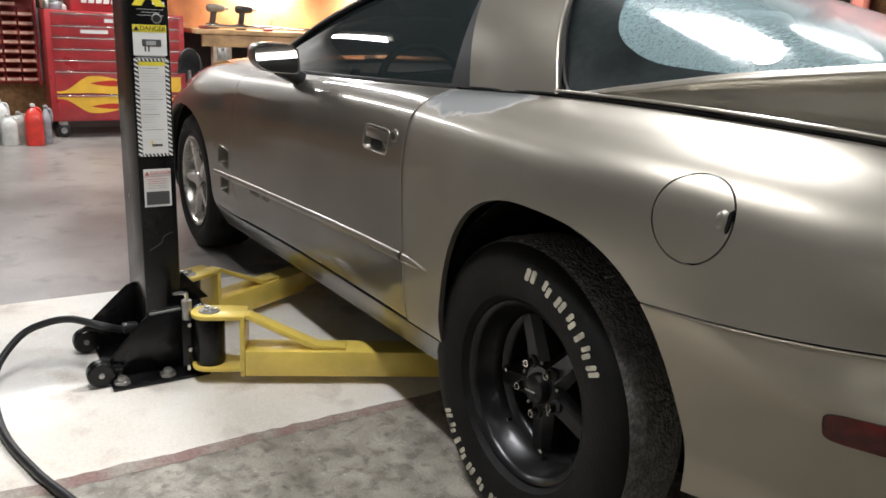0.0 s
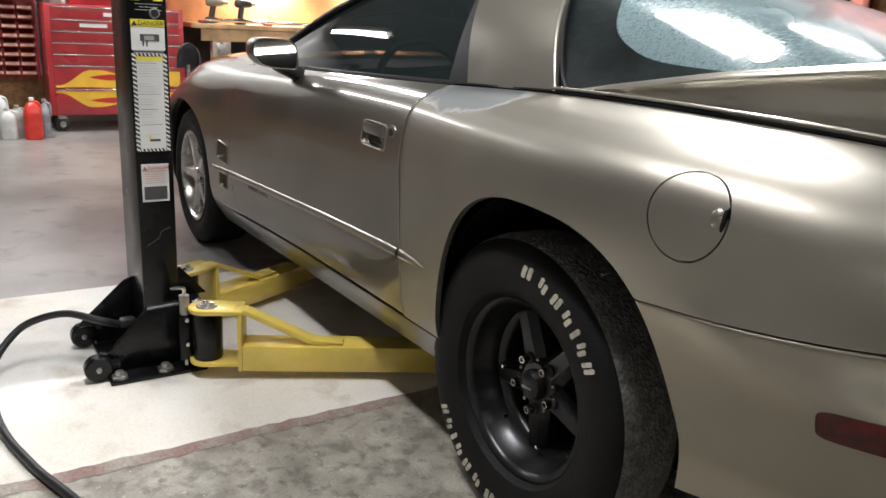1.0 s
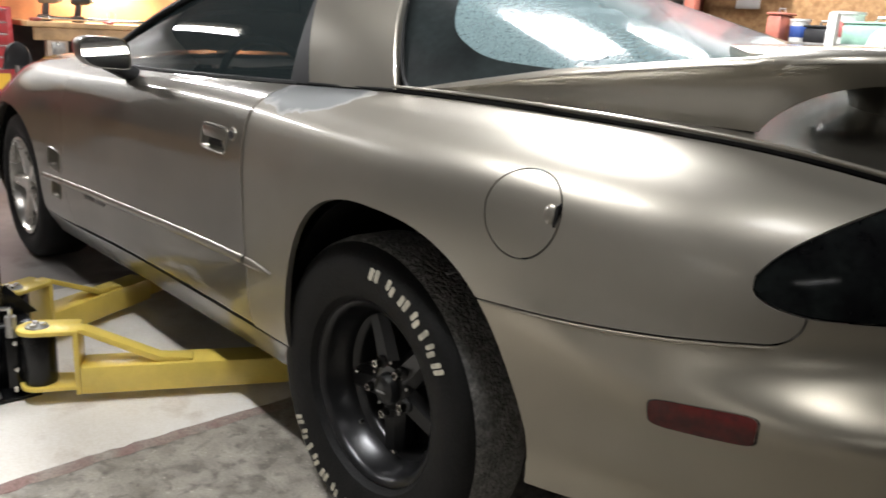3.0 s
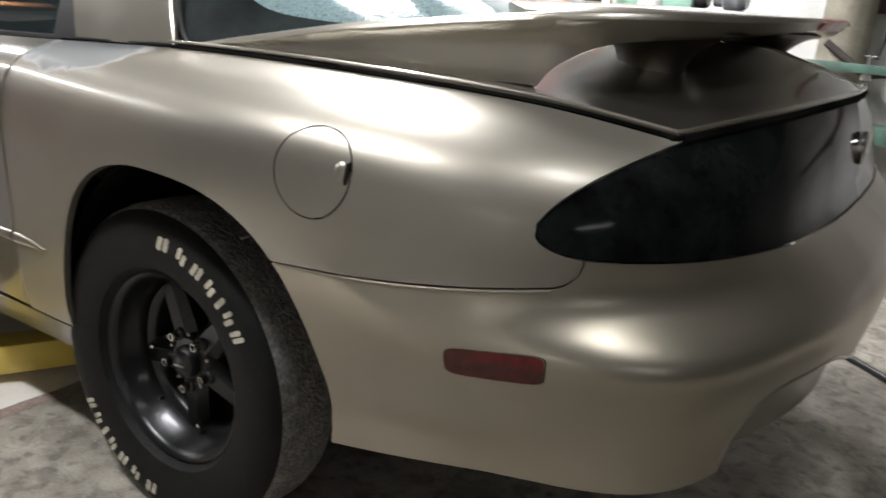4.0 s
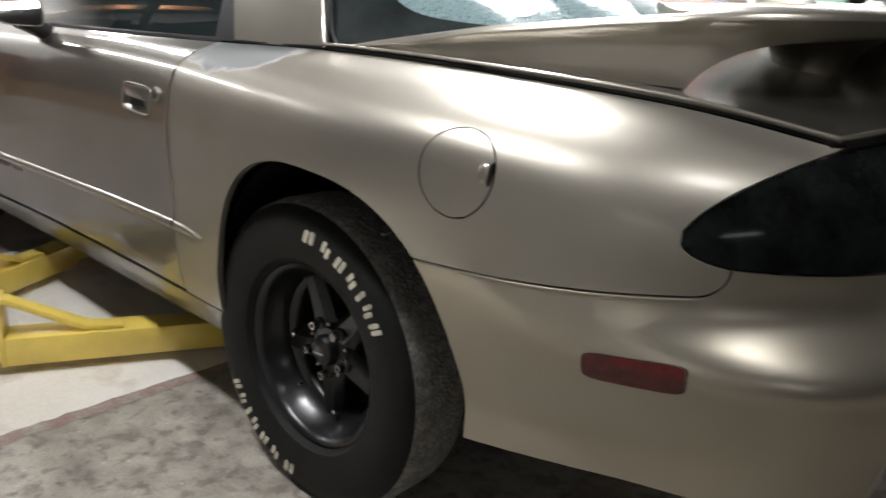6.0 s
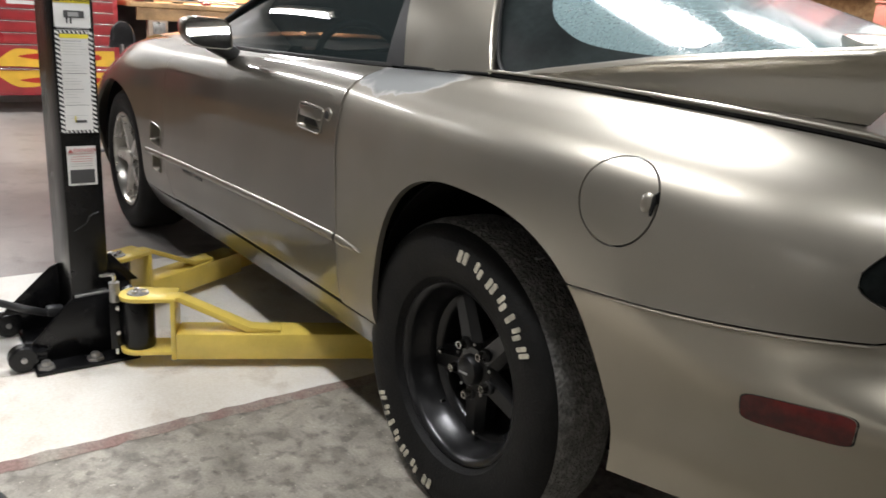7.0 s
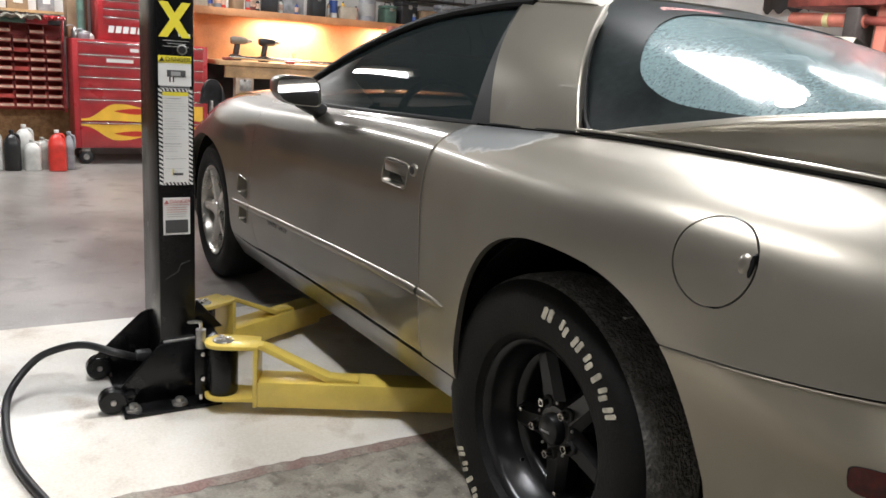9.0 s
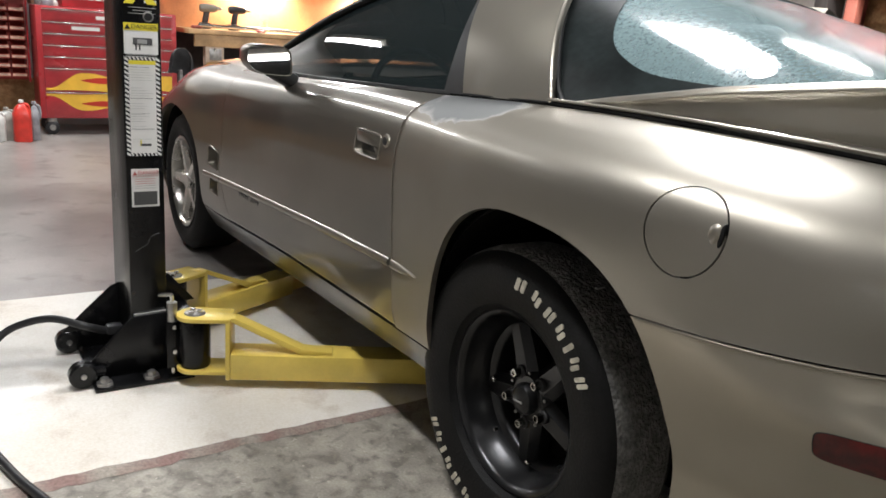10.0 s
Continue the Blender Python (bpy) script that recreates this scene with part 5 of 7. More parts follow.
for k in range(5):
    a = math.radians(34 + 72 * k)
    cx, cz = HX + 0.0603 * math.sin(a), HZ + 0.0603 * math.cos(a)
    nut = part("lug_nut", lathe([(0.0001, 0.004), (0.006, 0.004), (0.007, 0.014), (0.0095, 0.014), (0.0105, 0.0), (0.0105, -0.01)], 6), CHROME, rim, "bright steel lug nut")
    nut.matrix_world = pose(cx, RH - 0.030, cz)
    part("nut_seat", lathe([(0.0001, 0.001), (0.013, 0.001), (0.0155, -0.002), (0.0155, -0.012)], 24, center=(cx, RH - 0.0345, cz)), DARK_PLASTIC, rim)
    a2 = math.radians(72 * k)
    cx, cz = HX + 0.0603 * math.sin(a2), HZ + 0.0603 * math.cos(a2)
    part("stud_hole", lathe([(0.0001, 0.001), (0.0035, 0.001), (0.004, -0.002)], 10, center=(cx, RH - 0.0345, cz)), STEEL, rim)
for a, rr in ((95, 0.135), (186, 0.155), (140, 0.178)):
    cx, cz = HX + rr * math.sin(math.radians(a)), HZ + rr * math.cos(math.radians(a))
    part("bead_bolt", lathe([(0.0001, 0.012), (0.006, 0.010), (0.007, 0.0)], 12, center=(cx, RY - 0.066, cz)), CHROME, rim, "small bright rim bolt")


def letter_marks(start):
    """Seven cream painted marks on the sidewall, worn to plain leaning bars, set round the hub."""
    def bar(c, low, high, lean, wide):
        return [(c - wide - lean, low + 0.14), (c - lean, low - 0.05), (c + wide - lean, low + 0.10), (c + wide + lean, high - 0.14), (c + lean, high + 0.05), (c - wide + lean, high - 0.10)]

    twin = (bar(-0.48, -0.9, 0.8, 0.12, 0.34), bar(0.48, -0.8, 0.95, 0.12, 0.34))
    short = (bar(-0.42, -0.55, 0.95, 0.10, 0.32), bar(0.45, -0.95, 0.5, 0.10, 0.34))
    marks = ((0, 1.2, twin), (11, 1.0, short), (20.5, 1.0, twin), (29, 0.95, short), (36, 0.8, (bar(0, -1, 0.95, 0.08, 0.42),)), (42.5, 0.9, short), (50, 0.85, twin))
    for turn, wide, strokes in marks:
        bm = bmesh.new()
        for i, stroke in enumerate(strokes):
            f = bm.faces.new([bm.verts.new((-x * 0.0165 * wide, 0.0003 * i, z * 0.0165)) for x, z in stroke])
            r = bmesh.ops.extrude_face_region(bm, geom=[f])
            bmesh.ops.translate(bm, vec=(0, 0.0022, 0), verts=[g for g in r["geom"] if isinstance(g, bmesh.types.BMVert)])
        bmesh.ops.recalc_face_normals(bm, faces=bm.faces[:])
        bmesh.ops.transform(bm, matrix=pose(HX, 0.880, HZ, 0, start - turn, 0) @ Matrix.Translation((0, 0, 0.2865)), verts=bm.verts[:])
        part("letter_mark", bm, LETTER, tyre, "raised cream painted mark")


# pale scuff across the shoulder of the tread
part("scuff", boxed(-0.003, 0.003, 0.848, 0.872, 0.3360, 0.3400, 0.0005, pose(HX, 0, HZ, 0, -11, 10)), GREY_INK, tyre, "pale scuff on the tread")
letter_marks(-7)
letter_marks(173)

FX, FZ, FY = 2.568, 0.325, 0.885
rim, tyre = wheel(FX, FY, FZ, 0.325, 0.215, 0.21, 0.895, False, RIM_SILVER, 5)
for k in range(5):
    b = spoke(0.03, 0.195, 0.04, 0.028, FY - 0.02, FY - 0.008, 0.05, 0.004)
    bmesh.ops.transform(b, matrix=pose(FX, 0, FZ, 0, 72 * k + 20, 0), verts=b.verts[:])
    part("spoke", b, RIM_SILVER, rim, "", 0.5)
part("centre_cap", lathe([(0.0001, FY - 0.012), (0.035, FY - 0.014), (0.045, FY - 0.03), (0.045, FY - 0.06)], 32, center=(FX, 0, FZ)), RIM_SILVER, rim)
wheel(HX, RY, HZ, 0.343, 0.2075, 0.150, 0.882, True, RIM_DARK, 5, -1)
wheel(FX, FY, FZ, 0.325, 0.215, 0.21, 0.895, False, RIM_SILVER, 5, -1)


# ---- the lift post ----
def text_mesh(body_text, size, m, mat, parent, name="lettering", thick=0.0004):
    c = bpy.data.curves.new(name, "FONT")
    c.body, c.size, c.align_x, c.align_y, c.extrude = body_text, size, "CENTER", "CENTER", thick
    tmp = bpy.data.objects.new(name, c)
    scene.collection.objects.link(tmp)
    bpy.context.view_layer.update()
    me = bpy.data.meshes.new_from_object(tmp.evaluated_get(bpy.context.evaluated_depsgraph_get()))
    bpy.data.objects.remove(tmp)
    me.transform(m)
    me.materials.append(mat)
    ob = new(name, me)
    ob.parent = parent
    ob.matrix_parent_inverse = parent.matrix_world.inverted()
    return ob


PF, PB, PL, PR = 1.165, 1.415, 1.408, 1.300  # post: rear and front face in x, outer and inner side in y
post = thing("lift_post", "black steel post of a low two-post car lift", "car lift", (1.29, 1.35, 0))
bm = bmesh.new()
box(bm, PF, PB, PR, PL, 0.012, 2.45, 0.008)
part("column", bm, LIFT_BLACK, post)
part("base_plate", boxed(1.075, 1.49, 1.24, 1.53, 0.004, 0.016, 0.003), LIFT_BLACK, post)
for gx in (PF - 0.014, PB + 0.002):
    outline = [(1.255, 0.016), (1.515, 0.016), (1.53, 0.04), (1.53, 0.07), (1.425, 0.185), (1.405, 0.20), (1.255, 0.205)]
    part("gusset", plate(outline, 0.012, Matrix(((0, 0, 1, gx), (1, 0, 0, 0), (0, 1, 0, 0), (0, 0, 0, 1))), 0.002), LIFT_BLACK, post)
part("gusset_weld", tube(bmesh.new(), [(PF - 0.006, 1.305, 0.207), (PF - 0.006, 1.40, 0.203)], 0.005, 8), STEEL, post)
# upright back bracket with its lifting eye
part("back_bracket", plate([(0, 0), (0.17, 0), (0.02, 0.14), (-0.03, 0.16)], 0.012, Matrix(((0, 0, 1, PB - 0.06), (1, 0, 0, 1.41), (0, 1, 0, 0.10), (0, 0, 0, 1))), 0.002), LIFT_BLACK, post)
part("hose_port", boxed(1.225, 1.265, 1.42, 1.468, 0.122, 0.152, 0.008), DARK_PLASTIC, post)
for rx in (1.135, 1.42):
    roller = part("roller", lathe([(0.0001, -0.02), (0.034, -0.02), (0.040, -0.014), (0.040, 0.014), (0.034, 0.02), (0.0001, 0.02)], 28, axis="x", center=(rx, 1.555, 0.046)), LIFT_BLACK, post, "black transport roller")
    part("roller_bolt", lathe([(0.0001, -0.028), (0.008, -0.026), (0.009, -0.018)], 10, axis="x", center=(rx, 1.555, 0.046)), STEEL, roller)
    part("roller_fork", boxed(rx - 0.006, rx + 0.03, 1.49, 1.56, 0.035, 0.06, 0.004), LIFT_BLACK, post)
for bx, by in ((1.105, 1.50), (1.105, 1.365), (1.46, 1.50), (1.46, 1.365)):
    bolt = part("anchor_bolt", lathe([(0.0001, 0.022), (0.012, 0.022), (0.014, 0.019), (0.014, 0.010), (0.024, 0.009), (0.025, 0.0)], 6, axis="z", center=(bx, by, 0.016)), STEEL, post, "zinc anchor bolt")
# column face: holes and labels
for hy, hz in ((1.335, 1.085),):
    part("column_hole", lathe([(0.0001, -0.0015), (0.010, -0.0015), (0.011, 0.0)], 20, axis="x", center=(PF - 0.0005, hy, hz)), BLACK_INK, post)
    part("hole_ring", lathe([(0.0105, 0.0), (0.0115, -0.0016), (0.0135, -0.0012), (0.0145, 0.0)], 24, axis="x", center=(PF - 0.0006, hy, hz), caps=False), STEEL, post, "worn bright edge of the hole")
# face coordinates: a along -y (to the right when seen from behind), b up
FACE = Matrix(((0, 0, -1, PF), (-1, 0, 0, 0), (0, 1, 0, 0), (0, 0, 0, 1)))


def label(y0, y1, z0, z1, lift, mat, name, lab=""):
    bm = bmesh.new()
    box(bm, PF - lift, PF - lift + 0.0003, y0, y1, z0, z1)
    return part(name, bm, mat, post, lab)


def tri(yc, z, s, lift, mat):
    bm = bmesh.new()
    bm.faces.new([bm.verts.new((PF - lift, yc + a * s, z + b * s)) for a, b in ((0.6, 0), (-0.6, 0), (0, 1.0))])
    return part("warning_sign", bm, mat, post)


LY0, LY1 = 1.306, 1.404
top = label(LY0 + 0.004, LY1 - 0.002, 0.983, 1.067, 0.0012, WHITE_LABEL, "danger_label", "white label with a yellow danger heading")
label(LY0 + 0.004, LY1 - 0.002, 1.047, 1.067, 0.0018, YELLOW_LABEL, "label_heading")
text_mesh("DANGER", 0.0175, FACE @ Matrix.Translation((-1.347, 1.0568, 0.0022)), BLACK_INK, post)
tri(1.392, 1.050, 0.013, 0.0024, BLACK_INK)
label(1.325, 1.378, 1.008, 1.027, 0.0018, DARK_GREY_INK, "label_picture")
label(1.34, 1.367, 1.011, 1.023, 0.0022, GREY_INK, "label_picture")
for ly in (1.368, 1.358):
    label(ly, ly + 0.004, 0.993, 1.008, 0.0018, BLACK_INK, "label_picture")
label(1.318, 1.326, 1.008, 1.03, 0.0018, WHITE_LABEL, "label_picture")
for k in range(2):
    label(LY0 + 0.008, LY1 - 0.006, 0.986 - 0.006 * k - 0.006, 0.989 - 0.006 * k - 0.006, 0.0018, GREY_INK, "print_line")
# tall instruction label with a striped border
Z0, Z1 = 0.692, 0.975
label(LY0, LY1, Z0, Z1, 0.0012, BLACK_INK, "instruction_label", "tall white instruction label with black and white striped border")
n = 22
for k in range(n):
    z = Z0 + (Z1 - Z0) * k / n
    for ya, yb in ((LY0 + 0.001, LY0 + 0.012), (LY1 - 0.012, LY1 - 0.001)):
        bm = bmesh.new()
        bm.faces.new([bm.verts.new((PF - 0.0017, y, zz)) for y, zz in ((ya, z), (yb, z + 0.006), (yb, z + 0.0125), (ya, z + 0.0065))])
        part("border_stripe", bm, WHITE_LABEL, post)
for k in range(7):
    for zz in (Z0 + 0.001, Z1 - 0.009):
        y = LY0 + 0.012 + k * 0.0108
        bm = bmesh.new()
        bm.faces.new([bm.verts.new((PF - 0.0017, a, b)) for a, b in ((y, zz), (y + 0.005, zz), (y + 0.009, zz + 0.008), (y + 0.004, zz + 0.008))])
        part("border_stripe", bm, WHITE_LABEL, post)
label(LY0 + 0.0125, LY1 - 0.0125, Z0 + 0.009, Z1 - 0.010, 0.0017, WHITE_LABEL, "label_sheet")
label(LY0 + 0.0125, LY1 - 0.0125, Z1 - 0.021, Z1 - 0.010, 0.0021, YELLOW_LABEL, "label_heading")
rng = random.Random(5)
for k in range(30):
    z = Z1 - 0.029 - k * 0.0073
    if k in (6, 7, 13, 17, 22, 25, 26, 27):
        continue
    y1 = LY1 - 0.016
    label(y1 - rng.uniform(0.03, 0.064), y1, z, z + 0.0010, 0.0021, PALE_INK if k % 6 else DARK_GREY_INK, "print_line")
label(1.335, 1.365, Z0 + 0.03, Z0 + 0.037, 0.0021, DARK_GREY_INK, "label_picture")
label(1.362, 1.366, Z0 + 0.03, Z0 + 0.048, 0.0021, YELLOW_LABEL, "label_picture")
# lower danger label
Z0, Z1 = 0.541, 0.655
label(1.316, 1.394, Z0, Z1, 0.0012, WHITE_LABEL, "danger_label", "white label with a faded red danger heading")
label(1.319, 1.391, Z1 - 0.0225, Z1 - 0.0215, 0.0017, RED_INK, "label_rule")
tri(1.384, Z1 - 0.019, 0.012, 0.0021, RED_INK)
text_mesh("DANGER", 0.0150, FACE @ Matrix.Translation((-1.345, Z1 - 0.0125, 0.0021)), RED_INK, post)
for k in range(5):
    label(1.326, 1.384, Z1 - 0.031 - k * 0.0068, Z1 - 0.0298 - k * 0.0068, 0.0017, RED_INK if k < 3 else GREY_INK, "print_line")
label(1.322, 1.388, Z0 + 0.006, Z0 + 0.046, 0.0017, DARK_GREY_INK, "label_block")
# yellow cross emblem above, with small print
for a, b in (((1.392, 1.118), (1.318, 1.215)), ((1.328, 1.118), (1.382, 1.215))):
    bm = bmesh.new()
    w = 0.017
    bm.faces.new([bm.verts.new((PF - 0.0012 - (0.0004 if b[0] > 1.35 else 0), y, z)) for y, z in ((a[0] + w / 2, a[1]), (a[0] - w, a[1]), (b[0] - w / 2, b[1]), (b[0] + w, b[1]))])
    part("cross_emblem", bm, YELLOW_LABEL, post, "yellow cross emblem")
label(1.312, 1.345, 1.122, 1.130, 0.0012, WHITE_LABEL, "small_mark")
for k in range(3):
    label(1.315 + 0.01 * (k == 1), 1.388 - 0.012 * (k == 1), 1.108 - k * 0.008, 1.1095 - k * 0.008, 0.0012, GREY_INK, "print_line")
# thin scratch low on the column
part("scratch", tube(bmesh.new(), [(PF - 0.0002, 1.388, 0.405), (PF - 0.0002, 1.352, 0.425), (PF - 0.0002, 1.345, 0.447), (PF - 0.0002, 1.318, 0.458)], 0.0007, 6), DARK_GREY_INK, post, "thin scratch in the black paint")

# ---- carriage and arms ----
carriage = part("carriage", boxed(1.10, 1.46, 1.225, 1.297, 0.035, 0.205, 0.006), LIFT_BLACK, post, "black carriage with arm pivots")
part("carriage_lug", plate([(1.295, 0.20), (1.295, 0.30), (1.275, 0.30), (1.195, 0.205)], 0.012, Matrix(((0, 0, 1, 1.24), (1, 0, 0, 0), (0, 1, 0, 0), (0, 0, 0, 1))), 0.002), LIFT_BLACK, carriage)
PIVOTS = ((1.055, 1.245), (1.44, 1.215))
for px, py in PIVOTS:
    sleeve = part("pivot_sleeve", lathe([(0.0001, 0.058), (0.043, 0.058), (0.046, 0.066), (0.046, 0.205), (0.043, 0.212), (0.0001, 0.212)], 32, axis="z", center=(px, py, 0)), LIFT_BLACK, carriage, "black pivot sleeve")
    part("sleeve_arm", boxed(px - 0.03, px + 0.04, py, 1.24, 0.07, 0.20, 0.004), LIFT_BLACK, carriage)
pin = part("lock_pin", tube(bmesh.new(), curve([(1.085, 1.305, 0.03), (1.085, 1.305, 0.18), (1.085, 1.305, 0.272), (1.085, 1.309, 0.283), (1.085, 1.325, 0.286), (1.085, 1.345, 0.286)], 6), 0.006, 10), CHROME, carriage, "bent steel lock pin")
part("pin_tube", lathe([(0.0001, 0.20), (0.015, 0.20), (0.015, 0.26), (0.0001, 0.26)], 16, axis="z", center=(1.085, 1.305, 0)), STEEL, carriage)
part("pin_plate", boxed(1.072, 1.080, 1.285, 1.325, 0.05, 0.20, 0.002), LIFT_BLACK, carriage)
for z in (0.185, 0.105):
    part("pin_bolt", lathe([(0.0001, -0.009), (0.007, -0.008), (0.008, 0.0)], 8, axis="x", center=(1.072, 1.303, z)), CHROME, carriage)


def lift_arm(px, py, turn, length, name_label):
    """Yellow swing arm: forked yoke round the pivot, a strap and a box beam along +x before turning."""
    m = pose(px, py, 0, 0, 0, turn)

    def add(nm, bm, parent, mat=LIFT_YELLOW, lab=""):
        bmesh.ops.transform(bm, matrix=m, verts=bm.verts[:])
        return part(nm, bm, mat, parent, lab)

    arm = add("swing_arm", boxed(0.112, 0.112 + length, -0.05, 0.05, 0.030, 0.115, 0.006), post, LIFT_YELLOW, name_label)
    for z in (0.046, 0.214):
        pts = [(0.055 * math.cos(a), 0.055 * math.sin(a)) for a in [math.pi / 2 + math.pi * k / 12 for k in range(13)]] + [(0.11, -0.05), (0.11, 0.05)]
        add("yoke_plate", plate(pts, 0.013, Matrix.Translation((0, 0, z)), 0.002), arm)
        if z > 0.1:
            for k in range(3):
                a = k * 2.1
                add("pivot_bolt", lathe([(0.0001, 0.238), (0.009, 0.238), (0.010, 0.229)], 6, axis="z", center=(0.016 * math.cos(a), 0.016 * math.sin(a), 0)), arm, CHROME)
            add("pivot_cap", lathe([(0.0001, 0.2305), (0.03, 0.2305), (0.032, 0.227)], 20, axis="z"), arm, STEEL, "worn steel pivot cap")
    add("yoke_back", boxed(0.098, 0.1125, -0.05, 0.05, 0.029, 0.2265, 0.003), arm)
    add("inner_beam", boxed(0.112 + length, 0.112 + length + 0.28, -0.04, 0.04, 0.040, 0.105, 0.005), arm)
    strap = plate([(0.085, 0.2275), (0.125, 0.2275), (0.33, 0.132), (0.42, 0.124), (0.42, 0.1155), (0.32, 0.1155), (0.118, 0.213), (0.085, 0.214)], 0.05, Matrix(((1, 0, 0, 0), (0, 0, -1, 0.012), (0, 1, 0, 0), (0, 0, 0, 1))), 0.002)
    add("strap", strap, arm)
    add("pad_stem", lathe([(0.0001, 0.105), (0.03, 0.105), (0.03, 0.15), (0.055, 0.15), (0.055, 0.18), (0.0001, 0.18)], 24, axis="z", center=(0.36 + length, 0, 0)), arm, LIFT_BLACK)
    return arm


lift_arm(PIVOTS[0][0], PIVOTS[0][1], -116.5, 0.66, "yellow swing arm reaching under the sill")
lift_arm(PIVOTS[1][0], PIVOTS[1][1], -64, 0.45, "yellow swing arm turned towards the front wheel")

hose = tagged(part("hydraulic_hose", tube(bmesh.new(), curve([(1.24, 1.47, 0.135), (1.235, 1.53, 0.16), (1.299, 1.609, 0.172), (1.341, 1.685, 0.152), (1.345, 1.749, 0.12), (1.289, 1.816, 0.06), (1.16, 1.837, 0.028), (0.926, 1.827, 0.014), (0.688, 1.772, 0.014), (0.40, 1.68, 0.014), (0.05, 1.66, 0.014), (-0.8, 1.72, 0.014), (-2.2, 1.3, 0.014)], 14), 0.0115, 12), DARK_PLASTIC), "black rubber hydraulic hose looping to the floor", "hose")
tagged(part("hydraulic_hose", tube(bmesh.new(), curve([(-0.35, -1.45, 0.012), (-0.75, -1.32, 0.012), (-1.087, -1.132, 0.012), (-1.409, -0.832, 0.012), (-1.8, -0.3, 0.012), (-2.2, 0.5, 0.012), (-2.2, 1.25, 0.012)], 14), 0.0115, 12), DARK_PLASTIC), "black rubber hose lying on the floor", "hose")

# ---- far end: tool chest, bins, jugs, bench ----
def drawer_chest(x, y0, y1, z0, z1, drawers, name, lab, casters):
    t = thing(name, lab, "tool chest", (x + 0.22, (y0 + y1) / 2, z0))
    part("body", boxed(x + 0.012, x + 0.46, y0, y1, z0, z1, 0.008), CHEST_RED, t)
    for a, b in drawers:
        d = part("drawer", boxed(x, x + 0.012, y0 + 0.045, y1 - 0.045, a + 0.006, b - 0.004, 0.004), CHEST_RED, t)
        part("drawer_pull", boxed(x - 0.012, x + 0.004, y0 + 0.045, y1 - 0.045, b - 0.013, b - 0.003, 0.003), CHROME, d, "bright drawer pull strip")
    if casters:
        for cy in (y0 + 0.09, y1 - 0.09):
            for cx in (x + 0.08, x + 0.38):
                c = part("caster", lathe([(0.0001, -0.02), (0.05, -0.02), (0.06, -0.014), (0.06, 0.014), (0.05, 0.02), (0.0001, 0.02)], 24, axis="x", center=(cx, cy, 0.06)), DARK_PLASTIC, t, "black caster wheel")
                part("caster_hub", lathe([(0.0001, -0.026), (0.024, -0.025), (0.028, -0.019)], 16, axis="x", center=(cx, cy, 0.06)), STEEL, c)
                part("caster_fork", boxed(cx - 0.03, cx + 0.03, cy - 0.035, cy + 0.035, 0.11, z0, 0.004), STEEL, t)
    return t


CX, CY0, CY1 = 6.30, -0.04, 1.10
chest = drawer_chest(CX, CY0, CY1, 0.145, 1.075, [(0.155, 0.375), (0.375, 0.575), (0.575, 0.67), (0.67, 0.765), (0.765, 0.86), (0.86, 0.955), (0.955, 1.06)], "tool_chest", "red rolling tool chest with flame decals and bright drawer pulls", True)


def flame(z0, h, name, down):
    """Flame decal: yellow tongues licking along a drawer, with red hearts."""
    def blob(pts, lift, mat):
        bm = bmesh.new()
        f = bm.faces.new([bm.verts.new((CX - 0.0016 - lift, y, z)) for y, z in pts])
        bmesh.ops.triangulate(bm, faces=[f])
        part(name, bm, mat, chest, "yellow flame decal" if mat is FLAME_YELLOW else "")

    def ease(t, a, b):
        q = min(1.0, max(0.0, (t - a) / (b - a)))
        return q * q * (3 - 2 * q)

    steps = [k / 30 for k in range(31)]
    wide = CY1 - CY0 - 0.10
    far = [z0 + h * (0.12 + 0.88 * ease(t, 0.03, 0.27) - 0.34 * ease(t, 0.32, 0.6) + 0.3 * ease(t, 0.6, 0.9)) for t in steps]
    near = [z0 + h * (0.10 * math.sin(t * 9.0) * t) for t in steps]
    if down:
        far, near = [2 * z0 + h - z for z in far], [2 * z0 + h - z for z in near]
    blob([(CY1 - 0.05 - wide * t, z) for t, z in zip(steps, far)] + [(CY1 - 0.05 - wide * t, z) for t, z in zip(steps[::-1], near[::-1])], 0.0, FLAME_YELLOW)
    for c, w in ((0.385, 0.26), (0.80, 0.20)):
        yc, zc = CY1 - 0.05 - wide * c, z0 + h * (0.42 if down else 0.58)
        blob([(yc + w * 0.5 * math.cos(a), zc + h * 0.24 * math.sin(a) * (0.65 - 0.35 * math.cos(a))) for a in [2 * math.pi * k / 24 for k in range(24)]], 0.001, FLAME_RED)


flame(0.385, 0.150, "flame_decal", False)
flame(0.215, 0.140, "flame_decal", True)
for z, w, yy in ((0.905, 0.22, 0.72), (1.0, 0.07, 0.60)):
    part("maker_plate", boxed(CX - 0.003, CX - 0.001, yy - w / 2, yy + w / 2, z - 0.014, z + 0.016), WHITE_LABEL, chest, "pale maker plate")
top_chest = drawer_chest(6.38, 0.10, 0.88, 1.077, 1.62, [(1.20, 1.28), (1.28, 1.35), (1.35, 1.42), (1.42, 1.50), (1.50, 1.60)], "top_chest", "red upper tool chest standing on the rolling chest", False)
for k in range(6):
    part("letter_bar", plate([(0, 0), (0.044, 0), (0.054, 0.058), (0.010, 0.058)], 0.003, Matrix(((0, 0, -1, 6.378), (-1, 0, 0, 0.80 - k * 0.060), (0, 1, 0, 1.143), (0, 0, 0, 1)))), WHITE_LABEL, top_chest, "white lettering bar")

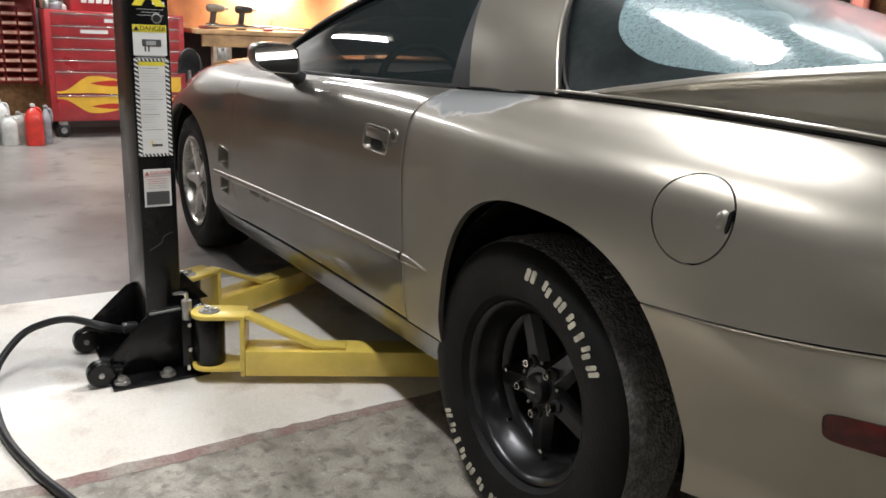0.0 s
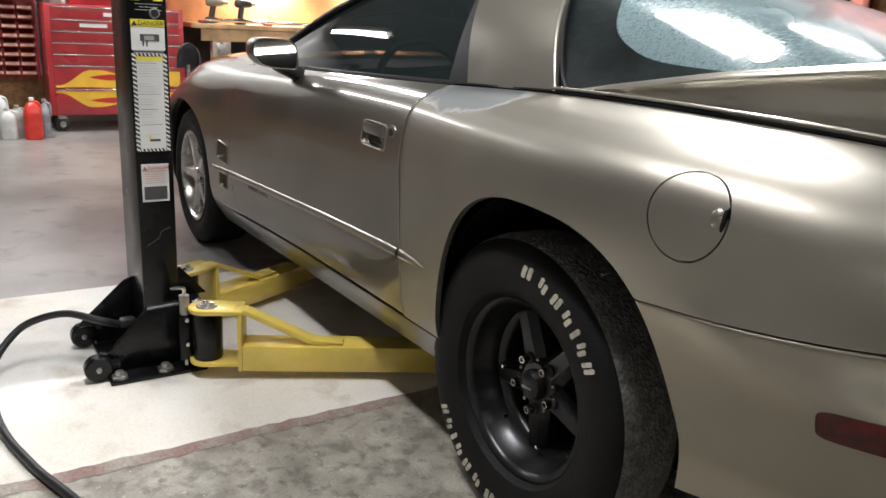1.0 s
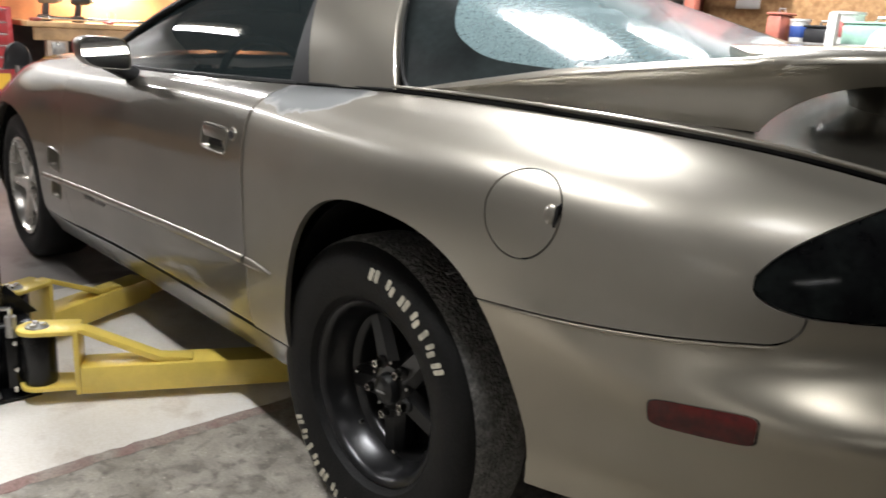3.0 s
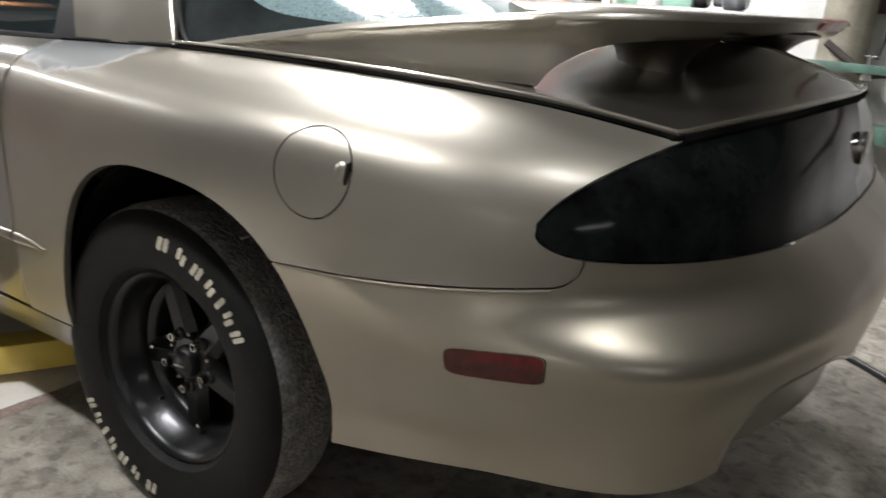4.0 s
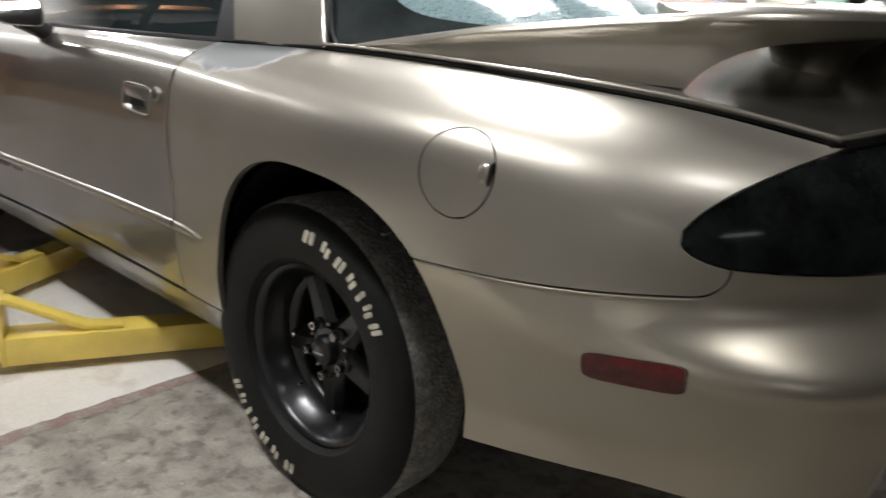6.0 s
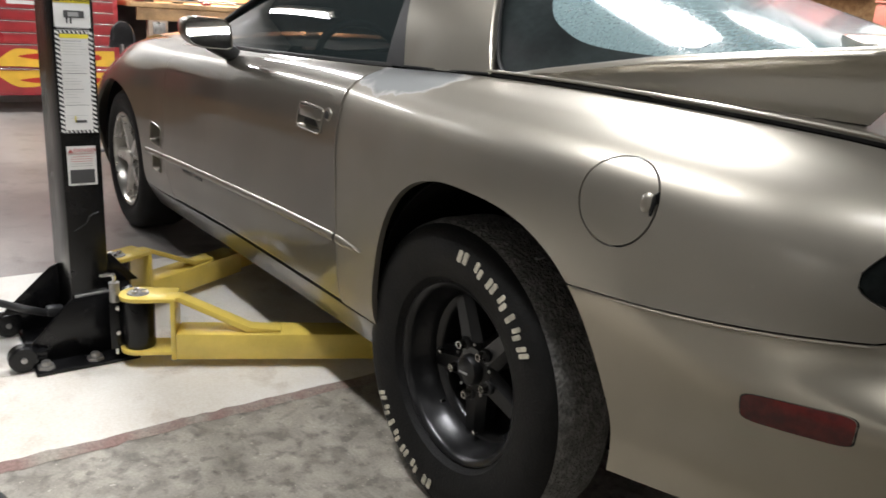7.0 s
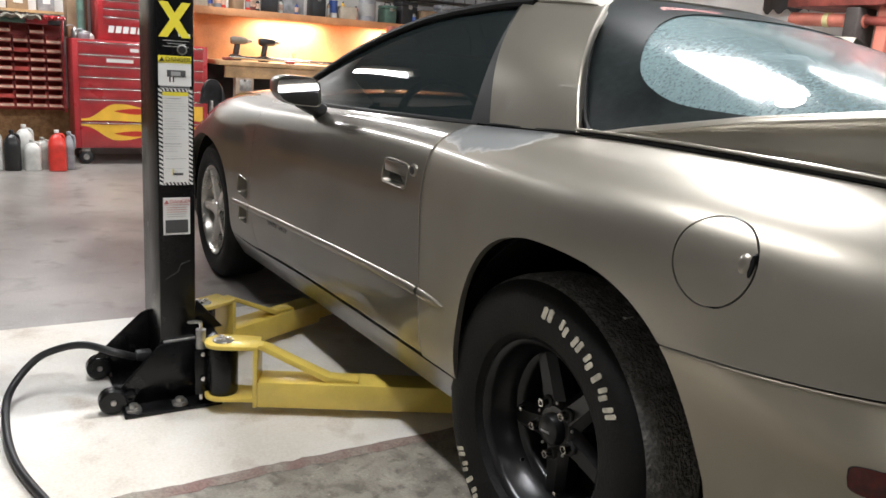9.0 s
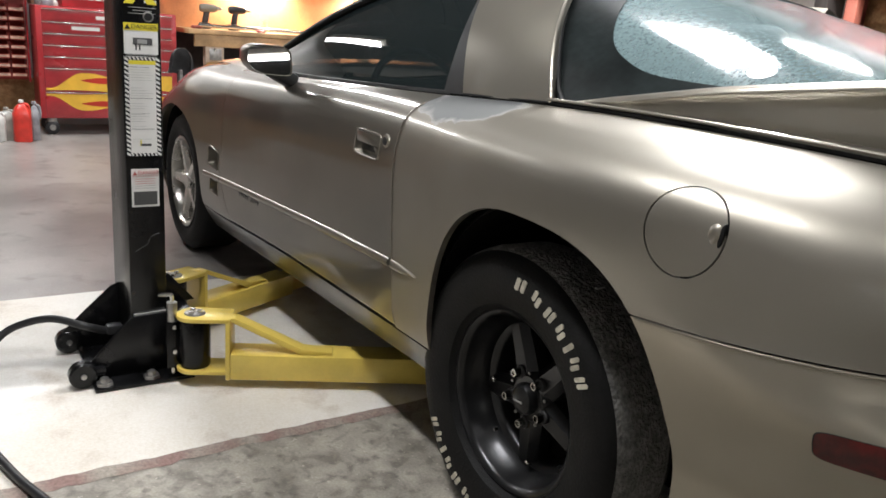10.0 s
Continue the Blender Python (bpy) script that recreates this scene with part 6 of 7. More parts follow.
# red bins on a rack
rack = thing("bin_rack", "steel rack of red plastic parts bins", "parts rack", (6.75, 1.9, 0.44))
part("back_panel", boxed(6.86, 6.88, 1.13, 2.9, 0.42, 1.25), BIN_RED, rack)
part("rail", boxed(6.66, 6.70, 1.125, 1.14, 0.42, 1.25), CHEST_RED, rack)


def bin_mesh():
    bm = bmesh.new()
    w, d, h = 0.116, 0.16, 0.062
    box(bm, 0.0, d, 0, 0.004, 0, h)
    box(bm, 0.0, d, w - 0.004, w, 0, h)
    box(bm, 0.0, d, 0.004, w - 0.004, 0, 0.004)
    box(bm, 0.0, 0.004, 0.004, w - 0.004, 0.004, h * 0.55)
    box(bm, d - 0.004, d, 0.004, w - 0.004, 0.004, h)
    finish(bm)
    me = bpy.data.meshes.new("bin")
    bm.to_mesh(me)
    bm.free()
    me.materials.append(BIN_RED)
    lab = bmesh.new()
    box(lab, -0.0025, 0.0, 0.004, w - 0.004, 0.008, h * 0.48)
    me2 = bpy.data.meshes.new("bin_label")
    lab.to_mesh(me2)
    lab.free()
    me2.materials.append(BIN_LABEL)
    return me, me2


BIN, BINLAB = bin_mesh()
rng = random.Random(11)
for r in range(9):
    for c in range(13):
        if r == 8 and c < 3 and c != 1:
            continue
        y, z = 1.150 + c * 0.128, 0.455 + r * 0.079
        b = new("bin", BIN)
        b.parent, b.matrix_parent_inverse = rack, rack.matrix_world.inverted()
        b.matrix_world = pose(6.68, y, z)
        if rng.random() < 0.93:
            q = new("bin_label", BINLAB)
            q.parent = b
            q.matrix_world = pose(6.68, y, z)
structure("wall_board", boxed(6.905, 6.998, 1.0, 4.5, 0.0, 0.43), OSB, "strand board skirting behind the jugs", "wall board")


def jug(x, y, w, h, mat, kind_label, slim=False, cap=WHITE_LABEL):
    """A plastic jug: rounded square body, sloping shoulder, neck, cap and grip."""
    t = thing("jug", kind_label, "jug", (x, y, 0), "fluid jugs")
    P = []
    prof = [(0.0, 0.92), (0.01, 1.0), (0.55, 1.0), (0.68, 0.97), (0.80, 0.72), (0.88, 0.40), (0.90, 0.22), (0.95, 0.22)]
    for f, s in prof:
        ring = []
        for k in range(29):
            a = 2 * math.pi * k / 28
            c, q = math.cos(a), math.sin(a)
            e = 0.55
            ring.append((x + w / 2 * s * math.copysign(abs(c) ** e, c), y + w / 2 * s * (0.7 if slim else 1) * math.copysign(abs(q) ** e, q), h * f + 0.0005))
        P.append(ring)
    bm = grid_mesh(np.array(P))
    bmesh.ops.holes_fill(bm, edges=[e for e in bm.edges if e.is_boundary])
    bmesh.ops.recalc_face_normals(bm, faces=bm.faces[:])
    part("jug_body", bm, mat, t, "", 1.0)
    part("cap", lathe([(0.0001, h), (0.017, h), (0.019, h - 0.004), (0.019, h * 0.93), (0.0001, h * 0.93)], 20, axis="z", center=(x, y, 0)), cap, t, "screw cap")
    part("grip", tube(bmesh.new(), curve([(x, y - w * 0.12, h * 0.90), (x, y - w * 0.36, h * 0.86), (x, y - w * 0.42, h * 0.68), (x, y - w * 0.36, h * 0.55)], 6), 0.012, 8), mat, t)


jug(6.02, 1.60, 0.125, 0.325, JUG_BLACK, "black plastic oil jug on the floor", False, JUG_BLACK)
jug(6.14, 1.505, 0.15, 0.36, JUG_WHITE, "milky white plastic jug on the floor")
jug(6.02, 1.455, 0.13, 0.25, JUG_WHITE, "short milky plastic jug on the floor", False, JUG_WHITE)
jug(6.10, 1.375, 0.14, 0.26, JUG_CLEAR, "cloudy grey plastic jug on the floor", False, JUG_CLEAR)
jug(5.98, 1.275, 0.135, 0.335, JUG_RED, "bright red plastic jug with white cap", False, WHITE_LABEL)
jug(6.06, 1.175, 0.10, 0.315, JUG_GREY, "slim grey plastic bottle on the floor", True, JUG_GREY)
jug(6.05, 1.735, 0.14, 0.32, JUG_WHITE, "milky white plastic jug on the floor")
jug(6.0, 1.90, 0.14, 0.31, JUG_CLEAR, "cloudy grey plastic jug on the floor", False, JUG_CLEAR)

# workbench
bench = thing("workbench", "pine workbench with thick wooden top", "workbench", (6.55, -1.7, 0))
part("top", boxed(6.20, 6.88, -3.55, -0.12, 0.925, 0.968, 0.004), BENCH_WOOD, bench)
part("front_rail", boxed(6.225, 6.265, -3.5, -0.18, 0.815, 0.923, 0.004), BENCH_WOOD, bench)
for ly in (-0.36, -1.9, -3.4):
    leg = part("leg", boxed(6.215, 6.305, ly - 0.085, ly + 0.085, 0, 0.815, 0.004), LEG_WOOD, bench)
    part("leg_plate", boxed(6.209, 6.2145, ly - 0.06, ly + 0.05, 0.70, 0.80, 0.001), STEEL, leg, "galvanised fixing plate")
    part("leg_bolt", lathe([(0.0001, -0.008), (0.012, -0.007), (0.014, 0.0)], 12, axis="x", center=(6.212, ly, 0.79)), CHROME, leg)
part("lower_shelf", boxed(6.32, 6.88, -3.5, -0.18, 0.28, 0.31), SHELF_DARK, bench)
# Dark sheet in place of the shade below the bench top.
part("bench_shade", boxed(6.86, 6.88, -3.55, -0.12, 0.0, 0.92), SHELF_DARK, bench, "dark sheet for the shaded space under the bench")
structure("bench_backboard", boxed(6.885, 6.995, -3.6, -0.05, 0.968, 1.42), BOARD, "orange hardboard behind the bench", "wall board")
structure("side_board", boxed(6.80, 6.995, -0.05, -0.02, 0.968, 1.45), BOARD, "end board of the bench niche", "wall board")
shelf = thing("bench_shelf", "long wooden shelf above the bench", "shelf", (6.7, -1.8, 1.42))
part("board", boxed(6.56, 6.99, -3.6, 0.04, 1.422, 1.446, 0.003), BENCH_WOOD, shelf)
part("front_lip", boxed(6.538, 6.558, -3.6, 0.04, 1.378, 1.448, 0.003), BOARD, shelf, "worn wooden lip along the shelf")
for by in (-1.0, -2.25):
    bl = thing("bench_lamp", "under-shelf strip lamp over the bench", "lamp", (6.66, by, 1.4), "bench lamps")
    part("housing", boxed(6.68, 6.76, by - 0.33, by + 0.33, 1.40, 1.421, 0.004), CEIL, bl)
    part("tube", tube(bmesh.new(), [(6.72, by - 0.3, 1.392), (6.72, by + 0.3, 1.392)], 0.008), BULB_GLOW, bl, "glowing warm tube")


def drill(x, y, z, lab, mat, mat2):
    t = thing("cordless_drill", lab, "drill", (x, y, z), "cordless drills")
    s = Matrix.Translation((x, y, z)) @ Matrix.Scale(1.02, 4) @ Matrix.Translation((-x, -y, -z))
    part("battery", boxed(x - 0.045, x + 0.045, y - 0.055, y + 0.04, z, z + 0.055, 0.01), DARK_PLASTIC, t)
    part("grip", boxed(-0.022, 0.022, -0.026, 0.026, 0, 0.13, 0.012, pose(x, y - 0.005, z + 0.045, 10, 0, 0)), mat2, t)
    part("motor", lathe([(0.0001, -0.075), (0.027, -0.073), (0.034, -0.05), (0.039, 0.02), (0.038, 0.06), (0.028, 0.08), (0.0001, 0.082)], 20, axis="y", center=(x, y - 0.04, z + 0.185)), mat, t)
    part("chuck", lathe([(0.0001, -0.13), (0.008, -0.128), (0.018, -0.10), (0.02, -0.07)], 16, axis="y", center=(x, y - 0.04, z + 0.185)), STEEL, t)
    for ob in t.children:
        ob.data.transform(s)


drill(6.5, -0.62, 0.968, "yellow and black cordless drill standing on the bench", DARK_PLASTIC, DARK_PLASTIC)
drill(6.55, -0.36, 0.968, "worn tan and brown cordless drill standing on the bench", TAN_PIPE, SHELF_DARK)
pipe = tagged(part("torque_bar", tube(bmesh.new(), [(6.36, -0.25, 1.0), (6.33, -0.6, 0.998), (6.30, -2.0, 0.985)], 0.017, 14), CHROME), "long bright steel bar lying on the bench", "bar")
tagged(part("clamp", boxed(6.24, 6.34, -0.86, -0.78, 0.969, 0.995, 0.012), CHEST_RED), "small red clamp lying on the bench", "clamp")
tagged(part("clamp", boxed(6.26, 6.36, -0.26, -0.18, 0.969, 0.998, 0.012), RUST_RED), "small dark red clamp lying on the bench", "clamp")
tagged(part("cloth", boxed(6.45, 6.65, -1.75, -1.35, 0.969, 0.995, 0.01), BLUE), "folded blue cloth on the bench", "cloth")
tagged(part("cup", lathe([(0.0001, 0.0), (0.03, 0.0), (0.037, 0.1), (0.034, 0.1), (0.028, 0.004)], 20, axis="z", center=(6.7, -1.0, 0.969)), CARD_PALE), "pale paper cup on the bench", "cup")
vise = thing("bench_vise", "red bench vise with steel jaws on the bench", "vise", (6.35, -1.95, 0.968))
part("base", boxed(6.28, 6.46, -2.03, -1.88, 0.968, 1.02, 0.01), SALMON, vise)
part("vise_body", boxed(6.30, 6.44, -2.0, -1.91, 1.02, 1.30, 0.015), BENCH_WOOD, vise)
part("jaws", boxed(6.27, 6.47, -2.05, -1.86, 1.30, 1.34, 0.006), STEEL, vise)
part("cap", boxed(6.31, 6.43, -2.01, -1.90, 1.34, 1.41, 0.02), SALMON, vise)

# clutter standing on the shelf
rng = random.Random(17)
stuff = [(-0.05, 0.16, 0.14, CARD_PALE, "pale carton"), (-0.24, 0.11, 0.20, JUG_GREY, "grey tin"), (-0.40, 0.10, 0.16, CARD, "brown box"), (-0.55, 0.12, 0.19, RUST_RED, "dark red tin"),
         (-0.72, 0.16, 0.24, DARK_PLASTIC, "black tool case"), (-0.95, 0.22, 0.28, JUG_GREY, "grey machine cover"), (-1.22, 0.15, 0.22, DARK_PLASTIC, "black tool case"), (-1.40, 0.09, 0.26, JUG_WHITE, "white bottle"),
         (-1.55, 0.17, 0.15, CARD_PALE, "pale carton"), (-1.78, 0.18, 0.26, JUG_GREY, "grey tin"), (-2.02, 0.14, 0.18, GREEN_STEEL, "green toolbox"), (-2.25, 0.22, 0.24, DARK_PLASTIC, "black case"), (-2.5, 0.2, 0.2, CARD, "brown box"), (-2.8, 0.3, 0.25, JUG_GREY, "grey case")]
def tin(t, x, y, r, h, mat, z):
    """A can or bottle with rim, shoulder and cap."""
    part("can", lathe([(0.0001, 0), (r, 0.0), (r * 1.03, 0.004), (r, 0.01), (r, h * 0.78), (r * 0.97, h * 0.80), (r * 0.55, h * 0.90), (r * 0.5, h * 0.92)], 20, axis="z", center=(x, y, z)), mat, t)
    part("cap", lathe([(r * 0.52, h * 0.90), (r * 0.52, h), (0.0001, h)], 16, axis="z", center=(x, y, z)), DARK_PLASTIC, t)
    part("wrap", lathe([(r * 1.01, h * 0.2), (r * 1.015, h * 0.21), (r * 1.015, h * 0.66), (r * 1.01, h * 0.67)], 20, axis="z", center=(x, y, z), caps=False), rng.choice((CARD_PALE, GREY_INK, BIN_LABEL, BLUE)), t)


for y, w, h, mat, lab in stuff:
    x0 = 6.66 + rng.uniform(-0.03, 0.03)
    round_one = "tin" in lab or "bottle" in lab
    t = thing("shelf_item", lab + " standing on the wooden shelf", "can" if round_one else "box", (x0, y, 1.446), "things on the shelf")
    if round_one:
        tin(t, x0, y, w / 2, h, mat, 1.4465)
        continue
    turn = pose(x0, y, 1.4465, 0, 0, rng.uniform(-14, 14))
    part("body", boxed(-0.07, 0.09, -w / 2, w / 2, 0, h * 0.8, 0.01, turn), mat, t)
    if "case" in lab or "toolbox" in lab or "cover" in lab:
        part("lid", boxed(-0.074, 0.094, -w / 2 - 0.004, w / 2 + 0.004, h * 0.8, h, 0.016, turn), mat, t)
        part("latch", boxed(-0.079, -0.072, -w * 0.12, w * 0.12, h * 0.68, h * 0.86, 0.003, turn), STEEL, t)
        part("carry_grip", tube(bmesh.new(), [turn @ Vector(p) for p in ((0.01, -w * 0.25, h), (0.01, -w * 0.22, h + 0.03), (0.01, w * 0.22, h + 0.03), (0.01, w * 0.25, h))], 0.007, 8), DARK_PLASTIC, t)
    else:
        for side in (-1, 1):
            part("flap", boxed(-0.07, 0.09, -w / 2 if side < 0 else 0.002, -0.002 if side < 0 else w / 2, h * 0.8, h * 0.8 + 0.004, 0, turn), mat, t)
# spray cans and bottles between the larger things
for k in range(16):
    y = -0.12 - k * 0.17 + rng.uniform(-0.04, 0.04)
    x0 = 6.585 + rng.uniform(0, 0.02)
    mat = rng.choice((JUG_RED, JUG_GREY, JUG_WHITE, STEEL, BLUE, JUG_BLACK, FLAME_YELLOW, CARD))
    t = thing("spray_can", {JUG_RED: "red", JUG_GREY: "grey", JUG_WHITE: "white", STEEL: "bare metal", BLUE: "blue", JUG_BLACK: "black", FLAME_YELLOW: "yellow", CARD: "brown"}[mat] + " spray can standing at the shelf edge", "can", (x0, y, 1.446), "spray cans")
    tin(t, x0, y, rng.uniform(0.018, 0.024), rng.uniform(0.10, 0.17), mat, 1.4465)
# drawer cabinet of small grey parts drawers at the shelf's far end
cab = thing("parts_cabinet", "grey cabinet of many small parts drawers", "cabinet", (6.8, -3.0, 1.446))
part("case", boxed(6.76, 6.98, -3.5, -2.35 + 0.35, 1.73, 2.35, 0.004), SHELF_DARK, cab)
for r in range(8):
    for c in range(10):
        part("drawer", boxed(6.748, 6.76, -3.47 + c * 0.145, -3.47 + c * 0.145 + 0.13, 1.745 + r * 0.074, 1.745 + r * 0.074 + 0.062, 0.003), JUG_GREY, cab)
# boxes on top of the bin rack
board = thing("rack_shelf", "wooden shelf over the parts bins", "shelf", (6.8, 1.9, 1.25))
part("board", boxed(6.60, 6.99, 1.12, 2.9, 1.262, 1.285), BENCH_WOOD, board)
for y, w, h, mat, lab in ((1.25, 0.13, 0.2, JUG_GREY, "grey carton"), (1.47, 0.16, 0.17, CARD, "brown cardboard carton"), (1.72, 0.22, 0.22, CARD_PALE, "pale cardboard carton"), (2.05, 0.25, 0.2, CARD, "brown cardboard carton"), (2.4, 0.25, 0.24, CARD_PALE, "pale cardboard carton")):
    t = thing("carton", lab + " on the rack shelf", "carton", (6.78, y, 1.285), "cartons")
    part("box_body", boxed(6.68, 6.9, y - w / 2, y + w / 2, 1.2855, 1.285 + h, 0.003), mat, t)
    part("box_label", boxed(6.678, 6.6795, y - w * 0.25, y + w * 0.2, 1.285 + h * 0.3, 1.285 + h * 0.65), WHITE_LABEL, t)
for y, z, mat, w in ((1.33, 1.20, CHEST_RED, 0.2), (1.52, 1.185, GREEN_STEEL, 0.22), (1.2, 1.19, DARK_PLASTIC, 0.12)):
    tagged(part("small_tool", boxed(6.64, 6.80, y - w / 2, y + w / 2, 1.17, z + 0.03, 0.012), mat), "small tool lying on the parts bins", "tool")

# stool between the chest and the car
stool = thing("shop_stool", "dark grey shop stool with rounded plastic backrest", "stool", (4.42, 0.41, 0))
P = []
for k in range(17):
    a = math.pi * k / 16
    P.append([(4.42 + 0.02 * math.cos(math.pi * q / 8) + 0.03 * math.sin(a) * 0.5, 0.41 + 0.085 * math.cos(a), 0.70 + (0.17 * math.sin(a) ** 0.7 if 0 < k < 16 else 0.0) * q / 8) for q in range(9)])
part("backrest", thicken(grid_mesh(np.array(P)), 0.02), DARK_PLASTIC, stool)
part("seat", lathe([(0.0001, 0.46), (0.15, 0.46), (0.17, 0.475), (0.17, 0.50), (0.15, 0.515), (0.0001, 0.52)], 28, axis="z", center=(4.26, 0.41, 0)), DARK_PLASTIC, stool)
part("column", tube(bmesh.new(), [(4.26, 0.41, 0.06), (4.26, 0.41, 0.46)], 0.025), STEEL, stool)
part("back_stay", tube(bmesh.new(), curve([(4.30, 0.41, 0.47), (4.42, 0.41, 0.50), (4.44, 0.41, 0.72)], 6), 0.014), STEEL, stool)
for k in range(5):
    a = 2 * math.pi * k / 5
    part("foot", tube(bmesh.new(), [(4.26, 0.41, 0.07), (4.26 + 0.22 * math.cos(a), 0.41 + 0.22 * math.sin(a), 0.03)], 0.016), STEEL, stool)
    part("caster", lathe([(0.0001, -0.012), (0.026, -0.012), (0.0265, 0.012), (0.0001, 0.012)], 16, axis="y", center=(4.26 + 0.22 * math.cos(a), 0.41 + 0.22 * math.sin(a), 0.0265)), DARK_PLASTIC, stool)

# clutter between the bins and the upper chest
t = thing("tall_carton", "tall brown cardboard carton against the wall", "carton", (6.86, 1.0, 1.0))
part("box_body", boxed(-0.09, 0.09, -0.085, 0.085, 0.0, 0.72, 0.004, pose(6.88, 1.0, 1.0795, 0, 0, 4)), CARD, t)
part("box_flap", boxed(-0.09, 0.02, -0.085, 0.085, 0.0, 0.004, 0, pose(6.84, 1.0, 1.80, 0, 35, 4)), CARD, t)
ts = thing("card_tube", "long grey cardboard tube leaning on the wall", "tube", (6.66, 0.95, 1.08))
part("tube_wall", tube(bmesh.new(), [(6.62, 0.985, 1.10), (6.78, 0.96, 1.95)], 0.035, 16), GREEN_STEEL, ts)
part("end_cap", tube(bmesh.new(), [(6.779, 0.96, 1.945), (6.783, 0.96, 1.965)], 0.037, 16), CARD_PALE, ts)
wall_shelf_items = ((6.44, 0.985, 0.10, 0.07, JUG_GREY, "grey oil can lying on the chest"), (6.50, 1.05, 0.06, 0.10, STEEL, "steel air tool on the chest"), (6.43, 0.93, 0.05, 0.05, JUG_WHITE, "white spray bottle on the chest"))
for x, y, w, h, mat, lab in wall_shelf_items:
    t = thing("chest_item", lab, "tool", (x, y, 1.0755), "things on the chest")
    part("body", lathe([(0.0001, 0), (w * 0.5, 0), (w * 0.52, h * 0.1), (w * 0.5, h * 0.6), (w * 0.3, h * 0.8), (w * 0.15, h)], 18, axis="z", center=(x, y, 1.0755)), mat, t)
    part("nozzle", tube(bmesh.new(), curve([(x, y, 1.07 + h), (x - 0.02, y + 0.03, 1.085 + h), (x - 0.03, y + 0.07, 1.075 + h)], 5), 0.006, 8), mat, t)
rag = [[(6.42 + 0.12 * i / 14 + 0.01 * math.sin(j), 1.13 + 0.16 * j / 14, 1.215 + 0.025 * abs(math.sin(i * 0.9 + j * 0.7)) + 0.012 * math.sin(j * 1.3) ** 2) for j in range(15)] for i in range(15)]
tagged(part("red_rag", thicken(outward(grid_mesh(np.array(rag)), 2), 0.006), CHEST_RED), "crumpled red shop rag on the bin rack", "rag")
lump = [[(6.47 + 0.20 * i / 14, 1.31 + 0.30 * j / 14, 1.205 + 0.03 * abs(math.sin(i * 0.7 + j * 0.45)) + 0.018 * math.sin(j * 0.9) ** 2) for j in range(15)] for i in range(15)]
tagged(part("work_cloth", thicken(outward(grid_mesh(np.array(lump)), 2), 0.008), TAN_PIPE), "crumpled grey-green work cloth on the bin rack", "cloth")
rng = random.Random(29)
for k in range(9):
    y, z = 1.20 + 0.075 * k + rng.uniform(-0.02, 0.02), 1.236 + rng.uniform(0, 0.02)
    a = rng.uniform(-50, 50)
    spanner = thing("hand_tool", "worn steel hand tool lying on the bin rack", "tool", (6.58, y, z), "hand tools")
    m = pose(6.56, y, z, rng.uniform(-12, 12), rng.uniform(-10, 10), a)
    part("shank", boxed(-0.075, 0.075, -0.008, 0.008, 0, 0.010, 0.003, m), STEEL if k % 3 else DARK_PLASTIC, spanner)
    part("jaw", boxed(0.070, 0.105, -0.018, 0.018, -0.002, 0.012, 0.005, m), STEEL, spanner)

# ---- far side of the garage ----
EY = Y0  # face of the side wall
tank = thing("steel_column", "tan steel column with clamps against the wall", "column", (-0.49, EY + 0.18, 0))
part("shaft", lathe([(0.0001, 0.0), (0.14, 0.0), (0.14, 2.9), (0.0001, 2.9)], 32, axis="z", center=(-0.49, EY + 0.18, 0)), TAN_PIPE, tank)
part("brace", tube(bmesh.new(), [(-0.42, EY + 0.34, 1.02), (-0.66, EY + 0.36, 0.86), (-0.82, EY + 0.36, 0.88)], 0.022, 10), SHELF_DARK, tank)
frame_t = thing("machine_stand", "green painted steel machine stand with cross bars", "stand", (-0.8, EY + 0.35, 0))
GX = EY + 0.42
part("upright", boxed(-0.99, -0.94, GX - 0.05, GX, 0.0, 0.93, 0.004, pose(0, 0, 0, 0, 0, 0)), GREEN_STEEL, frame_t)
part("upright", tube(bmesh.new(), [(-0.965, GX + 0.05, 0.55), (-0.90, GX + 0.05, 1.9)], 0.019, 12), GREEN_STEEL, frame_t)
part("upright", boxed(-0.20, -0.16, GX - 0.05, GX, 0.0, 0.93, 0.004), GREEN_STEEL, frame_t)
part("cross_bar", boxed(-1.0, -0.16, GX - 0.04, GX + 0.004, 0.87, 0.92, 0.004), GREEN_STEEL, frame_t)
part("shelf_plate", boxed(-0.97, -0.55, GX - 0.25, GX + 0.01, 0.49, 0.58, 0.004), GREEN_STEEL, frame_t)
part("leg", tube(bmesh.new(), [(-0.95, GX, 0.50), (-0.90, GX + 0.04, 0.0)], 0.026, 10), GREEN_STEEL, frame_t)
part("motor_box", boxed(-0.92, -0.80, GX - 0.12, GX + 0.006, 0.74, 0.86, 0.01), DARK_PLASTIC, frame_t)
part("valve", lathe([(0.0001, 0.0), (0.03, 0.0), (0.03, 0.06), (0.0001, 0.06)], 16, axis="y", center=(-1.0, GX + 0.02, 0.53)), DARK_PLASTIC, frame_t)
ring = [(-0.985 + 0.128 * math.cos(a) + 0.006 * math.sin(2 * a), GX + 0.085 + 0.012 * math.sin(3 * a), 0.735 + 0.15 * math.sin(a)) for a in [2 * math.pi * k / 48 for k in range(49)]]
tagged(part("air_hose", tube(bmesh.new(), ring, 0.0075, 10, False), YELLOW_HOSE), "yellow air hose coiled on the machine stand", "hose")
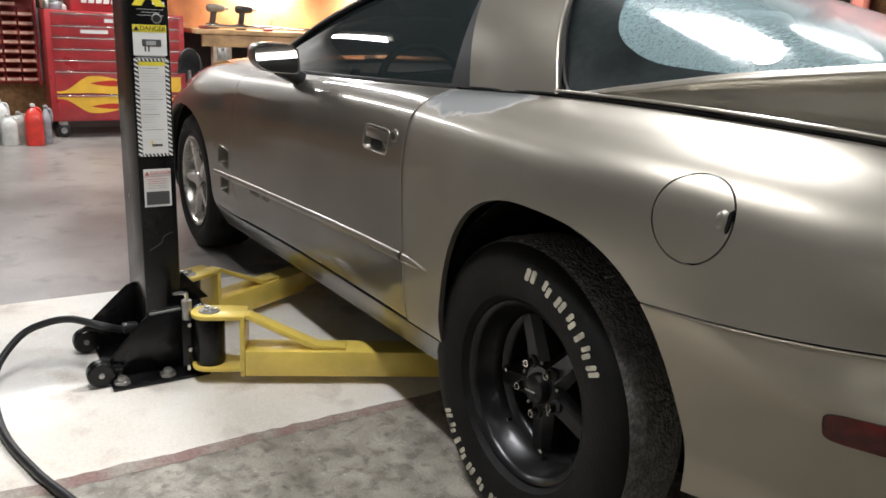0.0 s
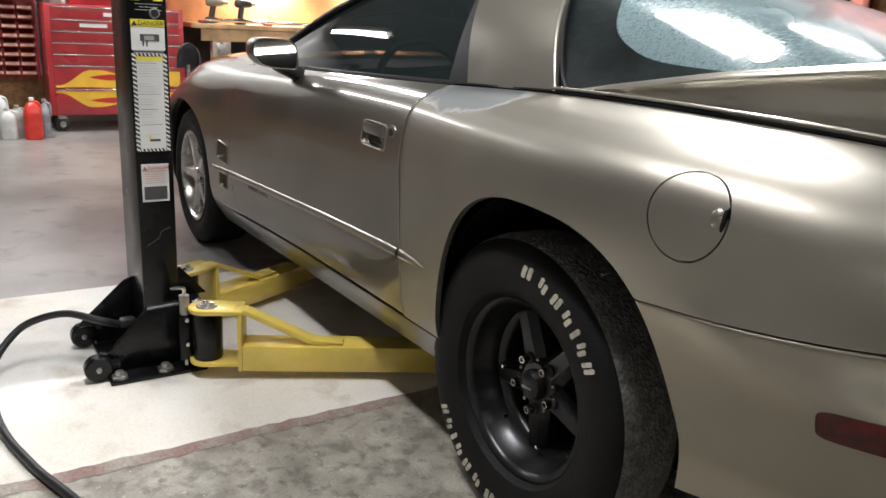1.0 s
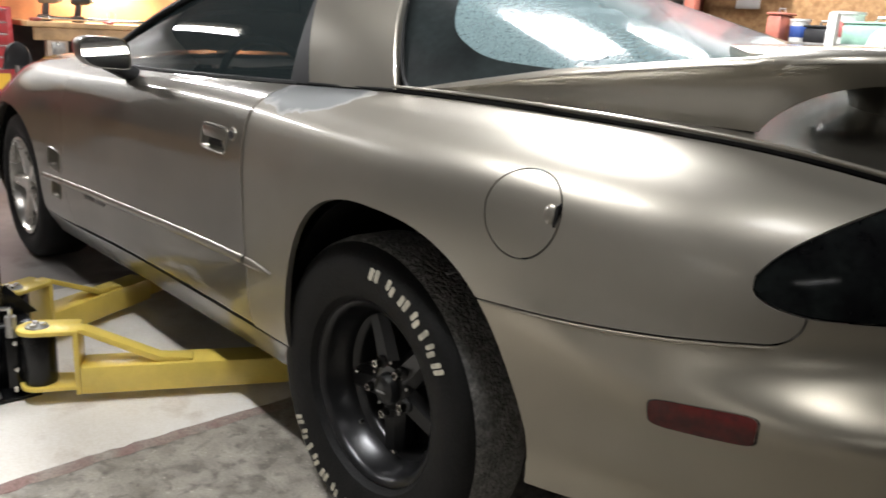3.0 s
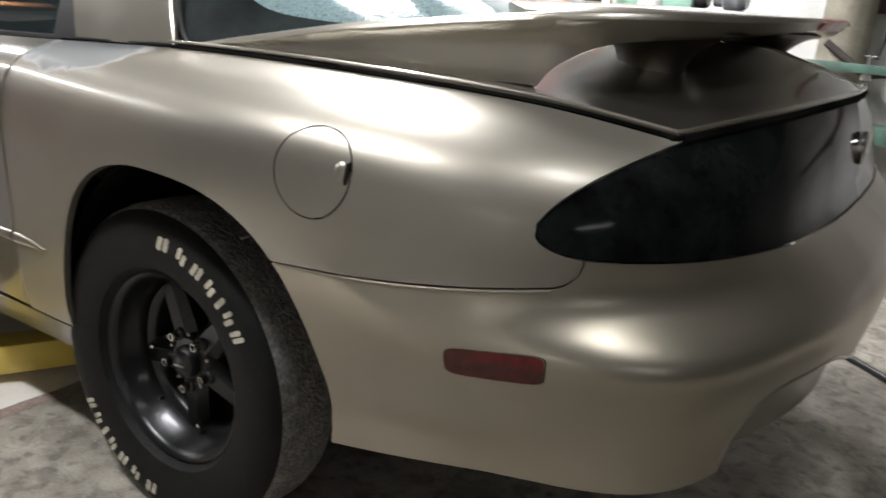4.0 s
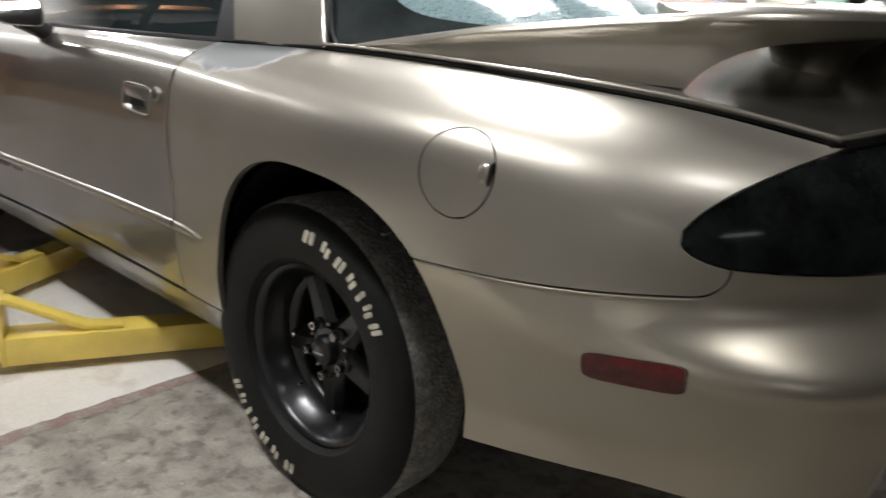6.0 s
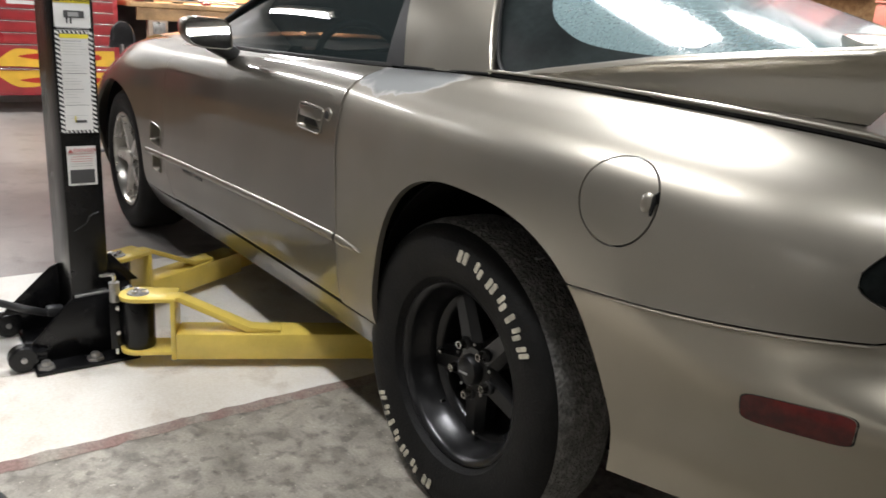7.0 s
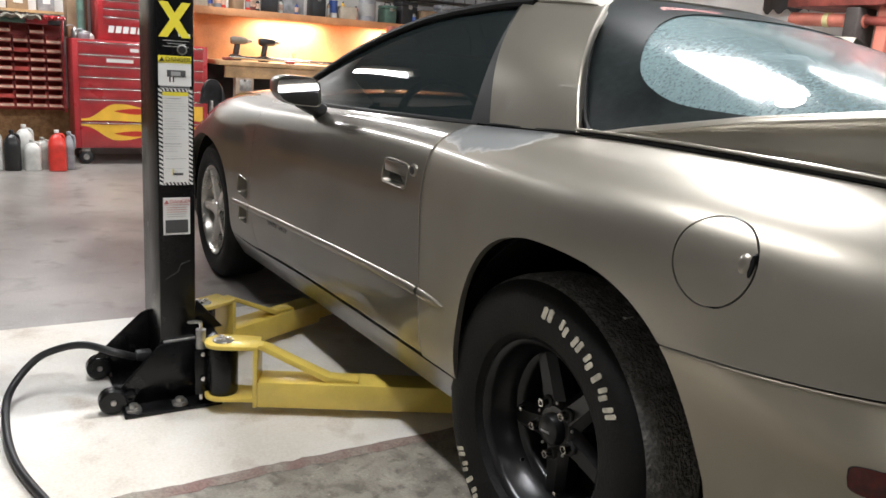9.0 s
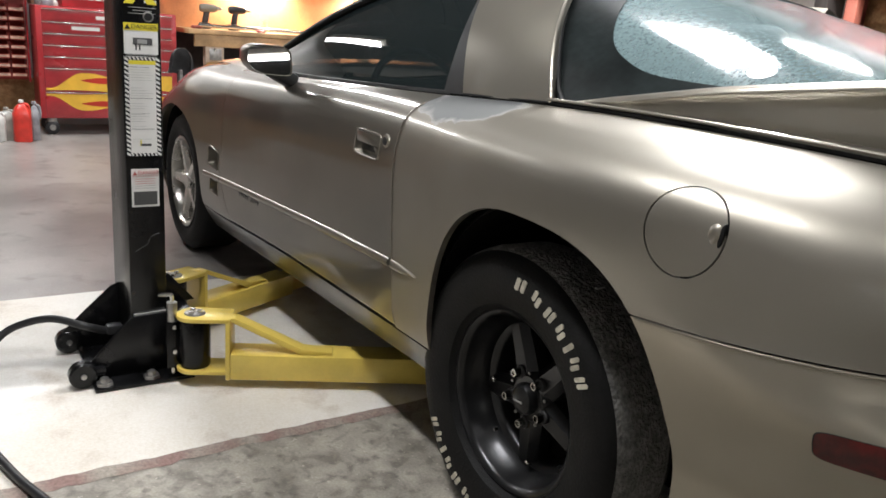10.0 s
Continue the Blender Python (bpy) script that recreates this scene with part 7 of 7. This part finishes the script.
for k, (x, w, h) in enumerate(((-0.62, 0.2, 0.46), (-0.83, 0.1, 0.2))):
    tagged(part("white_drum", lathe([(0.0001, 0.0), (w / 2, 0.0), (w / 2 + 0.006, 0.02), (w / 2, 0.04), (w / 2, h - 0.03), (w / 2 - 0.01, h), (0.0001, h)], 28, axis="z", center=(x, EY + 0.2, 0.0005)), JUG_WHITE if k == 0 else DARK_PLASTIC), "white plastic drum under the stand" if k == 0 else "dark canister under the stand", "drum")
structure("wall_beam", boxed(-3.5, -0.60, EY, EY + 0.10, 1.20, 1.30), BEAM, "dark rusty red steel beam on the wall", "beam")
structure("wall_ledge", boxed(-3.5, -0.62, EY, EY + 0.14, 1.302, 1.34), WALL_WHITE, "white sill above the beam", "ledge")
jack = thing("jack_stand", "red steel jack stand on the floor", "jack stand", (-1.25, EY + 0.62, 0))
JY = EY + 0.55
part("jack_body", boxed(-1.30, -1.205, JY - 0.06, JY + 0.06, 0.008, 0.33, 0.006), JACK_RED, jack)
part("jack_saddle", boxed(-1.32, -1.19, JY - 0.05, JY + 0.05, 0.332, 0.40, 0.012), SHELF_DARK, jack)
part("jack_base", boxed(-1.36, -1.13, JY - 0.11, JY + 0.11, 0.0, 0.008), JACK_RED, jack)
bottle = thing("bottle_jack", "orange bottle jack on the floor", "jack", (-0.83, EY + 0.72, 0))
BY = EY + 0.72
part("jack_body", lathe([(0.0001, 0.0), (0.075, 0.0), (0.075, 0.03), (0.052, 0.04), (0.052, 0.20), (0.04, 0.225), (0.0001, 0.225)], 24, axis="z", center=(-0.86, BY, 0.0005)), JACK_ORANGE, bottle)
part("ram", lathe([(0.0001, 0.22), (0.022, 0.22), (0.022, 0.27), (0.034, 0.28), (0.034, 0.30), (0.0001, 0.30)], 18, axis="z", center=(-0.86, BY, 0)), STEEL, bottle)
rng = random.Random(2)
for x, y, z, w, d, h, a in ((-1.02, 0.5, 0.0, 0.12, 0.25, 0.11, 8), (-1.13, 0.52, 0.0, 0.11, 0.25, 0.11, -6), (-1.06, 0.5, 0.111, 0.22, 0.11, 0.06, 12), (-1.45, 0.35, 0.0, 0.2, 0.2, 0.1, 20)):
    tagged(part("wood_block", boxed(-w / 2, w / 2, -d / 2, d / 2, 0.0005, h, 0.006, pose(x, EY + y, z, 0, 0, a)), BLOCK_WOOD), "weathered wooden block on the floor", "block", "wood blocks")
tagged(part("board", boxed(-0.03, 0.03, -0.006, 0.006, 0.0, 0.38, 0.003, pose(-0.995, EY + 0.62, 0.004, 12, 10, 0)), BLOCK_WOOD), "short grey board leaning on the stand", "board")

# side bench with strand-board back, seen past the wing
sb = thing("side_bench", "dark steel side bench along the wall", "bench", (1.2, EY + 0.3, 0))
part("top", boxed(0.0, 2.15, EY + 0.01, EY + 0.6, 1.10, 1.14, 0.004), SHELF_DARK, sb)
part("top_edge", boxed(0.0, 2.15, EY + 0.602, EY + 0.62, 1.105, 1.15, 0.003), STEEL, sb)
part("front", boxed(0.05, 2.1, EY + 0.50, EY + 0.54, 0.02, 1.099), RUST_RED, sb)
structure("side_backboard", boxed(0.75, 2.05, EY + 0.004, EY + 0.05, 1.142, 1.75), OSB, "tan strand board behind the side bench", "wall board")
structure("side_post", boxed(2.05, 2.17, EY, EY + 0.12, 1.142, CEILING), RUST_RED, "dark red steel wall post", "post")
for x, w, h, d, z, mat, lab in ((1.70, 0.18, 0.06, 0.012, 1.36, WHITE_LABEL, "white notice pinned to the strand board"),):
    tagged(part("notice", boxed(x - w / 2, x + w / 2, EY + 0.052, EY + 0.056, z, z + h + 0.05), mat), lab, "notice")
for x, w, h, mat, lab in ((1.28, 0.10, 0.17, SALMON, "red spray can box"), (1.15, 0.12, 0.15, JUG_WHITE, "white plastic tub"), (0.98, 0.2, 0.10, DARK_PLASTIC, "black tool case"), (0.86, 0.18, 0.20, JUG_WHITE, "white plastic tub"), (0.60, 0.5, 0.13, MINT, "mint green metal box"), (0.38, 0.2, 0.16, DARK_PLASTIC, "black engine part"), (0.15, 0.2, 0.2, JUG_GREY, "grey machine part")):
    t = thing("bench_item", lab + " standing on the side bench", "box", (x, EY + 0.35, 1.14), "things on the side bench")
    if "tub" in lab:
        part("tub_body", lathe([(0.0001, 0), (w * 0.44, 0), (w * 0.5, h * 0.9), (w * 0.53, h * 0.92), (w * 0.53, h), (0.0001, h)], 24, axis="z", center=(x, EY + 0.38, 1.1405)), mat, t)
        part("tub_wrap", lathe([(w * 0.465, h * 0.25), (w * 0.472, h * 0.26), (w * 0.492, h * 0.7), (w * 0.487, h * 0.71)], 24, axis="z", center=(x, EY + 0.38, 1.1405), caps=False), BLUE if x > 1 else RED_INK, t)
        continue
    if "part" in lab:
        part("housing", lathe([(0.0001, -w * 0.5), (h * 0.3, -w * 0.5), (h * 0.45, -w * 0.3), (h * 0.45, w * 0.1), (h * 0.3, w * 0.2), (h * 0.3, w * 0.45), (0.0001, w * 0.45)], 24, axis="x", center=(x, EY + 0.38, 1.1405 + h * 0.46)), mat, t)
        for k in range(4):
            part("stub", tube(bmesh.new(), curve([(x - w * 0.3 + k * w * 0.2, EY + 0.40, 1.14 + h * 0.5), (x - w * 0.32 + k * w * 0.22, EY + 0.44, 1.14 + h * 0.9), (x - w * 0.3 + k * w * 0.28, EY + 0.48, 1.14 + h * (0.7 + 0.1 * k))], 5), 0.014, 8), STEEL if k % 2 else mat, t)
        continue
    part("body", boxed(x - w / 2, x + w / 2, EY + 0.28, EY + 0.48, 1.1405, 1.14 + h, 0.02), mat, t)
    part("lid", boxed(x - w / 2 - 0.003, x + w / 2 + 0.003, EY + 0.277, EY + 0.483, 1.14 + h, 1.14 + h + 0.015, 0.006), mat, t)
    part("carry_grip", tube(bmesh.new(), [(x - w * 0.2, EY + 0.38, 1.155 + h), (x - w * 0.17, EY + 0.38, 1.18 + h), (x + w * 0.17, EY + 0.38, 1.18 + h), (x + w * 0.2, EY + 0.38, 1.155 + h)], 0.008, 8), STEEL, t)
sp = thing("steel_post", "thin white steel post beside the side bench", "post", (0.80, EY + 0.75, 0))
part("post_shaft", boxed(0.78, 0.83, EY + 0.68, EY + 0.73, 0, 1.32, 0.004), WALL_WHITE, sp)
tagged(part("white_tank", lathe([(0.0001, 0), (0.09, 0), (0.09, 1.1), (0.06, 1.2), (0.02, 1.24), (0.0001, 1.24)], 24, axis="z", center=(0.50, EY + 0.78, 0)), JUG_WHITE), "white gas cylinder beside the side bench", "cylinder")
# red cabinet and pipes high on the wall
rc = thing("red_machine", "red steel machine cabinet with salmon pipe", "machine", (2.3, EY + 0.3, 0))
part("cabinet_body", boxed(1.35, 2.62, EY + 0.02, EY + 0.5, 1.64, 2.2, 0.01), RUST_RED, rc)
part("pipe", tube(bmesh.new(), [(2.62, EY + 0.42, 1.565), (2.05, EY + 0.42, 1.545)], 0.045, 18), SALMON, rc)
part("pipe_band", lathe([(0.047, -0.02), (0.05, -0.02), (0.05, 0.02), (0.047, 0.02)], 20, axis="x", center=(2.33, EY + 0.42, 1.555)), YELLOW_HOSE, rc, "yellow band")
part("bracket", boxed(2.06, 2.16, EY + 0.3, EY + 0.5, 1.30, 1.63, 0.01), SHELF_DARK, rc)
part("pipe", tube(bmesh.new(), [(2.06, EY + 0.42, 1.55), (1.5, EY + 0.42, 1.53)], 0.03, 14), RUST_RED, rc)
part("stand_leg", boxed(1.9, 1.98, EY + 0.34, EY + 0.42, 1.14, 1.64, 0.004), SALMON, rc)
hj = thing("hanging_jacket", "black jacket hanging on the wall", "jacket", (3.0, EY + 0.1, 1.7))
P = [[(2.76 + 0.42 * k / 20, EY + 0.05 + 0.05 * math.sin(k * 1.1) ** 2 * (1 - t) + 0.05 * math.sin(math.pi * k / 20), 2.35 - 0.70 * t + 0.02 * math.sin(k)) for k in range(21)] for t in [j / 10 for j in range(11)]]
part("cloth", thicken(grid_mesh(np.array(P)), 0.01), BLACK_INK, hj)

# hoses and a chain hanging beside the column
for k, (x, dx, z0, r, mat, lab) in enumerate(((-0.735, 0.05, 0.95, 0.011, DARK_PLASTIC, "black rubber hose hanging on the wall"), (-0.80, -0.03, 0.90, 0.016, SHELF_DARK, "dark webbing strap hanging on the wall"), (-1.36, 0.02, 1.0, 0.008, DARK_PLASTIC, "black cable hanging on the wall"))):
    tagged(part("hanging_hose", tube(bmesh.new(), curve([(x, EY + 0.33, 2.999), (x + dx, EY + 0.34, 2.0), (x - dx * 0.4, EY + 0.33, 1.4), (x + dx * 0.8, EY + 0.34, z0)], 10), r, 10), mat), lab, "hose", "hanging hoses")
clampset = thing("pipe_clamp", "steel pipe clamp with screw on the brace", "clamp", (-0.66, EY + 0.36, 0.86))
part("clamp_jaw", boxed(-0.70, -0.64, EY + 0.33, EY + 0.40, 0.83, 0.90, 0.008), STEEL, clampset)
part("clamp_screw", tube(bmesh.new(), [(-0.67, EY + 0.37, 0.80), (-0.67, EY + 0.37, 0.97)], 0.008, 8), STEEL, clampset)
part("clamp_bar", tube(bmesh.new(), [(-0.70, EY + 0.37, 0.965), (-0.64, EY + 0.37, 0.965)], 0.005, 8), STEEL, clampset)
